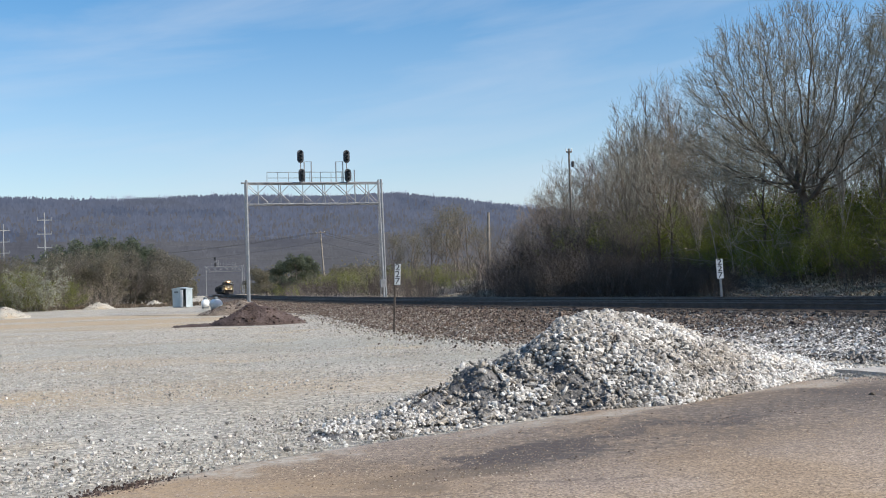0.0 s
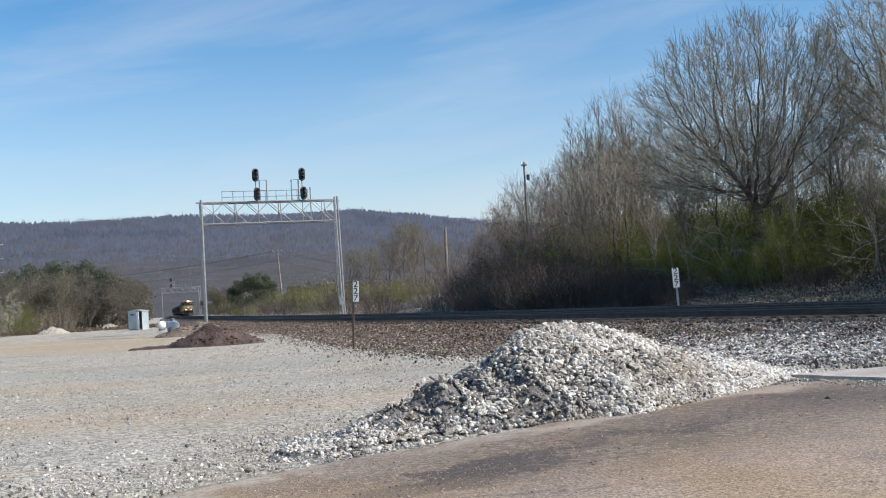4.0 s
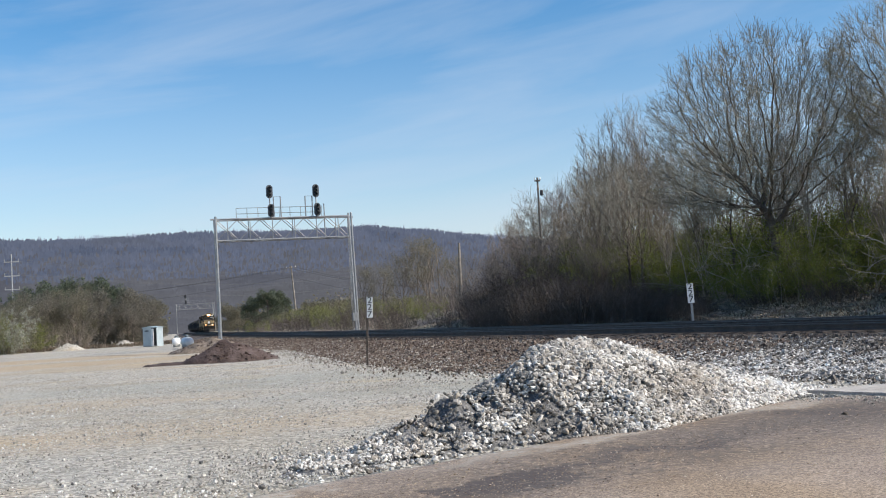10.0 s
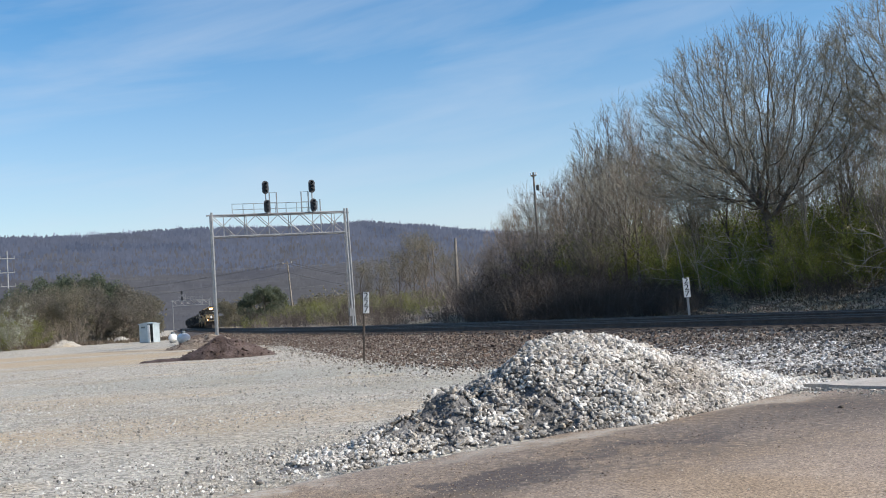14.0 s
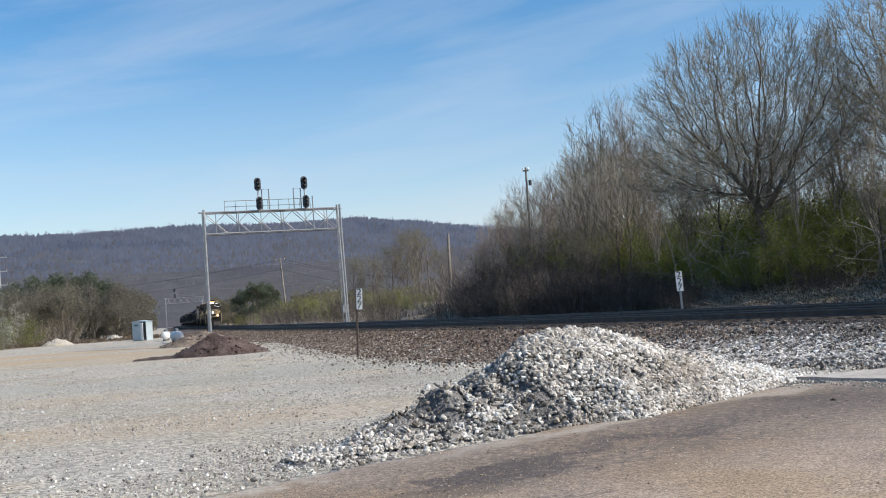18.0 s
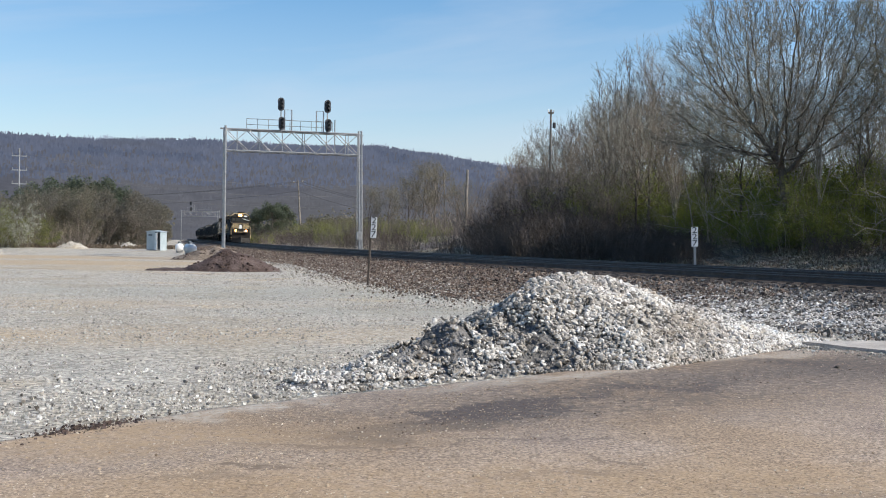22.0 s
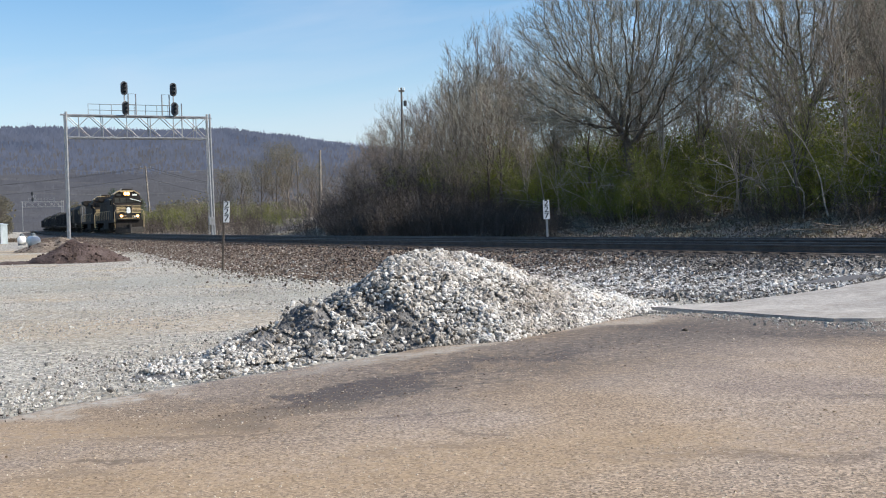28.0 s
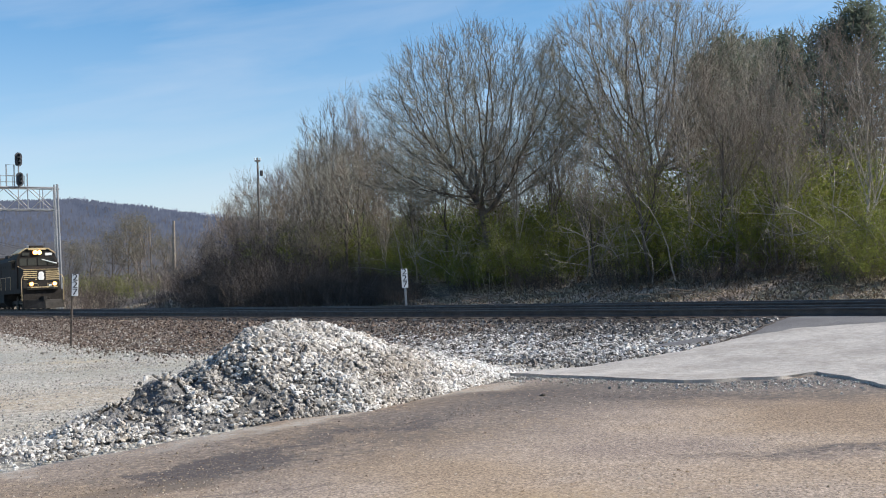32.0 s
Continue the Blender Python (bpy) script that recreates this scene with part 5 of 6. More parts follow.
    for q in (-1, 1):
        dl = part("ditch_light_case", Geo().tube((q * 0.85, 10.72, 1.96), (q * 0.85, 10.9, 1.96), 0.16, 0.17, 12), LOCO, b)
        if lit:
            part("reflector", Geo().tube((q * 0.85, 10.9, 1.96), (q * 0.85, 10.91, 1.96), 0.165, n=14), HALO, dl, "amber disc standing in for the ditch light's glare")
        part("ditch_light", Geo().tube((q * 0.85, 10.9, 1.96), (q * 0.85, 10.93, 1.96), 0.085, n=14), DITCH if lit else GLASS, dl, "glowing ditch light" if lit else "dark ditch light")
    part("horn", Geo().tube((0.4, 7.2, 4.9), (0.4, 7.75, 4.93), 0.05, 0.13, 8), GALV, cab)
    part("roof_light_strip", Geo().box((0, 9.0, 4.66), (1.3, 0.05, 0.08)), STRIPE, cab)
    part("air_conditioner", Geo().box((-0.2, 7.3, 4.88), (1.1, 1.2, 0.26), bevel=0.08), LOCO, cab)
    part("antenna", Geo().tube((-0.7, 8.3, 4.78), (-0.7, 8.3, 5.2), 0.015, n=5), LOCO, cab)
    # long hood
    hood = part("long_hood", Geo().prism([(-0.98, 1.62), (0.98, 1.62), (0.98, 3.9), (0.8, 4.25), (-0.8, 4.25), (-0.98, 3.9)], -10.2, 6.3), LOCO, b)
    for k in range(14):
        for q in (-1, 1):
            part("hood_door", Geo().box((q * 0.985, 4.9 - 0.95 * k, 2.75), (0.03, 0.82, 1.75)), LOCO, hood)
    for q in (-1, 1):
        part("radiator_wing", Geo().prism([(q * 0.9, 3.75), (q * 1.52, 4.1), (q * 1.52, 4.5), (q * 0.9, 4.55)][::q], -9.8, -5.6), LOCO, hood)
        part("inverter_cabinet", Geo().box((q * 1.2, 4.2, 2.5), (0.5, 3.6, 1.7), bevel=0.05), LOCO, hood)
        part("handrail", Geo().tube((q * 1.45, -10.4, 2.6), (q * 1.45, 6.2, 2.6), 0.022, n=5), STRIPE, b)
        for k in range(9):
            part("stanchion", Geo().tube((q * 1.45, -10.2 + 2.02 * k, 1.6), (q * 1.45, -10.2 + 2.02 * k, 2.6), 0.022, n=5), STRIPE, b)
    part("radiator_top", Geo().box((0, -7.7, 4.42), (1.9, 4.2, 0.26), bevel=0.05), LOCO, hood)
    part("exhaust_stack", Geo().box((0, -2.4, 4.42), (0.5, 1.0, 0.36), bevel=0.08), LOCO_GREY, hood)
    for k in range(2):
        part("roof_fan", Geo().lathe([(0.55, 0), (0.55, 0.16), (0.45, 0.2), (0, 0.14)], 14, Matrix.Translation((0, 1.0 + 1.5 * k, 4.25))), LOCO_GREY, hood)
    return b


def covered_hopper(label):
    b = thing("covered_hopper", label, "freight car", group="freight cars")
    prof = [(-1.5, 1.6), (-0.5, 0.75), (0.5, 0.75), (1.5, 1.6), (1.52, 3.7), (1.1, 4.15), (-1.1, 4.15), (-1.52, 3.7)]
    body = part("body", Geo().prism(prof, -6.9, 6.9), HOPPER, b)
    for k in range(15):
        for q in (-1, 1):
            part("side_rib", Geo().box((q * 1.54, -6.8 + 0.97 * k, 2.6), (0.07, 0.1, 2.1)), HOPPER, body)
    part("walkway", Geo().box((0, 0, 4.28), (0.9, 13.6, 0.06)), GALV, b)
    for k in range(4):
        part("hatch", Geo().box((0, -5 + 3.3 * k, 4.22), (1.2, 2.2, 0.14), bevel=0.1), HOPPER, body)
    part("reporting_panel", Geo().box((1.57, 4.0, 3.1), (0.02, 1.8, 0.5)), STRIPE, body, "plain pale lettering panel")
    for s in (-1, 1):
        part("end_sill", Geo().box((0, s * 7.5, 1.15), (2.7, 1.3, 0.3)), HOPPER, b)
        part("ladder", Geo().line([(1.2, s * 7.6, 1.2), (1.2, s * 7.2, 3.9)], 0.03).line([(0.8, s * 7.6, 1.2), (0.8, s * 7.2, 3.9)], 0.03), GALV, b)
        part("coupler", Geo().box((0, s * 8.3, 0.86), (0.3, 0.6, 0.34), bevel=0.06), LOCO_GREY, b)
        truck(b, s * 5.9, 2, 1.75, 0.45)
    return b


def gondola(label):
    b = thing("gondola_car", label, "freight car", group="freight cars")
    body = part("body", Geo().box((-1.45, 0, 2.3), (0.1, 15, 2.2)).box((1.45, 0, 2.3), (0.1, 15, 2.2)).box((0, 7.45, 2.3), (2.8, 0.1, 2.2)).box((0, -7.45, 2.3), (2.8, 0.1, 2.2)).box((0, 0, 1.15), (2.9, 15, 0.16)), BOXCAR, b)
    for q in (-1, 1):
        part("top_chord", Geo().box((q * 1.47, 0, 3.45), (0.16, 15.1, 0.12)), BOXCAR, body)
        for k in range(12):
            part("side_post", Geo().box((q * 1.54, -7.15 + 1.3 * k, 2.3), (0.09, 0.14, 2.1)), BOXCAR, body)
    for s in (-1, 1):
        part("end_rib", Geo().box((0, s * 7.54, 2.2), (2.8, 0.08, 0.16)), BOXCAR, body)
        part("end_plate", Geo().box((0.2, s * 7.52, 3.25), (2.3, 0.05, 0.22)), STRIPE, body, "pale end plate")
        part("coupler", Geo().box((0, s * 7.9, 0.86), (0.3, 0.7, 0.34), bevel=0.06), LOCO_GREY, b)
        truck(b, s * 5.6, 2, 1.75, 0.45)
    return b


lead = locomotive("black road locomotive with white nose stripes tinted gold for glare and lit amber headlights", True)
second = locomotive("black trailing locomotive with dark headlights", False)
train += [(lead, 11.0), (second, 33.6)]
pos = 45.5
hop, gon = covered_hopper("grey ribbed covered hopper car in the train"), gondola("dark open gondola car in the train")
used = set()
for k, kind in enumerate("hhggghhgghhhgg"):
    src = hop if kind == "h" else gon
    ob = src if kind not in used else copy_thing(src, Matrix())
    used.add(kind)
    train.append((ob, pos + 8.4))
    pos += 17.0


# ---- trees, brush and grass ----
def tubes(name, segs, sides, material):
    """Many thin tapered tubes in one mesh: rows of x0 y0 z0 x1 y1 z1 r0 r1."""
    S = np.array(segs)
    p, q, r0, r1 = S[:, :3], S[:, 3:6], S[:, 6], S[:, 7]
    d = q - p
    d /= np.maximum(np.linalg.norm(d, axis=1, keepdims=True), 1e-6)
    ref = np.where(np.abs(d[:, 2:]) < 0.9, np.array([[0, 0, 1.0]]), np.array([[1.0, 0, 0]]))
    u = np.cross(d, ref)
    u /= np.linalg.norm(u, axis=1, keepdims=True)
    w = np.cross(d, u)
    ang = 2 * np.pi * np.arange(sides) / sides
    c, s = np.cos(ang)[None, :, None], np.sin(ang)[None, :, None]
    ring = u[:, None] * c + w[:, None] * s
    V = np.concatenate([p[:, None] + ring * r0[:, None, None], q[:, None] + ring * r1[:, None, None]], 1)
    k = np.arange(sides)
    F = np.stack([k, (k + 1) % sides, sides + (k + 1) % sides, sides + k], 1)
    F = (F[None] + (np.arange(len(S)) * 2 * sides)[:, None, None]).reshape(-1, 4)
    return mesh_np(name, V.reshape(-1, 3), F, material)


def quads(name, P, size, rng, material, up=0.0, aspect=1.0, width=0.32):
    """Small leaf faces, each turned its own way."""
    n = len(P)
    a0 = rng.normal(size=(n, 3))
    if up:
        a0 = a0 * (1 - up) + np.array([0, 0, 1.0]) * up * 2
    a0 /= np.linalg.norm(a0, axis=1, keepdims=True)
    b0 = np.cross(a0, rng.normal(size=(n, 3)))
    b0 /= np.linalg.norm(b0, axis=1, keepdims=True)
    s = (size * rng.uniform(0.6, 1.3, n))[:, None]
    V = np.stack([P, P + a0 * s * 0.55 * aspect + b0 * s * width, P + a0 * s * aspect, P + a0 * s * 0.55 * aspect - b0 * s * width], 1)
    F = np.arange(4 * n).reshape(n, 4)
    return mesh_np(name, V.reshape(-1, 3), F, material)


def grow(rng, height, trunk_r, clear, counts, lengths, spread, lift=0.12, wander=0.10):
    """Branches of a bare tree, level by level, each as rows for tubes(); also the twig ends."""
    levels = [[] for _ in counts] + [[]]
    ends = []

    def branch(p, d, length, r, level):
        n = 5 if level < 2 else (3 if level < len(counts) else 2)
        pts = [p]
        r_end = r * (0.45 if level else 0.4)
        for k in range(n):
            d = (d + Vector(rng.normal(0, wander, 3)) + Vector((0, 0, lift))).normalized()
            q = pts[-1] + d * (length / n)
            ra, rb = r + (r_end - r) * k / n, r + (r_end - r) * (k + 1) / n
            levels[level].append((*pts[-1], *q, ra, rb))
            pts.append(q)
        if level == len(counts):
            ends.append(pts[-1])
            ends.append(pts[-2])
            return
        for c in range(counts[level]):
            t = (clear if level == 0 else 0.2) + (1 - (clear if level == 0 else 0.2)) * (c + rng.uniform(0, 1)) / counts[level]
            k = min(int(t * n), n - 1)
            base = pts[k].lerp(pts[k + 1], t * n - k)
            ax = (pts[k + 1] - pts[k]).normalized()
            side = ax.orthogonal().normalized()
            side.rotate(Matrix.Rotation(rng.uniform(0, 2 * math.pi), 3, ax))
            sp = spread[level] * rng.uniform(0.75, 1.2)
            nd = (ax * math.cos(sp) + side * math.sin(sp)).normalized()
            scale = lengths[level] * height * rng.uniform(0.7, 1.15) * (1.15 - 0.45 * t)
            branch(base, nd, scale, max((r + (r_end - r) * t) * 0.62, 0.008), level + 1)

    branch(Vector((0, 0, -0.2)), Vector((rng.normal(0, 0.05), rng.normal(0, 0.05), 1)).normalized(), height * lengths[-1], trunk_r, 0)
    return levels, ends


def bare_tree(name, seed, height, trunk_r, clear, counts, lengths, spread, bark, twig, label, buds=0, leaves=0, leaf=LEAF, leaf_size=0.13, **kw):
    g = np.random.default_rng(seed)
    levels, ends = grow(g, height, trunk_r, clear, counts, lengths, spread, **kw)
    t = thing(name, label, "tree", group="trees beyond the tracks")
    part("trunk", tubes("trunk", levels[0], 8, bark), bark, t)
    part("branchwork", tubes("branchwork", levels[1] + levels[2], 4, bark), bark, t, kind="stuff")
    part("crown", tubes("crown", sum(levels[3:], []), 3, twig), twig, t, kind="stuff")
    if buds:
        E = np.array([e[:] for e in ends])
        P = E[g.integers(0, len(E), buds)] + g.normal(0, 0.16, (buds, 3))
        part("bud_haze", quads("bud_haze", P, 0.06, g, BUDS), BUDS, t, kind="stuff")
    if leaves:
        E = np.array([e[:] for e in ends])
        P = E[g.integers(0, len(E), leaves)] + g.normal(0, 0.25, (leaves, 3))
        part("leaves", quads("leaves", P, leaf_size, g, leaf), leaf, t, kind="stuff")
    return t


def scrub(name, seed, height, radius, stems, material, label, leaves=0, leaf=LEAF, leaf_size=0.1, category="shrub"):
    """A thicket of thin stems from the ground, with or without leaves."""
    g = np.random.default_rng(seed)
    segs, ends = [], []
    for _ in range(stems):
        a0, r = g.uniform(0, 2 * np.pi), radius * np.sqrt(g.uniform())
        p = Vector((r * math.cos(a0), r * math.sin(a0), -0.15))
        d = Vector((math.cos(a0) * r * 0.22 + g.normal(0, 0.16), math.sin(a0) * r * 0.22 + g.normal(0, 0.16), 1)).normalized()
        h, w = height * g.uniform(0.45, 1.0) * (1.1 - 0.4 * r / radius), g.uniform(0.010, 0.026)
        for k in range(4):
            q = p + d * h / 4
            segs.append((*p, *q, w * (1 - k / 5), w * (1 - (k + 1) / 5)))
            for _ in range(3 if k else 1):
                s = (d + Vector(g.normal(0, 0.55, 3))).normalized() * h * g.uniform(0.12, 0.3)
                b0 = p.lerp(q, g.uniform())
                segs.append((*b0, *(b0 + s), w * 0.45, 0.004))
                ends.append(b0 + s)
                s2 = (s.normalized() + Vector(g.normal(0, 0.5, 3))).normalized() * h * 0.1
                segs.append((*(b0 + s * 0.6), *(b0 + s * 0.6 + s2), w * 0.25, 0.003))
                ends.append(b0 + s * 0.6 + s2)
            p, d = q, (d + Vector(g.normal(0, 0.13, 3))).normalized()
    t = thing(name, label, category, group="shrubs beyond the tracks")
    part("thicket", tubes("thicket", segs, 3, material), material, t, kind="stuff")
    if leaves:
        E = np.array([e[:] for e in ends])
        P = E[g.integers(0, len(E), leaves)] + g.normal(0, 0.14, (leaves, 3))
        P[:, 2] = np.abs(P[:, 2])
        part("leaves", quads("leaves", P, leaf_size, g, leaf), leaf, t, kind="stuff")
    return t


def pine(name, seed, height, label, needles=15000, spread=0.24, low=0.32, leaf=0.42, mat=NEEDLE, width=0.10):
    g = np.random.default_rng(seed)
    segs, P = [], []
    r = height * 0.016
    for k in range(8):
        segs.append((0, 0, height * k / 8 - 0.2, g.normal(0, 0.03), 0, height * (k + 1) / 8 - 0.2, r * (1 - k / 9), r * (1 - (k + 1) / 9)))
    limbs = []
    for k in range(70):
        z = height * (low + (0.98 - low) * (k / 70) ** 0.9)
        L = height * spread * (1.05 - (max(z / height - low, 0) / (1.02 - low)) ** 1.6) * g.uniform(0.55, 1.15)
        a0 = g.uniform(0, 2 * np.pi)
        q = Vector((math.cos(a0) * L, math.sin(a0) * L, z + L * g.uniform(0.05, 0.45)))
        limbs.append((0, 0, z, *q, 0.05, 0.015))
        m = int(needles / 70)
        t = g.uniform(0.35, 1.05, m)[:, None]
        c = np.array([0, 0, z]) + (np.array(q) - np.array([0, 0, z])) * t
        P.append(c + g.normal(0, 0.2 + 0.02 * height, (m, 3)) * np.array([1, 1, 0.6]))
    t = thing(name, label, "tree", group="evergreen trees")
    part("trunk", tubes("trunk", segs, 8, BARK), BARK, t)
    part("branchwork", tubes("branchwork", limbs, 4, BARK), BARK, t, kind="stuff")
    part("foliage", quads("foliage", np.concatenate(P), leaf, g, mat, 0.2, 1.0, width), mat, t, kind="stuff")
    return t


def put(src, az, d, scale, turn, first, sink=0.0, zscale=1.0, label=""):
    """Sets the first of a kind in place, and copies of it after that."""
    p = at(az, d)
    z = float(ground_z(p.x, p.y)[0]) - sink
    m = Matrix.LocRotScale((p.x, p.y, z), Euler((0, 0, radians(turn))), (scale, scale, scale * zscale))
    if first:
        src.matrix_basis = m
        return src
    return copy_thing_at(src, m)


def copy_thing_at(src, m):
    keep = src.matrix_basis.copy()
    src.matrix_basis = Matrix()
    ob = copy_thing(src, m)
    src.matrix_basis = keep
    return ob


def edge_distance(az, off):
    """Distance from the camera to a line parallel to the tracks at that bearing."""
    ys = np.linspace(2, 600, 6000)
    x, y = on_line(ys, off)
    i = np.argmin(np.abs(np.degrees(np.arctan2(x, y)) - az))
    return float(np.hypot(x[i], y[i]))


# the big spreading tree
def crown_tree(name, seed, clear, blobs, trunk_r, bark, twig, label, count=1500, step=0.3, reach=3.0, kill=0.42, twigs=4, twig_len=0.75, buds=0):
    """A tree whose limbs grow into a rounded crown: blobs of centre x y z and half width, half height."""
    g = np.random.default_rng(seed)
    A = []
    for x, y, z, w, h, share in blobs:
        m = int(count * share)
        q = g.normal(size=(m, 3))
        q *= (g.uniform(0.05, 1, (m, 1)) ** (1 / 2.6)) / np.linalg.norm(q, axis=1, keepdims=True)
        A.append(q * np.array([w, w, h]) + np.array([x, y, z]))
    A = np.concatenate(A)
    nodes, parent = [np.array([0, 0, -0.2])], [-1]
    while nodes[-1][2] < clear:
        nodes.append(nodes[-1] + np.array([g.normal(0, 0.03), g.normal(0, 0.03), step]))
        parent.append(len(nodes) - 2)
    N = np.array(nodes)
    d2 = ((A[:, None] - N[None]) ** 2).sum(2)
    near, dist = d2.argmin(1), np.sqrt(d2.min(1))
    kids = collections.Counter()
    for _ in range(140):
        on = dist < reach if len(nodes) > 60 else dist < reach * 2.2
        if not on.any() or len(nodes) > 12000:
            break
        pull = np.zeros((len(nodes), 3))
        v = A[on] - np.array(nodes)[near[on]]
        np.add.at(pull, near[on], v / np.linalg.norm(v, axis=1, keepdims=True))
        made = []
        for i in np.unique(near[on]):
            if kids[i] > 2:
                continue
            kids[i] += 1
            d = pull[i] / max(np.linalg.norm(pull[i]), 1e-6) + g.normal(0, 0.12, 3) + np.array([0, 0, 0.10])
            nodes.append(nodes[i] + step * d / np.linalg.norm(d))
            parent.append(int(i))
            made.append(len(nodes) - 1)
        if not made:
            break
        dd = np.sqrt(((A[:, None] - np.array(nodes)[made][None]) ** 2).sum(2))
        k = dd.argmin(1)
        better = dd.min(1) < dist
        dist = np.where(better, dd.min(1), dist)
        near = np.where(better, np.array(made)[k], near)
        live = dist > kill
        A, near, dist = A[live], near[live], dist[live]
        if not len(A):
            break
    N = np.array(nodes)
    area = np.zeros(len(N))
    tips = np.ones(len(N), bool)
    for i in range(len(N) - 1, 0, -1):
        area[i] = max(area[i], 0.011 ** 2.2)
        area[parent[i]] += area[i]
        tips[parent[i]] = False
    r = area ** (1 / 2.2)
    r *= trunk_r / r[1]
    r = np.maximum(r, 0.008)
    rows = [(*N[parent[i]], *N[i], r[parent[i]] if r[parent[i]] < r[i] * 1.6 else r[i] * 1.15, r[i]) for i in range(1, len(N))]
    thick = r[1:]
    fine = []
    mid = np.array([blobs[0][0], blobs[0][1], blobs[0][2] - blobs[0][4] * 0.9])
    for i in np.where((r < 0.03))[0]:
        if i == 0:
            continue
        for _ in range(twigs if tips[i] else max(2, twigs // 2)):
            out = N[i] - mid
            d = out / np.linalg.norm(out) + g.normal(0, 0.38, 3) + np.array([0, 0, 0.2])
            d /= np.linalg.norm(d)
            L = twig_len * g.uniform(0.5, 1.2)
            m = N[i] + d * L * 0.55
            e = m + (d + g.normal(0, 0.16, 3)) * L * 0.45
            fine += [(*N[i], *m, 0.009, 0.007), (*m, *e, 0.007, 0.004)]
            s1 = m + (d + g.normal(0, 0.4, 3)) * L * 0.4
            fine.append((*m, *s1, 0.006, 0.004))
    t = thing(name, label, "tree", group="trees beyond the tracks")
    pick = lambda lo, hi: [w for w, q in zip(rows, thick) if lo <= q < hi]
    part("trunk", tubes("trunk", pick(trunk_r * 0.6, 9), 8, bark), bark, t)
    part("branchwork", tubes("branchwork", pick(0.03, trunk_r * 0.6), 5, bark), bark, t, kind="stuff")
    part("crown", tubes("crown", pick(0, 0.03) + fine, 3, twig), twig, t, kind="stuff")
    if buds:
        E = np.array([w[3:6] for w in fine])
        P = E[g.integers(0, len(E), buds)] + g.normal(0, 0.08, (buds, 3))
        part("bud_haze", quads("bud_haze", P, 0.055, g, BUDS), BUDS, t, kind="stuff")
    return t


big_tree = crown_tree("big_tree", 7, 2.6, [(-0.2, 0, 9.8, 6.7, 5.4, 0.78), (-2.0, 0, 6.6, 6.0, 2.2, 0.22)], 0.28, BARK, TWIG_GREY,
                      "large bare spreading tree with a rounded crown just budding", count=2900, step=0.26, kill=0.33, twigs=2, twig_len=1.0, buds=26000)
TALL = {}


def tall(src):
    """The height of a plant as built."""
    if src.name not in TALL:
        TALL[src.name] = max(v.co.z for c in src.children for v in c.data.vertices)
    return TALL[src.name]


kinds = [
    bare_tree("bare_tree", 11, 13.0, 0.12, 0.25, [9, 6, 5, 4], [0.42, 0.25, 0.17, 0.10, 0.75], [0.5, 0.55, 0.6, 0.65], BARK, TWIG, "slender bare tree with grey twigs", lift=0.14),
    bare_tree("bare_tree", 12, 12.0, 0.11, 0.2, [9, 6, 5, 4], [0.42, 0.26, 0.17, 0.10, 0.8], [0.45, 0.6, 0.6, 0.65], BARK_PALE, TWIG, "slender bare tree with pale bark", lift=0.16),
    bare_tree("bare_tree", 13, 11.0, 0.10, 0.12, [9, 6, 5, 5], [0.46, 0.27, 0.17, 0.10, 0.7], [0.6, 0.55, 0.6, 0.65], BARK, TWIG_PURPLE, "bare tree with reddish-brown twigs", lift=0.13),
    bare_tree("bare_tree", 14, 13.5, 0.14, 0.3, [9, 6, 5, 4], [0.42, 0.27, 0.18, 0.10, 0.7], [0.6, 0.6, 0.6, 0.65], BARK, TWIG, "bare tree with a few new leaves", leaves=900, lift=0.12),
]
limbed = [
    crown_tree("bare_tree", 21, 3.0, [(0.2, 0, 9.2, 2.9, 4.8, 0.8), (0, 0, 5.5, 2.2, 2.2, 0.2)], 0.125, BARK, TWIG_GREY, "bare tree with grey limbs spreading upwards", count=900, step=0.3, kill=0.42, twigs=3, twig_len=0.9),
    crown_tree("bare_tree", 22, 2.0, [(-0.3, 0, 8.0, 3.3, 4.6, 0.8), (0.6, 0, 4.5, 2.4, 1.8, 0.2)], 0.12, BARK, TWIG, "bare tree with brown limbs spreading upwards", count=850, step=0.3, kill=0.44, twigs=3, twig_len=0.9),
    crown_tree("bare_tree", 23, 3.5, [(0, 0.2, 9.6, 2.4, 5.2, 1.0)], 0.115, BARK_PALE, TWIG_GREY, "bare tree with pale limbs spreading upwards", count=700, step=0.32, kill=0.45, twigs=3, twig_len=0.9),
]
far_kinds = [
    bare_tree("bare_tree", 15, 11.0, 0.13, 0.15, [9, 6, 5], [0.46, 0.27, 0.17, 0.72], [0.6, 0.6, 0.65], BARK, TWIG, "bare grey tree on the far side of the lot", lift=0.12, leaves=4200, leaf=OLIVE, leaf_size=0.16),
    bare_tree("bare_tree", 16, 10.0, 0.12, 0.12, [9, 6, 5], [0.48, 0.28, 0.17, 0.66], [0.65, 0.6, 0.65], BARK, TWIG_PURPLE, "bare brown tree on the far side of the lot", lift=0.11, leaves=3400, leaf=BROWN_HAZE, leaf_size=0.16),
]
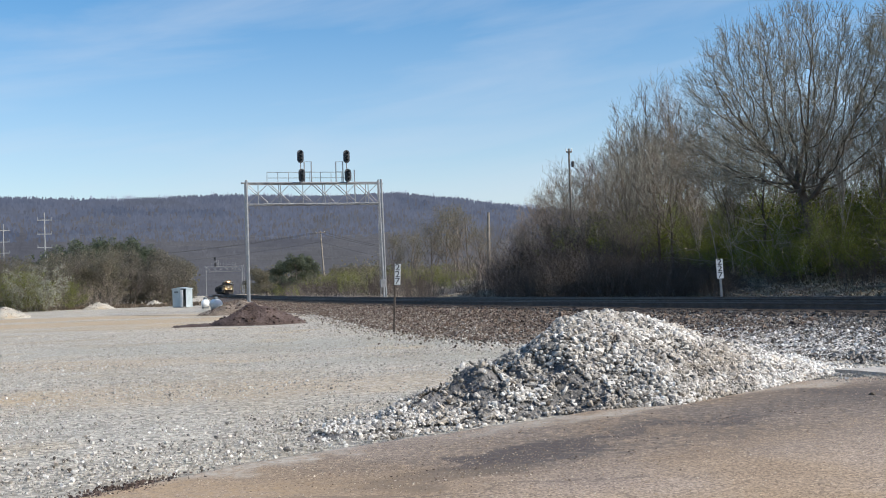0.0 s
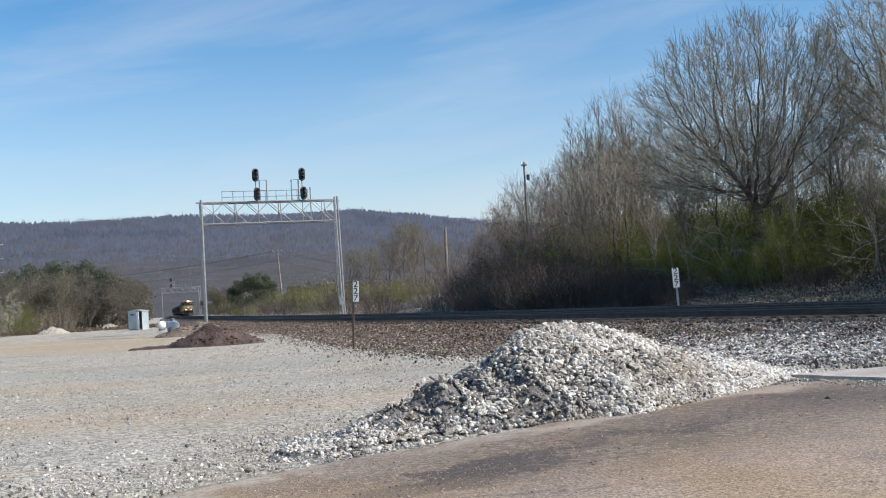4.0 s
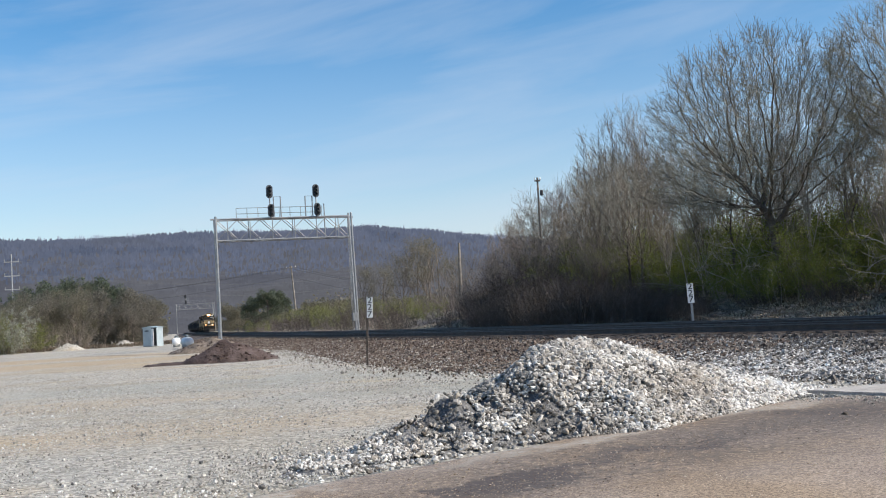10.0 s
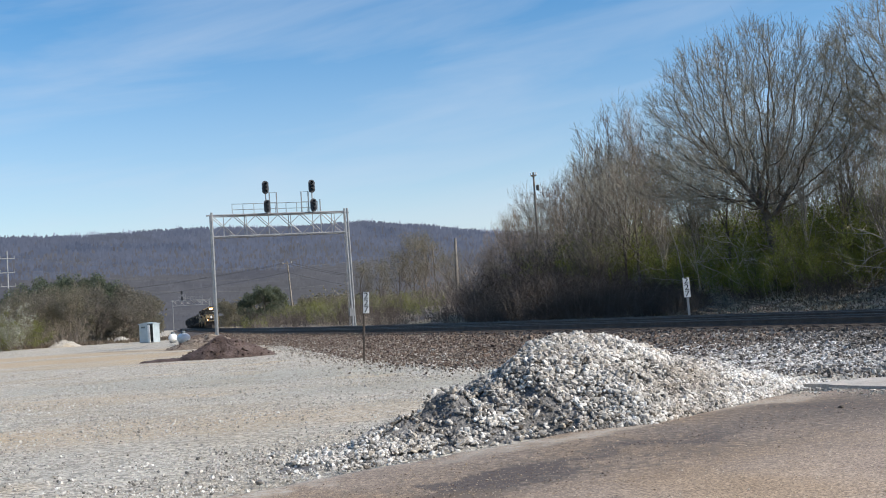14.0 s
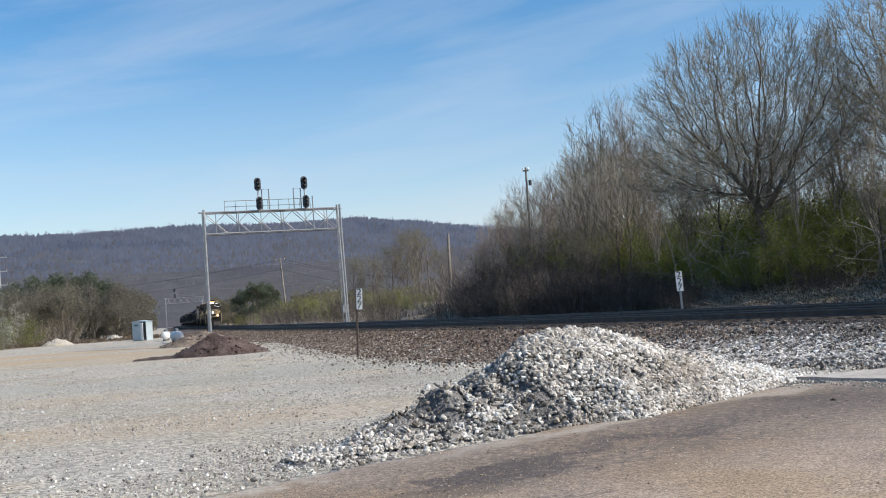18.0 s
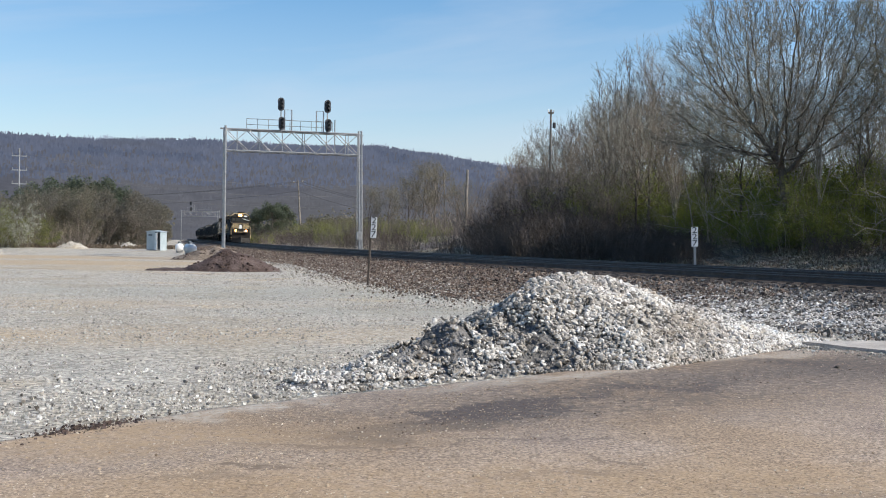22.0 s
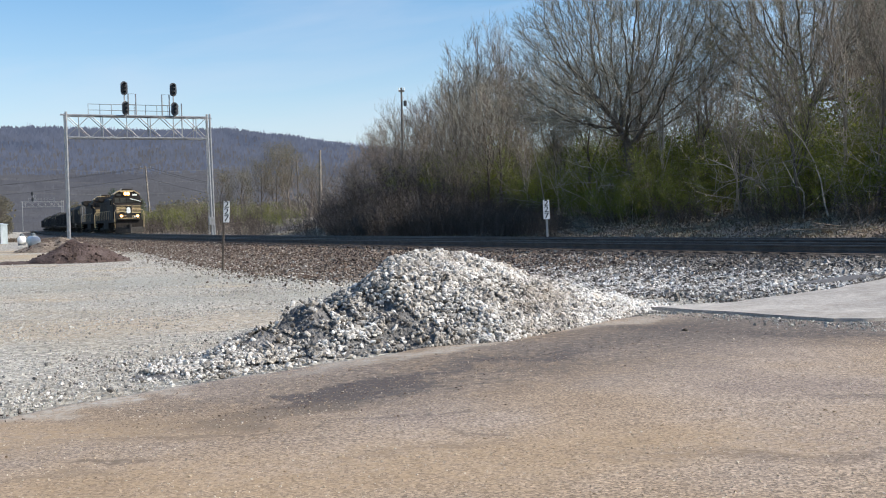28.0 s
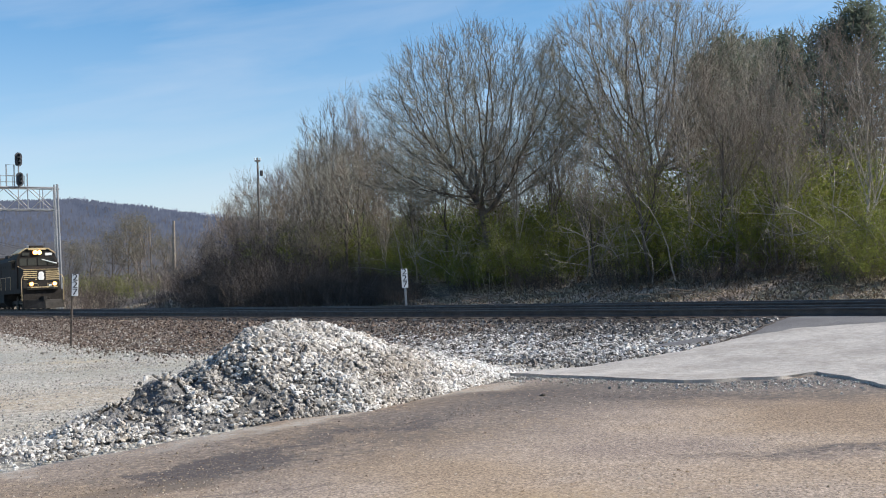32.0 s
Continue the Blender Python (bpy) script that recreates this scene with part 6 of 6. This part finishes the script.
brush = [
    scrub("brush", 51, 3.4, 1.9, 46, TWIG_PURPLE, "dense leafless brown brush"),
    scrub("brush", 52, 4.6, 2.2, 50, TWIG, "tall leafless grey brush"),
    scrub("brush", 53, 2.4, 1.8, 44, TWIG_DARK, "low tangled brown brush darkened for the thicket's shade", leaves=5200, leaf=BROWN_LEAF, leaf_size=0.05),
    scrub("brush", 54, 4.2, 2.0, 60, TWIG_DARK, "tall tangled brown brush darkened for the thicket's shade", leaves=6000, leaf=BROWN_LEAF, leaf_size=0.05),
]
green = [
    scrub("green_shrub", 61, 4.6, 2.2, 30, BARK, "shrub with fresh green spring leaves", leaves=11000, leaf_size=0.075),
    scrub("green_shrub", 62, 3.4, 2.0, 26, BARK_PALE, "shrub with fresh green spring leaves", leaves=9000, leaf_size=0.072),
]
evergreen = scrub("evergreen_tree", 63, 8.0, 3.6, 40, BARK, "rounded dark green evergreen tree", leaves=9000, leaf=EVERGREEN, leaf_size=0.3, category="tree")
pines = [pine("pine_tree", 71, 14.0, "dark green pine behind the bare trees", 9500), pine("pine_tree", 72, 9.0, "round dark evergreen tree", 6000, 0.36, 0.06, 0.5, EVERGREEN, 0.3)]
saplings = [
    bare_tree("sapling", 31, 6.0, 0.045, 0.2, [5, 3, 2], [0.45, 0.3, 0.18, 0.9], [0.75, 0.7, 0.7], BARK_WHITE, BARK_PALE, "slender leaning sapling with bleached pale bark", lift=0.03, wander=0.22),
    bare_tree("sapling", 32, 5.0, 0.04, 0.15, [6, 3, 2], [0.55, 0.3, 0.18, 0.8], [0.9, 0.7, 0.7], BARK_WHITE, BARK_PALE, "arching sapling with bleached pale limbs", lift=-0.02, wander=0.26),
    bare_tree("sapling", 33, 4.0, 0.035, 0.1, [5, 4, 2], [0.6, 0.34, 0.2, 0.7], [1.0, 0.8, 0.7], BARK_PALE, BARK_PALE, "crooked low sapling with pale tangled limbs", lift=-0.03, wander=0.3),
]
placed = set()


def plant(src, az, off, scale=1.0, zscale=1.0, d=None, el=None):
    """Plants a copy beside the line (off) or at a distance (d); el: how high its top stands above the horizon, in degrees."""
    dist = edge_distance(az, off) if d is None else d
    if el is not None:
        p = at(az, dist)
        top = EYE + dist * math.tan(radians(el)) - float(ground_z(p.x, p.y)[0])
        scale = top / tall(src)
    ob = put(src, az, dist, scale, random.uniform(0, 360), src.name not in placed, zscale=zscale)
    placed.add(src.name)
    return ob


plant(big_tree, 17.2, 0, d=58, el=13.9).rotation_euler = (0, 0, radians(-17))
rnd = random.Random(5)
WOOD_AZ = [2, 3.4, 5, 6.3, 7.7, 8.9, 10.4, 12.5, 20, 22, 25, 28, 30, 33, 36, 44]
WOOD_EL = [3.2, 4.6, 5.9, 6.7, 8.0, 9.1, 10.6, 10.4, 10.0, 13.6, 15.2, 15.0, 13.2, 12.0, 12.6, 12.0]
# the wood on the bank, in two ranks
az, k = 2.4, 0
while az < 37.5:
    for rank, off in enumerate((14.0, 21.5)):
        if rank == 0 and az > 11 and rnd.random() < 0.75:
            continue
        a1 = az + rank * 0.5 + rnd.uniform(-0.25, 0.25)
        h = float(np.interp(a1, WOOD_AZ, WOOD_EL)) * (rnd.uniform(0.68, 0.95), rnd.uniform(0.8, 1.03))[rank]
        src = rnd.choice((kinds[2], kinds[0], limbed[0], limbed[1]) if a1 < 11 else (limbed[0], limbed[1], limbed[2], limbed[0], limbed[1], kinds[1], kinds[3]))
        plant(src, a1, off + rnd.uniform(-1.5, 2.0), el=h)
    az += 0.62 if az < 11 else (2.0 if az < 20 else 3.1)
# one more wide crown
for az, off, e, turn in ((25.4, 21, 15.2, 130),):
    plant(big_tree, az, off, el=e).rotation_euler = (0, 0, radians(turn))
# evergreens behind
for az, off, k, e in ((28.6, 36, 0, 11.6), (29.9, 33, 0, 12.4), (31.3, 36, 0, 12.0), (32.6, 33, 0, 12.2), (34.6, 36, 0, 12.6), (36.2, 37, 0, 13.4)):
    plant(pines[k], az, off, el=e)
# brush along the bank: a dense thicket with painted shade at its far end that runs out low, and little where the bank
# lies open
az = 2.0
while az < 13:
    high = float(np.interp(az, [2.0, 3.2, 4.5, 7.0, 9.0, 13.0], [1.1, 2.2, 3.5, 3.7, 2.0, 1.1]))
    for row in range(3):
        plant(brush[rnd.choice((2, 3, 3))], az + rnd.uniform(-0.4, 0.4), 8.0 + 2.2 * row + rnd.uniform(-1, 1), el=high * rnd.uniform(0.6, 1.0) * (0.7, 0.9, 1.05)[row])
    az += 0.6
for az in (15.5, 19.0, 23.5, 28.0, 31.0, 35.0):
    plant(brush[rnd.choice((0, 2))], az + rnd.uniform(-1, 1), 10.5 + rnd.uniform(-0.5, 1.5), rnd.uniform(0.45, 0.8))
# pale slender stems in front
for k in range(10):
    plant(kinds[1], 11.5 + 2.7 * k + rnd.uniform(-0.8, 0.8), 13.0 + rnd.uniform(-0.8, 1.2), rnd.uniform(0.42, 0.66))
# dark saplings that lean out over the bank
for k in range(9):
    plant(kinds[rnd.choice((0, 3))], 8.5 + 2.9 * k + rnd.uniform(-0.5, 0.5), 11.8 + rnd.uniform(-1.0, 3.0), rnd.uniform(0.32, 0.62))
# green shrubs
az = 6.6
while az < 39:
    if rnd.random() < (0.55 if az < 14 else 0.8):
        plant(green[rnd.choice((0, 1))], az, (14.5 if az < 13 else 12.2) + rnd.uniform(-0.8, 2.5), el=rnd.uniform(2.6, 4.0) if az < 18 else rnd.uniform(3.2, 5.2))
    top = float(np.interp(az, [6.6, 9, 13, 20, 28, 38], [3.4, 4.6, 5.0, 5.6, 6.6, 7.6]))
    plant(green[rnd.choice((0, 1))], az + 0.5, 16.5 + rnd.uniform(-1, 3), el=top * rnd.uniform(0.7, 1.1))
    plant(green[rnd.choice((0, 1))], az + 0.2, 23 + rnd.uniform(-1, 3), el=top * rnd.uniform(0.7, 1.0))
    az += 1.0 if az < 20 else 1.5
for az, off, e in ((35.4, 11.0, 3.8), (37.2, 10.2, 4.2)):
    plant(green[0], az, off, el=e)
# pale crooked saplings along the wood's front
for k in range(26):
    az = 9.5 + 1.08 * k + rnd.uniform(-0.4, 0.4)
    ob = plant(saplings[rnd.choice((0, 1, 2))], az, 12.0 + rnd.uniform(-1.0, 2.0), rnd.uniform(0.6, 1.15))
    ob.rotation_euler = (radians(rnd.uniform(-10, 10)), radians(rnd.uniform(-13, 13)), radians(rnd.uniform(0, 360)))
# a back row that closes the wood
for k in range(32):
    plant(brush[1], 8 + 0.95 * k, 29 + rnd.uniform(-3, 4), rnd.uniform(1.4, 2.2))
# fallen branches on the open bank
sticks = []
for k in range(150):
    f, o = rnd.uniform(17, 60), rnd.uniform(6.0, 11.5)
    x, y = on_line(f, o)
    a0, L = rnd.uniform(0, 6.28), rnd.uniform(0.5, 2.2)
    z = float(ground_z(x, y)[0]) + 0.08
    sticks.append((x, y, z, x + L * math.cos(a0), y + L * math.sin(a0), z + rnd.uniform(-0.1, 0.5), 0.025, 0.01))
tagged(part("fallen_branches", tubes("fallen_branches", sticks, 4, BARK), BARK, kind="stuff"), "grey fallen branches on the bank", "branches")
# low scrub along the far side of the line
for k in range(64):
    f = 60 + k * 3.3
    x, y = on_line(f, 6.0 + rnd.uniform(0, 6))
    plant((brush[3], green[1] if f > 100 else brush[2], brush[0], brush[2])[k % 4], math.degrees(math.atan2(x, y)), 0, rnd.uniform(0.7, 1.1), d=math.hypot(x, y))
# scrub at the far end of the bank and behind the signal bridge
for az, d, s in ((-3.4, 150, 1.1), (-2.0, 146, 1.3), (-0.9, 138, 1.2), (-0.1, 142, 1.4), (0.8, 132, 1.1), (1.6, 120, 1.6), (2.3, 112, 1.5), (2.9, 104, 1.5), (3.5, 98, 1.5), (-4.6, 170, 1.5), (1.9, 100, 1.1), (2.8, 92, 1.1)):
    plant(brush[1 if s > 1.55 else 0], az, 0, s, d=d)
for az, d, s in ((-3.9, 150, 0.6), (-1.9, 150, 0.72), (-1.1, 150, 0.86), (-0.4, 144, 0.78), (0.6, 150, 0.6), (-2.9, 160, 0.62)):
    plant(far_kinds[0], az, 0, s, d=d)
for az, d, s in ((-5.6, 190, 1.2), (-5.0, 180, 1.0), (-4.2, 175, 1.1), (-3.3, 165, 0.9), (-6.4, 200, 1.2), (-2.2, 165, 0.9), (-7.1, 215, 1.2), (-0.4, 150, 0.8)):
    plant(green[1], az, 0, s, d=d)
plant(evergreen, -22.6, 0, d=190, el=2.2)
# the wood on the far side of the lot
def leafy_tree(name, seed, height, width, count, leaf, size, label, low=0.12):
    """A full round-headed tree: a trunk, a few limbs, and small leaves in uneven overlapping masses."""
    g = np.random.default_rng(seed)
    segs = [(0, 0, -0.2, 0.1, 0, height * 0.5, 0.16, 0.1), (0.1, 0, height * 0.5, 0, 0.1, height * 0.9, 0.1, 0.03)]
    P = []
    for k in range(26):
        a0, u = g.uniform(0, 2 * np.pi), g.uniform(low, 0.93)
        rad = width * 0.5 * np.sqrt(max(0.0, 1 - ((u - 0.42) / 0.6) ** 2)) * g.uniform(0.35, 0.95)
        c = np.array([math.cos(a0) * rad, math.sin(a0) * rad, u * height])
        segs.append((0, 0, max(0.1, u - 0.2) * height, *c, 0.06, 0.02))
        m = count // 26
        q = g.normal(size=(m, 3))
        q *= (g.uniform(0.1, 1, (m, 1)) ** 0.45) / np.linalg.norm(q, axis=1, keepdims=True)
        P.append(c + q * np.array([width * 0.17, width * 0.17, height * 0.12]) * g.uniform(0.7, 1.3))
    t = thing(name, label, "tree", group="trees across the lot")
    part("trunk", tubes("trunk", segs[:2], 7, BARK), BARK, t)
    part("branchwork", tubes("branchwork", segs[2:], 4, BARK), BARK, t, kind="stuff")
    part("foliage", quads("foliage", np.concatenate(P), size, g, leaf), leaf, t, kind="stuff")
    return t


round_dark = leafy_tree("evergreen_tree", 91, 10.0, 7.0, 9000, EVERGREEN, 0.30, "full round-headed dark evergreen tree")
round_olive = [leafy_tree("budding_tree", 92, 9.0, 7.5, 7800, OLIVE, 0.24, "round-headed tree hazy with olive-grey buds", 0.06),
               leafy_tree("budding_tree", 93, 8.0, 6.0, 6500, BROWN_HAZE, 0.24, "round-headed grey-brown leafless tree", 0.06)]
for k in range(33):
    az = -31 + k * 0.5 + rnd.uniform(-0.2, 0.2)
    d = 172 + rnd.uniform(0, 40)
    h = float(np.interp(az, [-22, -17, -15, -12.5], [2.3, 2.6, 2.1, 1.3]))
    plant(round_olive[rnd.choice((0, 1, 1))], az, 0, d=d, el=h * rnd.uniform(0.7, 1.05))
    plant(far_kinds[rnd.choice((0, 1))], az + 0.2, 0, d=d - 8, el=h * rnd.uniform(0.75, 1.1))
    if k % 2:
        plant(brush[1], az, 0, 1.1 * rnd.uniform(0.8, 1.2), d=d - 16)
for az, d, e in ((-19.9, 222, 2.75), (-19.0, 226, 3.05), (-18.1, 228, 2.95), (-17.2, 224, 3.0), (-16.5, 222, 2.6), (-20.8, 220, 2.4), (-24, 215, 3.0), (-27, 215, 2.8), (-9.55, 246, 1.65), (-8.9, 240, 1.95), (-8.35, 246, 1.9)):
    plant(round_dark, az, 0, d=d, el=e)
for az, d, e in ((-15.0, 250, 2.0), (-14.5, 270, 1.7), (-10.9, 320, 1.4), (-10.4, 300, 1.3), (-6.8, 260, 1.3), (-6.0, 250, 1.25), (-5.2, 240, 1.3), (-4.4, 230, 1.2)):
    plant(round_olive[0], az, 0, d=d, el=e)
plant(pines[1], -25.5, 0, d=215, el=2.6)
pear = scrub("flowering_tree", 81, 8.0, 2.6, 40, BARK, "small tree covered in white blossom", leaves=9000, leaf=BLOSSOM, leaf_size=0.15, category="tree")
plant(pear, -21.4, 0, d=146, el=2.05)
plant(pear, -22.3, 0, d=150, el=1.7)
for az, d, s in ((-22.6, 148, 1.5), (-20.7, 152, 1.1), (-24.2, 150, 1.5)):
    plant(green[0], az, 0, s, d=d)
# tufts of dry grass on the bank
n = 60000
f, o = 14 + 96 * rng.beta(1.0, 2.0, n), rng.uniform(3.9, 13.5, n)
x, y = on_line(f, o)
P = np.c_[x, y, ground_z(x, y)]
tagged(part("dry_grass", quads("dry_grass", P, 0.17, rng, DRY, 0.3, 1.0, 0.16), DRY, kind="stuff"), "dry brown grass and weeds on the bank", "grass")
tagged(part("edge_weeds", quads("edge_weeds", EDGE_SOIL[:160], 0.035, rng, DRY, 0.6, 1.0, 0.12), DRY, kind="stuff"), "dead weeds in the soil on the road's edge", "grass")
# weeds at the lot's far edge
n = 9000
az, d = rng.uniform(-32, -13.2, n), rng.uniform(150, 176, n)
x, y = d * np.sin(np.radians(az)), d * np.cos(np.radians(az))
tagged(part("dry_weeds", quads("dry_weeds", np.c_[x, y, ground_z(x, y)], 0.4, rng, DRY, 0.5, 1.0), DRY, kind="stuff"), "dry brown weeds along the edge of the lot", "grass")


# a belt of budding woods in the middle distance
n = 900
az, d = rng.uniform(-34, 4.5, n), rng.uniform(270, 560, n)
hgt = rng.uniform(5.0, 10.0, n)
c = np.stack([d * np.sin(np.radians(az)), d * np.cos(np.radians(az)), hgt * 0.5], 1)
_, o = foot(c[:, 0], c[:, 1])
c, hgt = c[np.abs(o + 2) > 11], hgt[np.abs(o + 2) > 11]
w = rng.normal(size=(len(c), 150, 3))
w *= rng.uniform(0.3, 1.0, (len(c), 150, 1)) / np.linalg.norm(w, axis=2, keepdims=True)
P = (c[:, None] + w * np.stack([hgt * 0.42, hgt * 0.42, hgt * 0.52], 1)[:, None]).reshape(-1, 3)
tagged(part("far_woods", quads("far_woods", P, 0.75, rng, OLIVE), OLIVE, kind="stuff"), "belt of budding grey-brown woods in the middle distance", "woods")


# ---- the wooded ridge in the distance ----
# distance haze is put into these colours, thinner on the browner lower slope
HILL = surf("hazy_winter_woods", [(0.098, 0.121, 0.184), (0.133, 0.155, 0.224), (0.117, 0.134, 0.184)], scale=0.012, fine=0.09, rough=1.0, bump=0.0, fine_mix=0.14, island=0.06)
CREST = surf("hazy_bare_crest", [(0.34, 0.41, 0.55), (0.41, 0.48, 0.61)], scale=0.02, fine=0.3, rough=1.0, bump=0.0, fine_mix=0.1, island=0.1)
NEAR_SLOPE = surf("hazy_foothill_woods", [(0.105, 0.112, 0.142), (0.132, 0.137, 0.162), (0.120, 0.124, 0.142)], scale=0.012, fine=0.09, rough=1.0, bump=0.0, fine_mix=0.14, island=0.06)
for far in (HILL, CREST, NEAR_SLOPE):       # far backdrop: its air light is painted in and glows as emission
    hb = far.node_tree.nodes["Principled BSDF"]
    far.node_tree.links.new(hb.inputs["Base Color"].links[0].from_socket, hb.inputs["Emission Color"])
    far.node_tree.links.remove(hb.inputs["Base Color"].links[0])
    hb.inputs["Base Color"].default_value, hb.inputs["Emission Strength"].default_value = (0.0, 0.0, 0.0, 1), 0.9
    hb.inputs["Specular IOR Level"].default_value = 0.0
HILL_AZ = [-70, -40, -21, -16, -11.5, -7, -3.7, -0.7, 2.5, 8, 15, 30, 70]
HILL_EL = [4.0, 4.3, 4.45, 4.5, 4.4, 4.5, 4.6, 4.2, 3.8, 3.2, 2.8, 2.6, 2.4]


def hill_place(az, v):
    el = np.radians(np.interp(az, HILL_AZ, HILL_EL))
    d = 620 + 900 * v
    rise = smooth(0, 1.0, v) ** 0.8
    z = EYE + 1520 * np.tan(el) * np.where(v <= 1, rise, 1 - (v - 1) * 0.6)
    x, y = d * np.sin(np.radians(az)), d * np.cos(np.radians(az))
    return np.stack([x, y, z + lumps(x, y, 190, 9, 4) * np.clip(v, 0, 1) * (1 - 0.75 * (v > 0.9)) - 3], 1)


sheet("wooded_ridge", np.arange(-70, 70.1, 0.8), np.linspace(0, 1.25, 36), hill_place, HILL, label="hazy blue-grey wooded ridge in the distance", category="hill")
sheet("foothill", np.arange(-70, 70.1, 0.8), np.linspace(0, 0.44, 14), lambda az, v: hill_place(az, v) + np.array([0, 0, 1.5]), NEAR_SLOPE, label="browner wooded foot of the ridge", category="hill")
side_of = lambda az: np.stack([np.cos(np.radians(az)), -np.sin(np.radians(az)), 0 * az], 1)
turn = np.arange(7) * 2 * np.pi / 7
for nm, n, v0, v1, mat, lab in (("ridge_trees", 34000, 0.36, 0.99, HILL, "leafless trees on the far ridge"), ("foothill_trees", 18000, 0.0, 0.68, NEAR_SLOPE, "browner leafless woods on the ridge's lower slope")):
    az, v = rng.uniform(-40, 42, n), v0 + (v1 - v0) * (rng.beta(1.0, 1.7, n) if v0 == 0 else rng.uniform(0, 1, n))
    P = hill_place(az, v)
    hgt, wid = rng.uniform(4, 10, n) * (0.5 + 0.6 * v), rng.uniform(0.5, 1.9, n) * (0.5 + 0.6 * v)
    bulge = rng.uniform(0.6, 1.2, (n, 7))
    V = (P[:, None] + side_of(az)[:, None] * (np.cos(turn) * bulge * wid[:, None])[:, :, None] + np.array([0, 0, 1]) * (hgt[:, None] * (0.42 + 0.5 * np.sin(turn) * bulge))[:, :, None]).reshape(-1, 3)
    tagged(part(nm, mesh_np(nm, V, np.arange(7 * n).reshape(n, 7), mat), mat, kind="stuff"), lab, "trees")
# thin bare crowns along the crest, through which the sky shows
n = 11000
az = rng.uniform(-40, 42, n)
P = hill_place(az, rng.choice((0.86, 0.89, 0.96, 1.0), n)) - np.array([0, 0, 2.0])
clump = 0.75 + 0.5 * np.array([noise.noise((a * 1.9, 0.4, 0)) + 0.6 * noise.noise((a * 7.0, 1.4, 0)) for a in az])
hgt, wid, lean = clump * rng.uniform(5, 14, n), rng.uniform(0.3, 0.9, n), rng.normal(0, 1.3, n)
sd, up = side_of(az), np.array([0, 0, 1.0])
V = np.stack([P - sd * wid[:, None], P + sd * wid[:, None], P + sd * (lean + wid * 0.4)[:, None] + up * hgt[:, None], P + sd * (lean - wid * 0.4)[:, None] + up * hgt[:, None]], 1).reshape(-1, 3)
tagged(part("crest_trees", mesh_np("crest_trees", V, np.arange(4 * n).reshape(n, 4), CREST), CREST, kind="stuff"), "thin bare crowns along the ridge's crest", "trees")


# ---- an insect that darts past close by ----
FLY = plain("dark_insect_body", (0.02, 0.018, 0.016), 0.5)
WING = plain("pale_insect_wing", (0.35, 0.35, 0.34), 0.4)
fly = thing("flying_insect", "small dark flying insect darting through the air", "insect")
part("abdomen", Geo().lathe([(0, -0.0045), (0.0015, -0.003), (0.0019, 0), (0.0014, 0.003), (0, 0.004)], 8, Matrix.Rotation(math.pi / 2, 4, "Y")), FLY, fly)
part("head", Geo().lathe([(0, -0.0014), (0.0013, 0), (0, 0.0014)], 8, Matrix.Translation((0.0048, 0, 0.0004))), FLY, fly)
for q in (-1, 1):
    part("wing", Geo().add([(0.001, 0, 0.0016), (0.0, q * 0.003, 0.0032), (-0.0035, q * 0.0055, 0.0040), (-0.003, q * 0.001, 0.0018), (-0.0015, q * 0.003, 0.0025)], [(0, 1, 4), (1, 2, 4), (2, 3, 4), (3, 0, 4)]), WING, fly)


# ---- what moves: the train, and the insect ----
FLIGHT = [(0.0, -1.9, 2.05, 1.7), (1.2, -1.75, 2.05, 1.8), (1.7, -1.528, 2.306, 2.003), (1.8, -1.092, 2.3, 1.987), (1.9, -0.718, 2.295, 1.963), (2.0, -0.338, 2.29, 1.937), (2.1, -0.032, 2.287, 1.902), (2.2, 0.224, 2.282, 1.917), (2.3, 0.521, 2.277, 1.92), (2.4, 0.851, 2.272, 1.913), (2.5, 1.251, 2.267, 1.891), (3.0, 2.6, 2.0, 2.3), (32.0, 3.4, 1.4, 2.4)]


def motions():
    walk(fly, [(t, pose(x, y, z, 0, 0, -2)) for t, x, y, z in FLIGHT])
    nose_end = 88.7         # the nose's place along the line at the clip's end; the train slows a little on the way
    end = float(np.interp(nose_end, TAB_Y, TAB_S))
    for ob, back in train:
        rows = []
        for k in range(0, 33):
            s = end + (32 - k) * 8.9 + 0.018 * (32 - k) ** 2 + back
            f = float(np.interp(s, TAB_S, TAB_Y))
            x, y = on_line(f, 0.0)
            sl = float(line_slope(f))
            rows.append((float(k), pose(float(x), float(y), RAIL_Z, 0, 0, math.degrees(math.atan2(sl, -1)))))
        walk(ob, rows)


motions()
